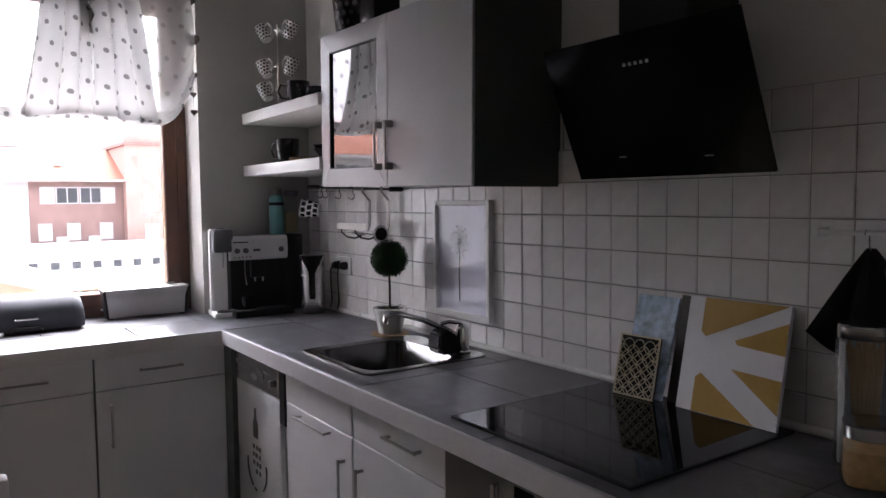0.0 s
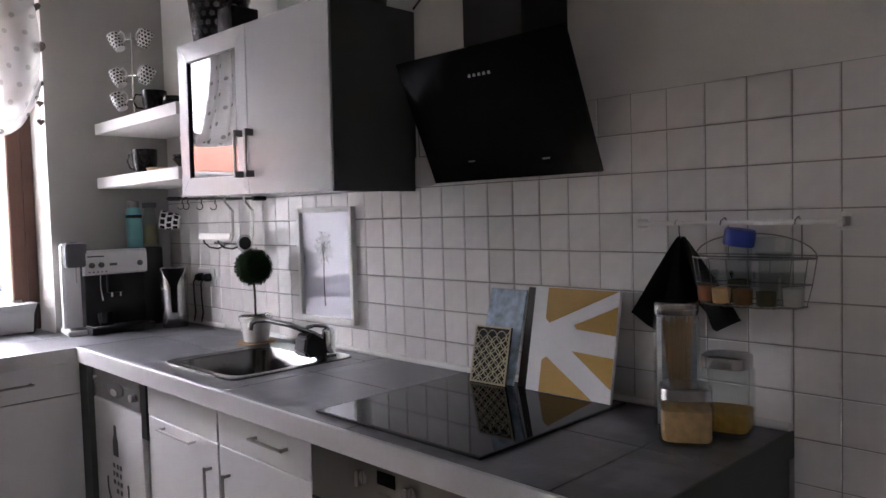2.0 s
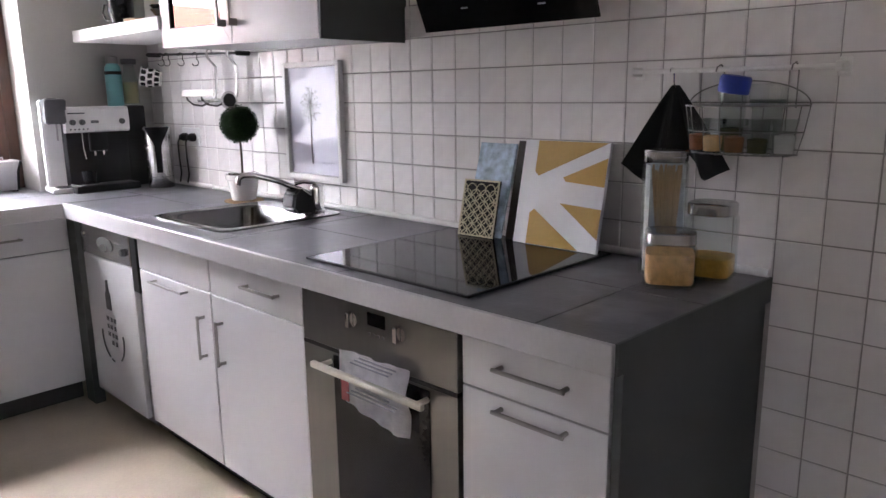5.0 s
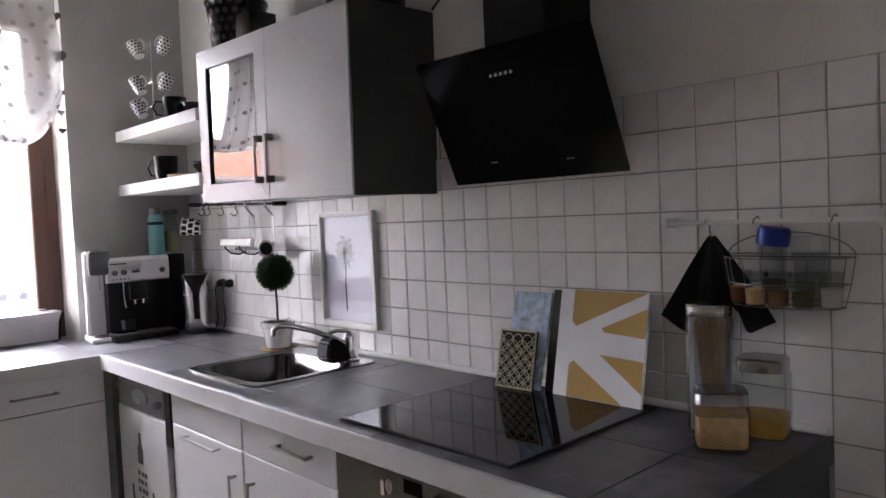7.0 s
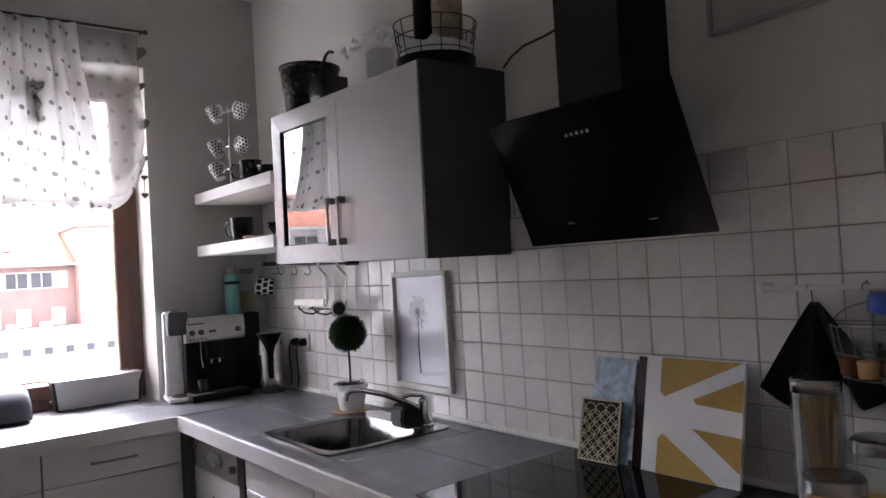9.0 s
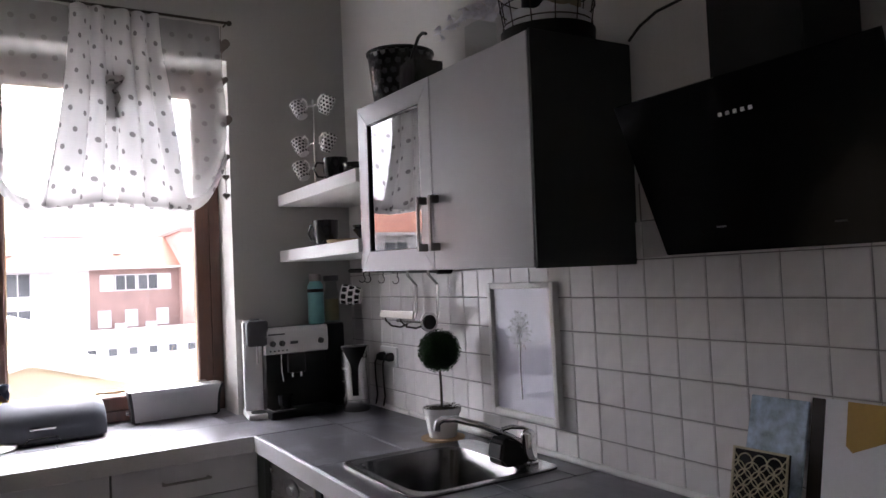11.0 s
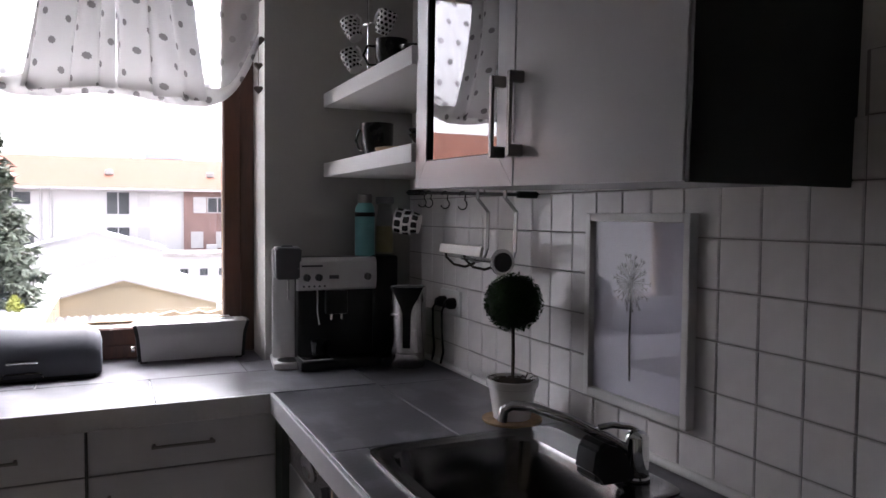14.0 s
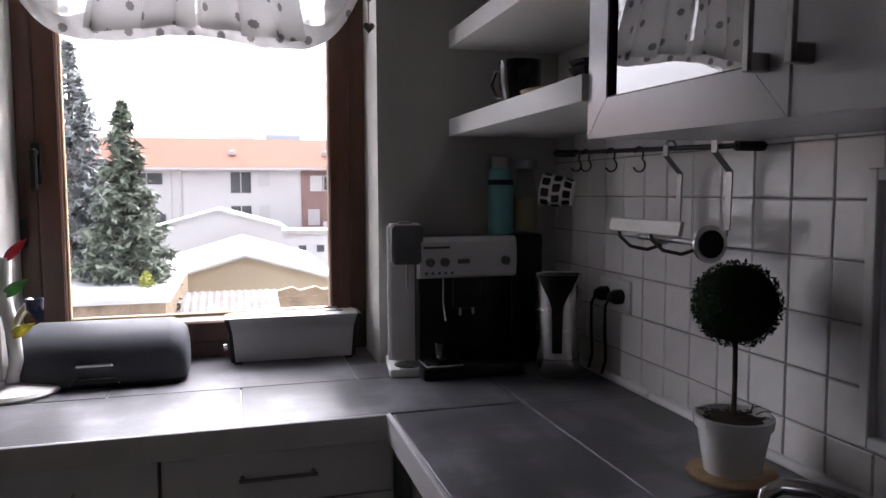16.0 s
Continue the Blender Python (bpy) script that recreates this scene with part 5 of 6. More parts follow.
for yy in (3.47, 3.30):
    bm = bmesh.new()
    for a, b in (((2.088, 1.515), (2.088, 1.490)), ((2.088, 1.492), (2.125, 1.452)), ((2.125, 1.454), (2.122, 1.335))):
        d = Vector((b[0] - a[0], 0, b[1] - a[1]))
        m = Matrix.Translation(((a[0] + b[0]) / 2, yy, (a[1] + b[1]) / 2)) @ Euler((0, math.atan2(d.x, d.z), 0)).to_matrix().to_4x4()
        quadbox(bm, -0.0015, 0.0015, -0.009, 0.009, -d.length / 2, d.length / 2, 0, 1, m)
    pipe(bm, arc((2.10, yy, 1.513), 0.012, 180, 0, 8, "xz"), 0.003, 6)
    pipe(bm, arc((2.085, yy, 1.335), 0.036, 0, -150, 12, "xz"), 0.004, 6)
    # steel straps take the darker nickel; their shade is put into the colour
    part("strap", bm, M_SATIN, holder, "bent steel strap")
bm = extruded([(2.000, 1.326), (2.006, 1.352), (2.012, 1.354), (2.014, 1.350), (2.008, 1.324)], 3.285, 3.56, "y")
part("tear_plate", bm, M_IVORY, holder, "pale tear edge", 0)
for yy in (3.53, 3.40):
    part("wire_loop", pipe(bmesh.new(), [(2.008, yy, 1.340), (2.012, yy, 1.312), (2.028, yy - 0.02, 1.290), (2.052, yy - 0.05, 1.284), (2.072, yy - 0.075, 1.296)], 0.004, 8), M_WIRE, holder, "dark bent wire loop")
part("roll_bar", rod(bmesh.new(), (2.078, 3.555, 1.308), (2.078, 3.296, 1.308), 0.007, seg=12), M_STEEL, holder, "thin steel roll bar")
part("roll_end", rod(bmesh.new(), (2.078, 3.296, 1.308), (2.078, 3.290, 1.308), 0.038, seg=24), M_STEEL, holder, "steel end ring")
part("roll_core", rod(bmesh.new(), (2.078, 3.2898, 1.308), (2.078, 3.2870, 1.308), 0.028, seg=20), M_BLACK, holder, "dark core")


def mug(name, material, at, tilt, label, r=0.038, h=0.082, turn=0, group="dotted cups"):
    e = thing(name, (0, 0, 0), label, "cup", group, turn=0)
    e.matrix_basis = pose(*at, tilt[0], tilt[1], turn)
    part("body", spun(bmesh.new(), [(r * 0.72, 0), (r * 0.8, 0.003), (r, h * 0.45), (r * 1.02, h), (r * 0.94, h), (r * 0.92, h * 0.45), (r * 0.7, 0.008), (0.001, 0.007)], (0, 0, 0), 26, uv=True), material, e)
    part("handle", pipe(bmesh.new(), [(r * 0.95, 0, h * 0.82), (r * 1.5, 0, h * 0.85), (r * 1.75, 0, h * 0.55), (r * 1.45, 0, h * 0.25), (r * 0.92, 0, h * 0.22)], 0.0045, 8), M_BLKCERAM if material == M_BLKCERAM else M_CERAM, e, "" if material == M_BLKCERAM else "white handle")
    return e


mug("cup", M_PATCUP, (2.075, 3.90, 1.408), (-80, 25), "black and white patterned cup hanging from a hook", 0.045, 0.088, 60)

# shelf things
SX, SY, SZ = 1.888, 3.925, 1.898
stand = thing("cup_tree", (SX, SY, SZ), "chrome wire cup tree on the upper shelf", "cup stand")
bm = spun(bmesh.new(), [(0.050, 0.0005), (0.051, 0.004), (0.046, 0.007), (0.001, 0.008)], (SX, SY, SZ), 26)
part("base", bm, M_CHROME, stand)
part("post", rod(bmesh.new(), (SX, SY, SZ + 0.006), (SX, SY, SZ + 0.40), 0.004, seg=8), M_CHROME, stand)
AX, AY = 0.46, -0.89
for z, s in ((0.105, -1), (0.215, -1), (0.215, 1), (0.385, -1), (0.385, 1)):
    part("arm", pipe(bmesh.new(), [(SX, SY, SZ + z - 0.01), (SX + s * AX * 0.05, SY + s * AY * 0.05, SZ + z - 0.008), (SX + s * AX * 0.085, SY + s * AY * 0.085, SZ + z + 0.012)], 0.0025, 6), M_CHROME, stand, "short wire arm")
    way = Vector((s * AX * 0.5, s * AY * 0.5, 0.86)).normalized()
    side = Vector((0, 0, 1)).cross(way).normalized()
    up = way.cross(side)
    at = Vector((SX + s * AX * 0.060, SY + s * AY * 0.060, SZ + z - 0.052))
    m = Matrix((up, -side, way)).transposed().to_4x4()
    m.translation = at
    cup = mug("cup", M_DOTCUP, (0, 0, 0), (0, 0), "white cup with black dots hanging on the cup tree", 0.031, 0.080)
    cup.matrix_basis = m
bowlm = mug("mug", M_BLKCERAM, (1.89, 3.70, 1.8985), (0, 0), "black ceramic mug on the upper shelf", 0.052, 0.100, 150, "")
for yy, z, r in ((3.62, 0, 0.05), (3.62, 0.022, 0.052)):
    single("bowl", spun(bmesh.new(), [(r * 0.6, 0.0005), (r * 0.62, 0.004), (r, 0.045), (r * 0.96, 0.045), (r * 0.6, 0.008), (0.001, 0.007)], (1.935, yy - 0.01, 1.898 + z), 28), M_BLKCERAM, "black stoneware bowl in a stack", "bowl", "stacked bowls")
mug("mug", M_BLKCERAM, (1.89, 3.835, 1.6355), (0, 0), "large black ceramic mug on the lower shelf", 0.055, 0.112, 120, "")
single("wooden_plate", spun(bmesh.new(), [(0.075, 0.0005), (0.095, 0.006), (0.10, 0.016), (0.096, 0.017), (0.075, 0.010), (0.001, 0.009)], (1.925, 3.655, 1.635), 32), M_LWOOD, "light wooden plate on the lower shelf", "plate")
for k in range(2):
    single("bowl", spun(bmesh.new(), [(0.035, 0.0005), (0.037, 0.004), (0.060, 0.035), (0.057, 0.035), (0.035, 0.008), (0.001, 0.007)], (1.955, 3.55, 1.6525 + 0.016 * k), 28), M_BLKCERAM, "black stoneware bowl stacked on the lower shelf", "bowl", "stacked bowls")

# on top of the wall cabinet
pot = thing("enamel_planter", (1.93, 3.02, 2.10), "black planter with grey ornament and curled handle", "planter")
part("body", spun(bmesh.new(), [(0.098, 0.0045), (0.101, 0.008), (0.122, 0.195), (0.127, 0.200), (0.127, 0.208), (0.120, 0.208), (0.115, 0.195), (0.095, 0.014), (0.001, 0.012)], (1.965, 3.235, 2.10), 32, uv=True), M_DAMASK, pot)
part("handle", pipe(bmesh.new(), [(1.945, 3.118, 2.255), (1.945, 3.085, 2.290), (1.945, 3.06, 2.318), (1.945, 3.03, 2.325), (1.945, 3.005, 2.316)], 0.006, 8), M_BLACK, pot, "curled black handle")
single("black_tin", box(1.87, 1.985, 2.965, 3.075, 2.1045, 2.215, 0.004, 2), M_DAMASK, "small black tin on the wall cabinet", "tin")
single("glass_box", box(1.838, 1.905, 2.535, 2.605, 2.1045, 2.205, 0.003), M_JAR, "small clear glass box beside the wire basket", "box")
spray = thing("paper_flower_spray", (1.95, 2.50, 2.10), "white paper flower spray reaching out of the wire basket", "flowers")
stem_pts = [Vector((1.955, 2.47, 2.13)), Vector((1.935, 2.535, 2.225)), Vector((1.93, 2.62, 2.275)), Vector((1.93, 2.76, 2.290)), Vector((1.93, 2.93, 2.285))]
part("stem", pipe(bmesh.new(), stem_pts, 0.0018, 6), M_PRWHITE, spray, "thin white stem")
rng = random.Random(12)
for k in range(34):
    f = 1.2 + 2.75 * (k / 33) ** 1.15
    i = min(3, int(f))
    p = stem_pts[i].lerp(stem_pts[i + 1], f - i)
    size = 1.0 - 0.5 * k / 33
    way = (rng.uniform(-1, 1), rng.uniform(-0.6, 0.8), rng.uniform(-0.7, 1.0))
    part("paper_petal", leaf(p, way, rng.uniform(0.035, 0.06) * size, rng.uniform(0.012, 0.022) * size), M_PRWHITE, spray)
basket = thing("wire_basket", (1.97, 2.39, 2.10), "round dark wire basket lined with white cloth on a black tray", "basket")
BCX, BCY = 1.975, 2.395
part("tray", spun(bmesh.new(), [(0.118, 0.0045), (0.128, 0.01), (0.130, 0.042), (0.122, 0.042), (0.118, 0.016), (0.001, 0.014)], (BCX, BCY, 2.10), 36), M_BLACK, basket, "black round tray")
bm = bmesh.new()
spun(bm, [(0.100, 0.020), (0.116, 0.045), (0.118, 0.075), (0.100, 0.090), (0.05, 0.085), (0.001, 0.08)], (BCX, BCY, 2.10), 40)
for v in bm.verts:
    v.co += Vector(noise.noise_vector(v.co * 22)) * 0.014
part("cloth_lining", bm, M_PRWHITE, basket, "crumpled white cloth", 60)
for z, r in ((0.06, 0.122), (0.11, 0.130), (0.155, 0.136)):
    part("wire_hoop", pipe(bmesh.new(), arc((BCX, BCY, 2.10 + z), r, 0, 360, 28, "xy"), 0.002, 5), M_WIRE, basket)
for k in range(12):
    a = 2 * math.pi * k / 12
    part("wire_rib", pipe(bmesh.new(), [(BCX + 0.118 * math.cos(a), BCY + 0.118 * math.sin(a), 2.142), (BCX + 0.136 * math.cos(a), BCY + 0.136 * math.sin(a), 2.255)], 0.0018, 5), M_WIRE, basket)
lantern = thing("bottle_in_basket", (1.975, 2.42, 2.19), "dark bottles standing in the wire basket", "bottle")
part("bottle", spun(bmesh.new(), [(0.030, 0.0), (0.031, 0.004), (0.031, 0.24), (0.012, 0.28), (0.012, 0.33), (0.001, 0.331)], (1.965, 2.445, 2.185), 22), M_BLACK, lantern, "black bottle")
M_STRAW = surface("pale_straw_weave", (0.40, 0.33, 0.24), 0.8, vary=0.3, big=30, fine=120, bump=0.4)
part("straw_jar", spun(bmesh.new(), [(0.045, 0.0), (0.048, 0.004), (0.050, 0.20), (0.044, 0.23), (0.001, 0.232)], (1.985, 2.34, 2.185), 24), M_STRAW, lantern, "pale woven jar")

# they all stand on the askew cabinet
for name in ("enamel_planter", "black_tin", "glass_box", "paper_flower_spray", "wire_basket", "bottle_in_basket"):
    ob = scene.objects[name]
    ob.matrix_basis = ASKEW @ ob.matrix_basis

# framed print high on the wall by the flue
pr = thing("wall_picture", (2.16, 1.2, 1.99), "large pale picture in a thin frame above the tiles", "picture")
part("frame", frame_x(0.92, 1.527, 1.992, 2.70, 0.012, 2.150, 2.168), M_SILVER, pr, "thin silver frame")
M_PALE = surface("pale_grey_sheet", (0.50, 0.50, 0.47), 0.5, vary=0.04, bump=0)
part("sheet", box(2.158, 2.1665, 0.932, 1.515, 2.004, 2.688), M_PALE, pr, "pale sheet", 0)
part("inner_line", frame_x(0.99, 1.457, 2.062, 2.63, 0.003, 2.1555, 2.1575, 0), M_INK, pr, "thin dark inner line", 0)

# ---- counter by the hob ----
art = thing("starburst_panel", (2.06, 1.61, CT), "square white panel with ochre starburst wedges leaning on the tiles", "art panel", turn=0)
art.matrix_basis = pose(2.072, 1.616, CT + 0.0075, 0, 12, 0)
AW, AH = 0.279, 0.297
part("board", box(0.0, 0.012, -AW / 2, AW / 2, 0.0005, AH, 0.001), M_PRWHITE, art, "white board")


def wedge(pts):
    return extruded([(AW / 2 - u * AW, v * AH) for u, v in pts], -0.0012, -0.0001, "x")


for pts in ([(0.17, 0.995), (0.985, 0.995), (0.22, 0.66), (0.17, 0.70)], [(0.52, 0.66), (0.995, 0.86), (0.995, 0.60), (0.55, 0.625)], [(0.52, 0.42), (0.995, 0.40), (0.995, 0.125)],
            [(0.17, 0.30), (0.17, 0.005), (0.80, 0.005), (0.22, 0.34)]):
    part("ochre_wedge", wedge(pts), M_OCHRE, art, "ochre printed wedge", 0)
M_DARKBOARD = surface("near_black_brown_board", (0.028, 0.017, 0.013), 0.5, vary=0.25, big=12, fine=80, bump=0.03)
b2 = thing("dark_panel", (2.085, 1.78, CT), "dark brown board edge standing behind the starburst panel", "art panel", turn=0)
b2.matrix_basis = pose(2.094, 1.662, CT + 0.0075, 0, 13, 0)
part("board", box(0.0, 0.010, -AW / 2, AW / 2, 0.0005, AH - 0.006, 0.001), M_DARKBOARD, b2, "dark brown board")
t1 = thing("blue_tile", (2.09, 1.86, CT), "blue marbled ceramic tile leaning behind a lattice tile", "tile", turn=0)
t1.matrix_basis = pose(2.078, 1.880, CT + 0.0075, 0, 16, 0)
part("slab", box(0.0, 0.009, -0.072, 0.068, 0.0005, 0.285, 0.0015), M_MARBLE, t1, "blue and white marbled glaze")
t2 = thing("lattice_tile", (2.05, 1.88, CT), "cream and black lattice patterned tile standing on the hob", "tile", turn=0)
t2.matrix_basis = pose(2.052, 1.883, CT + 0.0075, 0, 13, 3)
part("slab", box(0.0, 0.008, -0.066, 0.066, 0.0005, 0.172, 0.001), M_BLACK, t2, "black ground")
part("border", frame_x(-0.066, 0.066, 0.001, 0.172, 0.005, -0.0025, -0.0002, 0), M_CREAM, t2, "cream border", 0)
step = 0.0245
for j in range(-1, 9):
    for i in range(-4, 5):
        cy, cz = (i + 0.5 * (j % 2)) * step * 1.414, 0.004 + j * step * 0.707
        ring_pts = [(-0.0016, max(-0.062, min(0.062, cy + step * 0.70 * math.cos(q))), max(0.004, min(0.169, cz + step * 0.70 * math.sin(q)))) for q in (2 * math.pi * k / 14 for k in range(15))]
        if len({(round(p[1], 4), round(p[2], 4)) for p in ring_pts}) < 7:
            continue
        part("lattice_ring", pipe(bmesh.new(), ring_pts, 0.0018, 4), M_CREAM, t2, smooth=0)


def square_jar(name, at, w, h, fill, fill_h, label, lid_h=0.022, turn=0, group="storage jars"):
    """A rounded square glass jar, part full, with a steel lid."""
    e = thing(name, at, label, "jar", group, turn=turn)

    def ringp(s, z, ex=5):
        return [(s * math.copysign(abs(math.cos(q)) ** (2 / ex), math.cos(q)), s * math.copysign(abs(math.sin(q)) ** (2 / ex), math.sin(q)), z) for q in (2 * math.pi * i / 32 for i in range(32))]

    s = w / 2
    wall = 0.003
    part("glass_body", loft([ringp(s * 0.92, 0.0005), ringp(s, 0.006), ringp(s, h - 0.012), ringp(s * 0.90, h, 3), ringp(s * 0.86, h, 3), ringp(s - wall, h - 0.016), ringp(s - wall, 0.009), ringp(s * 0.5, 0.007)], 32), M_JAR, e, "clear glass body", 50)
    if fill is None:
        bm = bmesh.new()
        rng = random.Random(31)
        for k in range(70):
            a, q = rng.uniform(0, 6.283), math.sqrt(rng.random())
            rod(bm, (0.006 + 0.017 * q * math.cos(a), -0.006 + 0.017 * q * math.sin(a), 0.0095), (0.004 + 0.036 * q * math.cos(a + 0.3), -0.002 + 0.036 * q * math.sin(a + 0.3), fill_h - 0.02 * rng.random()), 0.0016, seg=5)
        part("spaghetti", bm, M_SPAG, e, "fanned bundle of spaghetti", 0)
        bm = bmesh.new()
        rows = [[bm.verts.new((s * 0.90 * math.cos(q), s * 0.90 * math.sin(q), z)) for q in (radians(23 - 115 + 10 * k) for k in range(24))] for z in (0.010, fill_h)]
        for k in range(23):
            bm.faces.new((rows[0][k], rows[0][k + 1], rows[1][k + 1], rows[1][k]))
        bmesh.ops.solidify(bm, geom=bm.faces[:], thickness=0.0006)
        part("paper_liner", bm, M_PRWHITE, e, "pale paper liner", 60)
    else:
        part("contents", loft([ringp((s - wall) * 0.93, 0.0095), ringp((s - wall) * 0.975, 0.014), ringp((s - wall) * 0.975, fill_h), ringp((s - wall) * 0.5, fill_h + 0.006)], 32), fill, e, "dry food inside", 50)
    part("lid", loft([ringp(s * 0.94, h - 0.002, 3), ringp(s * 0.97, h, 3), ringp(s * 0.97, h + lid_h, 3), ringp(s * 0.90, h + lid_h + 0.003, 3), ringp(s * 0.3, h + lid_h + 0.002, 3)], 32), M_STEEL, e, "brushed steel lid", 40)
    return e


square_jar("storage_jar", (1.948, 1.205, CT), 0.114, 0.100, M_PASTA, 0.076, "glass storage jar half full of pale dry food, steel lid", turn=30)
square_jar("storage_jar", (2.030, 1.266, CT), 0.100, 0.271, None, 0.262, "tall glass storage jar full of spaghetti, steel lid", turn=20)
square_jar("storage_jar", (2.072, 1.166, CT), 0.110, 0.153, M_NOODLE, 0.052, "glass storage jar with a little yellow pasta, steel lid", turn=10)

# black cloth on the rail
cl = thing("black_cloth", (2.14, 1.31, 1.08), "black kitchen cloth hung by its corner from the rail", "cloth")


def hung_cloth():
    bm = bmesh.new()
    n = 26
    grid = []
    for j in range(n + 1):
        v = j / n
        row = []
        for i in range(n + 1):
            u = i / n * 2 - 1
            spread = 0.010 + 0.130 * v ** 0.95
            y = 1.308 + u * spread - 0.012 * v
            fork = 0.055 * max(0.0, 1 - abs(u - 0.55) / 0.45) - 0.035 * max(0.0, 1 - abs(u + 0.15) / 0.35) + 0.03 * max(0.0, 1 - abs(u + 0.6) / 0.4)
            z = 1.338 - 0.195 * v - fork * v
            x = 2.140 - 0.022 * math.sin(u * 7 + 0.5) * v * 0.8 - 0.012 * v - 0.006 * math.sin(u * 15 + v * 3) * v
            row.append(bm.verts.new((min(2.160, x), y, z)))
        grid.append(row)
    for a, b in zip(grid, grid[1:]):
        for i in range(n):
            bm.faces.new((a[i], a[i + 1], b[i + 1], b[i]))
    bmesh.ops.solidify(bm, geom=bm.faces[:], thickness=0.003)
    return bm


part("cloth", hung_cloth(), M_CLOTH, cl)
part("hook", pipe(bmesh.new(), arc((2.118, 1.308, 1.368), 0.010, 180, 0, 8, "xz") + [(2.130, 1.308, 1.345), (2.136, 1.308, 1.333)], 0.0018, 6), M_CHROME, cl, "wire hook")

# wire basket with spice jars
sb = thing("spice_basket", (2.09, 1.115, 1.175), "half-round wire wall basket hung on the rail with small spice jars", "spice rack")
R, SC = 0.134, (2.152, 1.138)


def bow_line(z, s, a0=0, a1=180):
    return [(SC[0] - 0.66 * R * s * math.sin(radians(a)), SC[1] + R * s * math.cos(radians(a)), z) for a in range(a0, a1 + 1, 10)]


for z, s, r in ((1.182, 0.90, 0.0016), (1.232, 0.97, 0.0014), (1.290, 1.04, 0.0020)):
    pts = bow_line(z, s)
    part("wire_hoop", pipe(bmesh.new(), pts + [pts[0]], r, 5), M_SATIN, sb)
for a in range(0, 181, 20):
    u, w = 0.66 * R * math.sin(radians(a)), R * math.cos(radians(a))
    part("wire_rib", pipe(bmesh.new(), [(SC[0] - u * 0.55, SC[1] + w * 0.55, 1.180), (SC[0] - u * 0.88, SC[1] + w * 0.88, 1.181), (SC[0] - u * 0.97, SC[1] + w * 0.97, 1.232), (SC[0] - u * 1.04, SC[1] + w * 1.04, 1.290)], 0.0013, 5), M_SATIN, sb)
for k in range(7):
    yy = SC[1] - 0.105 + k * 0.035
    part("floor_wire", pipe(bmesh.new(), [(2.153, yy, 1.180), (2.153 - 0.080 * math.sqrt(max(0, 1 - ((yy - SC[1]) / 0.13) ** 2)), yy, 1.180)], 0.0013, 5), M_SATIN, sb)
part("back_arch", pipe(bmesh.new(), [(2.154, SC[1] + R * 1.04 * math.cos(radians(a)), 1.290 + 0.055 * math.sin(radians(a))) for a in range(0, 181, 12)], 0.0018, 5), M_SATIN, sb, "arched back wire")
for yy in (1.03, 1.195):
    part("hanger", pipe(bmesh.new(), [(2.153, yy, 1.285), (2.153, yy, 1.368), (2.134, yy, 1.383), (2.112, yy, 1.376), (2.108, yy, 1.366)], 0.0018, 5), M_SATIN, sb, "bent wire hanger")


def spice(at, r, h, fill, level, lab, lid=None, lid_label="", tilt=0):
    """A small glass, part full; the label goes to the jar, the lid sits askew by tilt."""
    e = thing("spice_jar", at, lab, "spice jar", "spice jars in the basket")
    part("glass_body", spun(bmesh.new(), [(r * 0.78, 0.0005), (r * 0.86, 0.004), (r * 0.98, h * 0.72), (r * 0.90, h * 0.80), (r * 1.06, h * 0.86), (r * 1.08, h), (r * 0.98, h), (r * 0.90, h * 0.72), (r * 0.76, 0.006), (0.001, 0.005)], at, 20), M_JAR, e, "clear glass")
    if fill:
        part("contents", spun(bmesh.new(), [(r * 0.74, 0.0065), (r * 0.84, h * level), (r * 0.4, h * level + 0.003), (0.001, h * level + 0.003)], at, 16), fill, e, "spice inside")
    if lid:
        bm = spun(bmesh.new(), [(r * 1.10, -0.006), (r * 1.16, -0.002), (r * 1.16, 0.027), (r * 1.05, 0.033), (0.001, 0.035)], (0, 0, 0), 22)
        bmesh.ops.transform(bm, matrix=Matrix.Translation((at[0], at[1], at[2] + h)) @ Matrix.Rotation(radians(tilt), 4, "X"), verts=bm.verts)
        part("lid", bm, lid, e, lid_label)


M_PAPRIKA = surface("red_brown_spice", (0.34, 0.12, 0.05), 0.9, vary=0.4, big=60, fine=300, bump=0.3)
M_SALT = surface("coarse_white_salt", (0.72, 0.70, 0.68), 0.8, vary=0.12, big=60, fine=300, bump=0.3)
for y, x, f, level in ((1.230, 2.112, M_PAPRIKA, 0.52), (1.184, 2.086, M_PASTA, 0.50), (1.130, 2.077, M_SPICE, 0.50), (1.080, 2.080, M_HERB, 0.45), (1.032, 2.104, M_SALT, 0.55)):
    spice((x, y, 1.1818), 0.0255, 0.080, f, level, "small open spice glass in the wire basket")
spice((2.122, 1.158, 1.1818), 0.030, 0.142, M_HERB, 0.40, "spice jar with a bright blue lid", M_BLUE, "bright blue lid", 9)
spice((2.124, 1.080, 1.1818), 0.034, 0.122, None, 0, "empty glass jar with a glass lid", M_JAR, "glass lid")


# white chair standing in the room
chair = thing("kitchen_chair", (0.36, 1.93, 0.0), "white lacquered kitchen chair with a slatted back", "chair")
part("seat", box(0.17, 0.57, 1.55, 1.95, 0.435, 0.465, 0.008, 2), M_WHITE, chair)
for x in (0.175, 0.535):
    part("leg", box(x, x + 0.035, 1.555, 1.590, 0.0005, 0.434, 0.004), M_WHITE, chair)
    part("back_leg", box(x, x + 0.035, 1.915, 1.950, 0.0005, 0.985, 0.004), M_WHITE, chair)
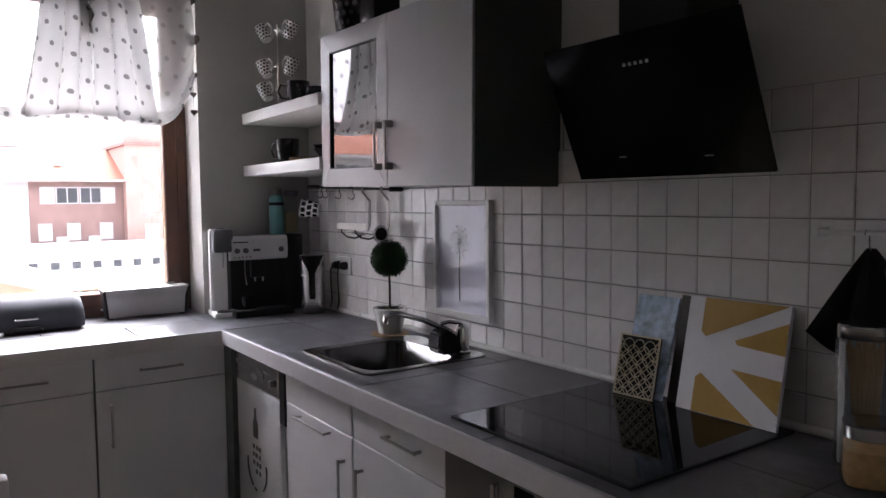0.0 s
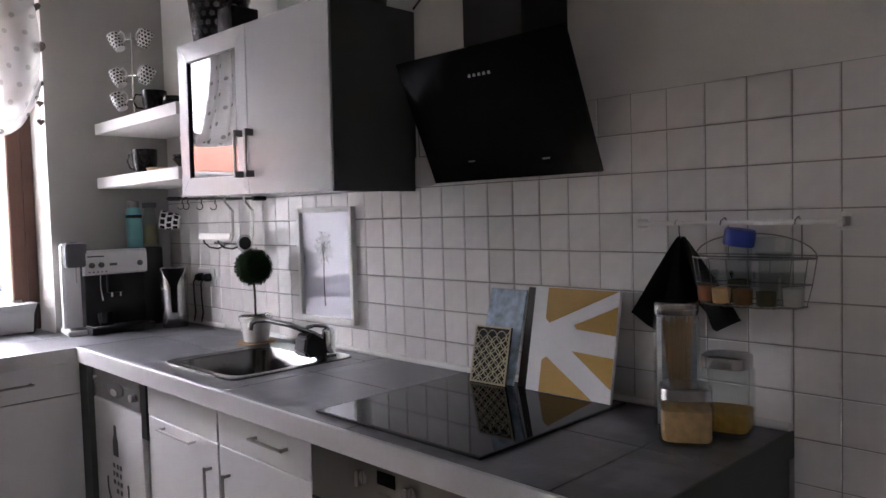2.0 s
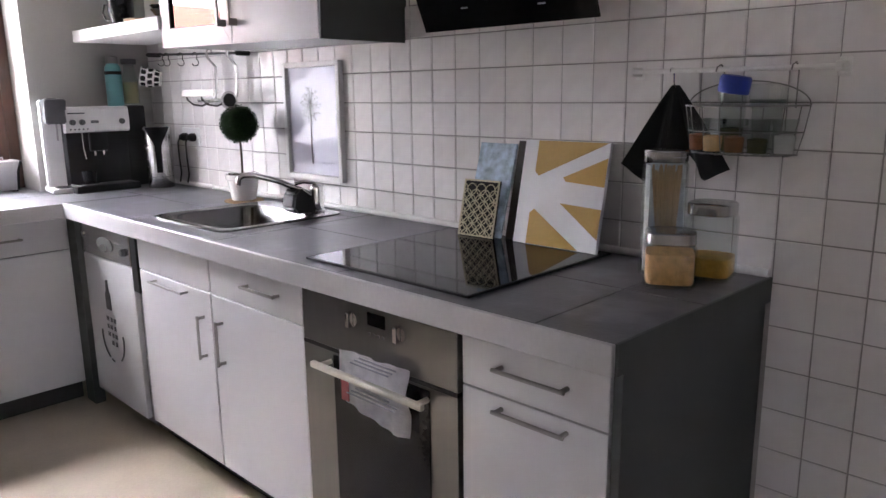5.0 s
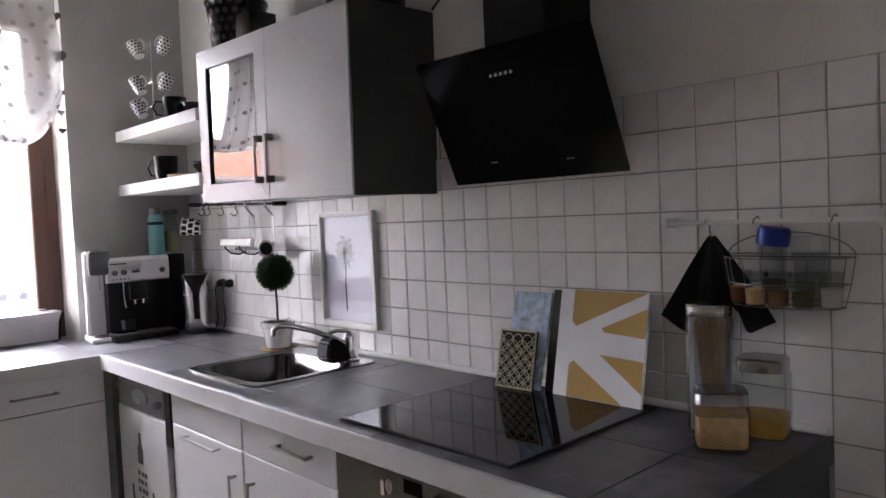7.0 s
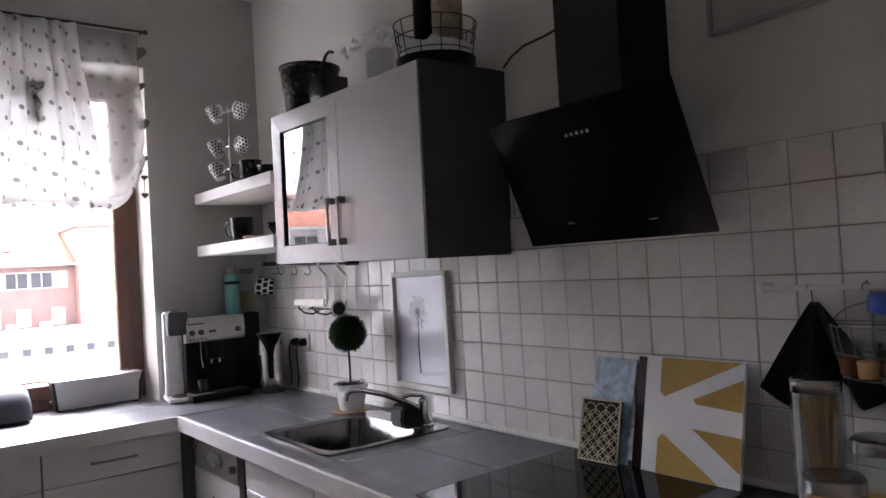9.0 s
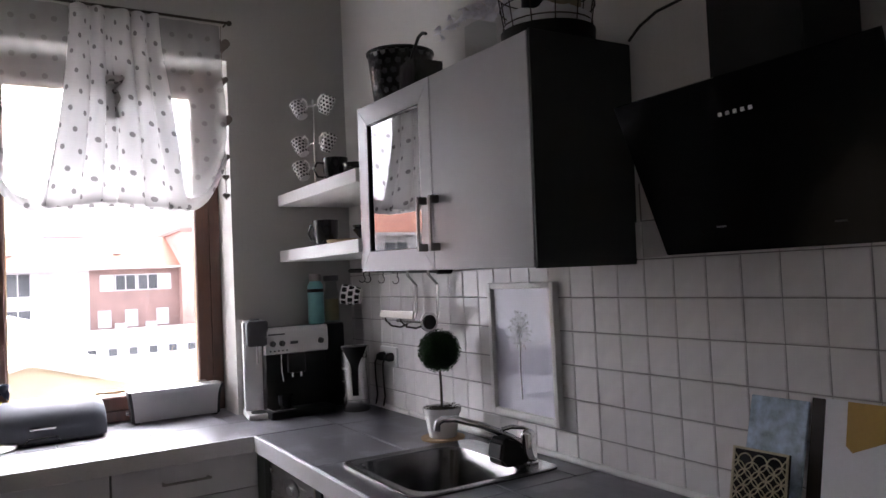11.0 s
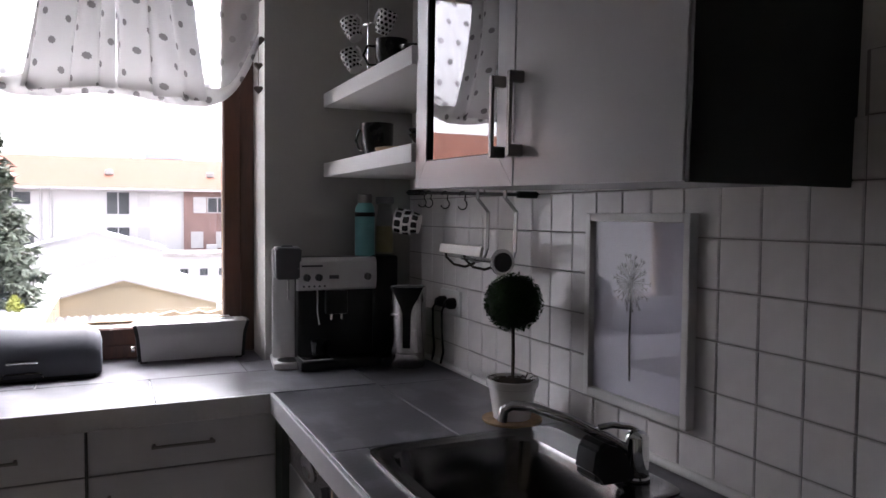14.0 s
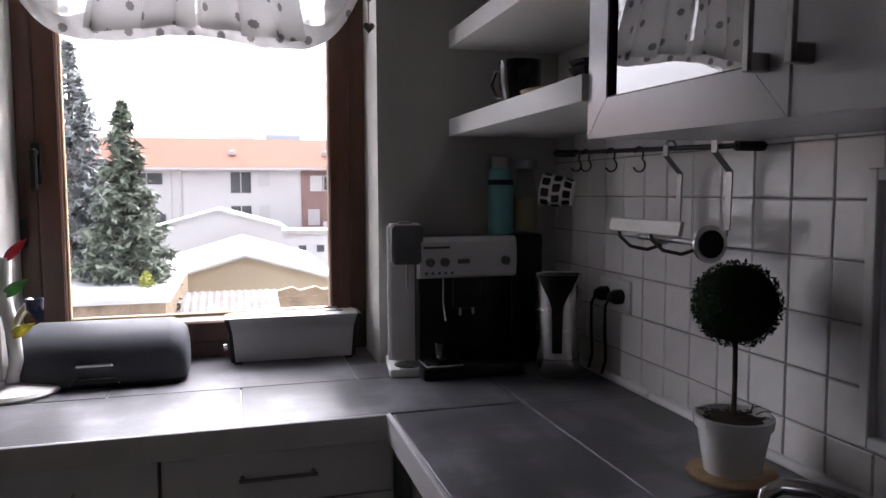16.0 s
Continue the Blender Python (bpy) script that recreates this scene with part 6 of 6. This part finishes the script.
part("top_rail", box(0.17, 0.575, 1.912, 1.953, 0.90, 1.005, 0.006, 2), M_WHITE, chair)
for k in range(4):
    part("back_slat", box(0.245 + k * 0.073, 0.275 + k * 0.073, 1.925, 1.940, 0.466, 0.899, 0.002), M_WHITE, chair)


# ---- outside: ground, houses, trees ----
ZG = -7.2
M_GROUND = surface("pale_concrete_yard", (0.36, 0.35, 0.33), 0.9, vary=0.2, big=0.3, fine=6, bump=0.1)
M_ROOF = surface("red_clay_roof", (0.21, 0.09, 0.062), 0.85, vary=0.15, big=0.5, fine=8, bump=0.1, spec=0.08)
M_RENDER = surface("white_render", (0.46, 0.455, 0.45), 0.9, vary=0.05, big=0.4, fine=12, bump=0.05, spec=0.08)
# brick, spruce and far block colours are washed out: haze put into them
M_BRICK = surface("red_brown_brick", (0.22, 0.145, 0.13), 0.9, vary=0.2, big=1.5, fine=20, bump=0.1, spec=0.08)
M_TOWERB = surface("salmon_brick", (0.34, 0.22, 0.19), 0.9, vary=0.15, big=1.5, fine=20, bump=0.1, spec=0.08)
M_YELLOW = surface("pale_yellow_render", (0.36, 0.315, 0.235), 0.9, vary=0.1, big=0.6, fine=12, bump=0.05, spec=0.08)
M_SHEET = surface("white_sheet_roof", (0.46, 0.46, 0.47), 0.7, vary=0.05, big=0.5, fine=10, bump=0.03, spec=0.08)
M_CORR = surface("weathered_corrugated", (0.34, 0.32, 0.30), 0.8, vary=0.3, big=1.2, fine=14, bump=0.1, spec=0.08)
M_OLDBRICK = surface("old_tan_brick", (0.27, 0.21, 0.145), 0.95, vary=0.4, big=2.5, fine=18, bump=0.3, spec=0.08)
M_WINDK = surface("dark_window_glass", (0.06, 0.065, 0.07), 0.1, vary=0.3, big=0.6, bump=0)
M_BLIND = surface("pale_blind", (0.40, 0.39, 0.385), 0.7, vary=0.08, bump=0)
M_SPRUCE = surface("spruce_needles", (0.165, 0.19, 0.145), 0.8, vary=0.45, big=0.9, fine=9, bump=0)
M_BLUESPR = surface("blue_spruce_needles", (0.27, 0.285, 0.28), 0.8, vary=0.4, big=0.9, fine=9, bump=0)
M_BUSH = surface("yellow_green_leaves", (0.25, 0.26, 0.05), 0.8, vary=0.35, big=2, fine=9, bump=0)
M_BARK = surface("tree_bark", (0.10, 0.075, 0.055), 0.95, vary=0.3, big=4, fine=20, bump=0.3)
M_FAR = surface("hazy_far_block", (0.40, 0.345, 0.335), 0.9, vary=0.04, big=0.1, bump=0)
M_FARB = surface("hazy_blue_block", (0.30, 0.325, 0.355), 0.9, vary=0.04, big=0.1, bump=0)

structure("ground", box(-1500, 1500, 5.2, 3000, ZG - 0.5, ZG), M_GROUND, "pale yard and street far below", "ground")


def facade_window(parent, x0, x1, z0, z1, y, dark=True, cross=0):
    w = part("window", box(x0, x1, y - 0.04, y + 0.02, z0, z1), M_WINDK if dark else M_BLIND, parent, "dark window" if dark else "window with pale blind", 0)
    part("frame", ring(x0 - 0.06, x1 + 0.06, z0 - 0.06, z1 + 0.06, 0.08, y - 0.07, y - 0.041, 0), M_BLIND, w, smooth=0)
    for k in range(cross):
        xx = x0 + (x1 - x0) * (k + 1) / (cross + 1)
        part("mullion", box(xx - 0.04, xx + 0.04, y - 0.068, y - 0.041, z0, z1), M_BLIND, w, smooth=0)


# long house with a red roof: white wing, brick wing
HYF = 65.0
house = thing("apartment_house", (0, HYF, ZG), "long white apartment house with a low red tiled roof", "house")
part("wall", box(-24, 6.6, HYF, HYF + 11, ZG, 3.35), M_RENDER, house, "white rendered wall", 0)
part("brick_wall", box(6.6, 13.4, HYF - 0.15, HYF + 11, ZG, 3.35), M_BRICK, house, "red-brown brick wall", 0)
part("roof", extruded([(HYF - 0.9, 3.30), (HYF - 0.9, 3.42), (HYF + 5.5, 6.2), (HYF + 12, 3.42), (HYF + 12, 3.30)], -24.6, 13.6, "x"), M_ROOF, house, "red clay tile roof", 0)
part("gutter", box(-24.6, 13.6, HYF - 1.0, HYF - 0.9, 3.24, 3.40), M_BLIND, house, "pale gutter", 0)
for x in (-9.5, 1.05, 8.9):
    d = part("roof_dormer", spun(bmesh.new(), [(0.34, 0), (0.34, 0.2), (0.26, 0.4), (0.001, 0.46)], (x, HYF + 1.8, 4.55), 16), M_CORR, house, "round roof ventilator")
for x0, x1, c in ((-10.2, -7.2, 2), (-6.8, -4.4, 1)):
    facade_window(house, x0, x1, 2.05, 3.0, HYF, True, c)
part("downpipe", rod(bmesh.new(), (-3.05, HYF - 0.1, ZG), (-3.05, HYF - 0.1, 3.3), 0.09, seg=8), M_BLIND, house, "downpipe")
part("downpipe", rod(bmesh.new(), (-3.75, HYF - 0.1, ZG), (-3.75, HYF - 0.1, 3.3), 0.06, seg=8), M_BLIND, house, "downpipe")
for x0 in (-9.5, -6.6, -5.1):
    facade_window(house, x0, x0 + 0.9, -1.05, -0.3, HYF)
for z0, z1 in ((1.35, 3.1), (-1.45, 0.3)):
    facade_window(house, 0.85, 2.5, z0, z1, HYF, True, 1)
    facade_window(house, 3.15, 3.95, z0 + 0.6, z1 - 0.05, HYF, False)
for x0, n in ((7.4, 0), (8.5, 1), (10.2, 1), (11.8, 0)):
    facade_window(house, x0, x0 + (0.9 if not n else 1.5), 1.55, 2.75, HYF - 0.15, n == 1, n)
for x0 in (7.2, 9.2, 11.6):
    facade_window(house, x0, x0 + 0.85, -1.35, -0.1, HYF - 0.15, False)
for x0 in (8.35, 10.65):
    part("air_conditioner", box(x0, x0 + 0.85, HYF - 0.55, HYF - 0.16, -1.75, -1.1, 0.03), M_RENDER, house, "white air conditioner box")
part("string_course", box(6.55, 13.45, HYF - 0.6, HYF - 0.16, -2.1, -1.85), M_CORR, house, "grey ledge", 0)

wing = thing("apartment_house", (-22, 40, ZG), "white apartment wing with a red clay tile roof", "house")
part("wall", box(-36, -12, 40.5, 48, ZG, 4.2), M_RENDER, wing, "white rendered wall", 0)
part("roof", extruded([(39.9, 4.16), (39.9, 4.30), (44.3, 6.75), (48.6, 4.30), (48.6, 4.16)], -36.5, -11.5, "x"), M_ROOF, wing, "red clay tile roof", 0)
part("gutter", box(-36.5, -11.5, 39.8, 39.9, 4.10, 4.26), M_BLIND, wing, "pale gutter", 0)
for k in range(7):
    facade_window(wing, -34.5 + k * 3.2, -32.9 + k * 3.2, 2.3, 3.7, 40.5, True, 1)

tower = thing("brick_tower", (16, 66, ZG), "taller salmon brick block with a flat roof", "house")
part("wall", box(13.4, 22, HYF - 1.3, HYF + 12, ZG, 7.0), M_TOWERB, tower, "salmon brick wall", 0)
part("cornice", box(13.25, 22.15, HYF - 1.5, HYF + 12.2, 6.2, 6.45), M_BRICK, tower, "brick cornice", 0)
for z0 in (-1.8, 0.9, 3.6):
    for x0 in (14.8, 16.4, 18.0):
        facade_window(tower, x0, x0 + 1.0, z0, z0 + 1.5, HYF - 1.3, False)

annex = thing("long_annex", (6, 58, ZG), "long low white annex with a row of square windows", "house")
part("wall", box(2.2, 15.5, 58, 63, ZG, -1.75), M_RENDER, annex, "white wall", 0)
part("roof", box(1.9, 15.8, 57.7, 63.2, -1.75, -1.45), M_CORR, annex, "grey flat roof", 0)
for k in range(8):
    facade_window(annex, 4.35 + k * 1.36, 4.95 + k * 1.36, -3.15, -2.6, 58)
part("lower_roof", extruded([(54.0, -6.0), (54.0, -5.8), (57.95, -5.2), (57.95, -5.4)], 4.5, 17, "x"), M_SHEET, annex, "white lean-to roof", 0)


def gabled(name, label, x0, x1, y0, y1, z_eave, z_ridge, wall_m, roof_m, windows=()):
    e = thing(name, ((x0 + x1) / 2, y0, ZG), label, "house")
    xm = (x0 + x1) / 2
    part("wall", extruded([(x0, ZG), (x1, ZG), (x1, z_eave), (xm, z_ridge), (x0, z_eave)], y0, y1, "y"), wall_m, e, smooth=0)
    for a, b in (((x0 - 0.35, z_eave - 0.10), (xm, z_ridge)), ((x1 + 0.35, z_eave - 0.10), (xm, z_ridge))):
        part("roof", extruded([(a[0], a[1] + 0.02), (b[0], b[1] + 0.02), (b[0], b[1] + 0.12), (a[0], a[1] + 0.12)], y0 - 0.3, y1 + 0.3, "y"), roof_m, e, "pale sheet roof", 0)
    for w in windows:
        facade_window(e, *w, y0)
    return e


gabled("workshop", "low workshop with pale yellow gable and white sheet roof", -1.95, 4.95, 32, 46, -2.15, -1.15, M_YELLOW, M_SHEET)
gabled("workshop", "white workshop with a broad gable and white sheet roof", -3.6, 3.9, 48, 56, -0.75, 0.30, M_RENDER, M_SHEET)
low = thing("flat_roof_shed", (-3.4, 22, ZG), "low shed of old tan brick with a white flat roof", "shed")
part("wall", box(-8.5, -0.62, 22, 31, ZG, -1.40), M_OLDBRICK, low, "old tan brick wall", 0)
part("roof", box(-8.6, -0.50, 21.8, 31, -1.40, -1.28), M_SHEET, low, "white flat roof", 0)
part("patch", box(-2.05, -0.95, 21.96, 21.995, -2.35, -1.75), surface("orange_board", (0.50, 0.28, 0.13), 0.8, vary=0.15), low, "orange board", 0)
cor = thing("corrugated_lean_to", (1.0, 24, ZG), "weathered corrugated lean-to roof against a rubble wall", "shed")
pts = [(-0.45 + 0.11 * k, 0.05 * (k % 2)) for k in range(27)]
bm = bmesh.new()
lo = [bm.verts.new((x, 23.0, -2.38 + z)) for x, z in pts]
hi = [bm.verts.new((x, 26.0, -1.72 + z)) for x, z in pts]
for k in range(26):
    bm.faces.new((lo[k], lo[k + 1], hi[k + 1], hi[k]))
bmesh.ops.solidify(bm, geom=bm.faces[:], thickness=0.02)
part("roof", bm, M_CORR, cor, "corrugated grey roof", 0)
part("wall", box(-0.45, 2.4, 23.2, 26, ZG, -2.42), M_OLDBRICK, cor, "", 0)
rub = thing("rubble_wall", (3.6, 26, ZG), "rough old brick and rubble yard wall", "wall")
part("wall", box(2.4, 6.2, 26.0, 26.4, ZG, -1.78), M_OLDBRICK, rub, "", 0)
part("rough_top", extruded([(2.4 + k * 0.25, -1.79 + 0.06 * ((k * 7) % 3)) for k in range(16)] + [(6.15, -1.95), (2.4, -1.95)], 26.02, 26.38, "y"), M_OLDBRICK, rub, "", 0)
yard = thing("yard_roof", (2.0, 19, ZG), "grey low roof below the window", "shed")
part("roof", box(-0.8, 7.0, 17.5, 22.8, -2.95, -2.75), M_CORR, yard, "grey felt roof", 0)
part("wall", box(-0.6, 6.8, 17.7, 22.6, ZG, -2.95), M_OLDBRICK, yard, "", 0)
far = thing("tower_block", (3, 300, ZG), "hazy pink block far behind the roofs", "building")
part("wall", box(-4.5, 10.0, 330, 345, ZG, 25.5), M_FAR, far, "", 0)
far = thing("tower_block", (22, 300, ZG), "hazy blue-grey block far behind the roofs", "building")
part("wall", box(15.0, 29.5, 330, 345, ZG, 26.5), M_FARB, far, "", 0)
part("upper_band", box(14.5, 30, 329.5, 345.5, 23.2, 24.2), M_WINDK, far, "dark band", 0)


def conifer(label, x, y, top, spread, material, seed):
    """A spruce: tapered trunk, whorls of drooping boughs, each a row of small needle tufts."""
    rng = random.Random(seed)
    e = thing("spruce_tree", (x, y, ZG), label, "tree")
    h = top - ZG
    part("trunk", rod(bmesh.new(), (x, y, ZG), (x, y, top - 0.3), 0.20, 0.02, 10), M_BARK, e)
    bm = bmesh.new()
    verts, faces = [], []
    z = 0.10
    while z < 0.995:
        r = spread * (1 - z) ** 0.85 * rng.uniform(0.80, 1.1) + 0.05
        n = max(5, int(14 * (1 - z) + 5))
        for k in range(n):
            a = rng.uniform(0, 6.2832)
            l = r * rng.uniform(0.72, 1.12)
            for s in range(max(3, int(l / 0.13))):
                q = (s + 1) / max(3, int(l / 0.13))
                cz = ZG + h * z - 0.20 * l * q * q + 0.10 * l * q ** 4
                c = Vector((x + l * q * math.cos(a), y + l * q * math.sin(a), cz))
                for _ in range(5):
                    d = Vector((rng.uniform(-1, 1), rng.uniform(-1, 1), rng.uniform(-0.8, 0.5))).normalized() * rng.uniform(0.18, 0.34)
                    w = d.cross(Vector((rng.uniform(-1, 1), rng.uniform(-1, 1), 1))).normalized() * rng.uniform(0.05, 0.10)
                    i = len(verts)
                    verts += [c - w, c + w, c + d]
                    faces.append((i, i + 1, i + 2))
        z += 0.016 * (1.25 - 0.5 * z)
    bm.free()
    me = bpy.data.meshes.new("crown")
    me.from_pydata(verts, [], faces)
    me.materials.append(material)
    ob = new("crown", me)
    ob.parent = e
    ob.matrix_parent_inverse = e.matrix_basis.inverted()
    return e


conifer("tall blue spruce with drooping grey-green boughs", -3.85, 28.0, 6.2, 3.0, M_BLUESPR, 3)
conifer("tall dark green spruce with ragged outline", -2.05, 26.0, 4.15, 2.7, M_SPRUCE, 5)
conifer("tall blue spruce behind another", -6.3, 31.0, 5.0, 3.0, M_BLUESPR, 8)
bush = thing("shrub", (-1.35, 24.3, -2.5), "small yellow-green shrub in front of the spruces", "shrub")
rng = random.Random(21)
verts, faces = [], []
for k in range(900):
    a, z = rng.uniform(0, 6.28), rng.random()
    r = 0.62 * math.sqrt(rng.random()) * (1 - z) ** 0.7 * (1 + 0.25 * math.sin(3 * a))
    c = Vector((-1.32 + r * math.cos(a), 24.3 + r * math.sin(a), -2.4 + 1.55 * z))
    d = Vector((rng.uniform(-1, 1), rng.uniform(-1, 1), rng.uniform(-0.3, 1))).normalized() * 0.10
    w = d.cross(Vector((rng.uniform(-1, 1), rng.uniform(-1, 1), 0.5))).normalized() * 0.035
    i = len(verts)
    verts += [c - w, c + w, c + d]
    faces.append((i, i + 1, i + 2))
me = bpy.data.meshes.new("crown")
me.from_pydata(verts, [], faces)
me.materials.append(M_BUSH)
ob = new("crown", me)
ob.parent = bush
ob.matrix_parent_inverse = bush.matrix_basis.inverted()
part("trunk", rod(bmesh.new(), (-1.32, 24.3, ZG), (-1.32, 24.3, -1.6), 0.05, 0.02, 8), M_BARK, bush)

# ---- wall tiles ----
PY_, PZ_, TY0, TZ0 = 0.1009, 0.1035, 3.172, 1.399
TTOP = TZ0 + 3 * PZ_
bm = box(2.1655, 2.1698, -1.2, 2.27, 0.0, TTOP)
quadbox(bm, 2.1655, 2.1698, 2.27, YN - 0.001, 0.0, 1.58)
structure("grout", bm, M_GROUT, "grey joints behind the wall tiles", "grout")
grout = scene.objects["grout"]


def tile_mesh(dy, dz):
    bm = bmesh.new()
    a, b, c = 0.0042, 0.0030, 0.0
    g = 0.0013
    rings = []
    for inset, x in ((g, -c), (g + 0.0002, -b * 0.75), (g + 0.0024, -a)):
        rings.append([bm.verts.new((x, s * (dy / 2 - inset), t * (dz / 2 - inset))) for s, t in ((-1, -1), (1, -1), (1, 1), (-1, 1))])
    for lo, hi in zip(rings, rings[1:]):
        for i in range(4):
            bm.faces.new((lo[i], lo[(i + 1) % 4], hi[(i + 1) % 4], hi[i]))
    bm.faces.new(rings[-1])
    return mesh_of("tile", bm, M_TILE, 0)


TILE = tile_mesh(PY_, PZ_)
rng = random.Random(2)
rest = bmesh.new()
ys = [TY0 + PY_ * (k + 0.5) for k in range(-43, 11)]
rows_z = [TZ0 + PZ_ * (k + 0.5) for k in range(-14, 3)]
for y in ys:
    for z in rows_z:
        y1 = min(y + PY_ / 2, YN - 0.002)
        if y1 - (y - PY_ / 2) < 0.02 or z - PZ_ / 2 < 0:
            continue
        if z + PZ_ / 2 < CT and y > 1.06:
            continue
        if z > 1.56 and y > 2.28:
            continue
        near = 0.94 < y < 3.85 and z > 0.88
        whole = y + PY_ / 2 < YN - 0.002
        if near and whole:
            ob = new("tile", TILE)
            ob.parent = grout
            ob.matrix_basis = Matrix.Translation((2.1656, y, z)) @ Euler((0, radians(rng.uniform(-0.35, 0.35)), radians(rng.uniform(-0.35, 0.35)))).to_matrix().to_4x4()
        else:
            quadbox(rest, 2.1618, 2.1655, y - PY_ / 2 + 0.0018, y1 - 0.0018, z - PZ_ / 2 + 0.0018, z + PZ_ / 2 - 0.0018)
far_tiles = new("tile_field", mesh_of("tile_field", rest, M_TILE, 0))
far_tiles.parent = grout
tagged(far_tiles, kind="stuff")
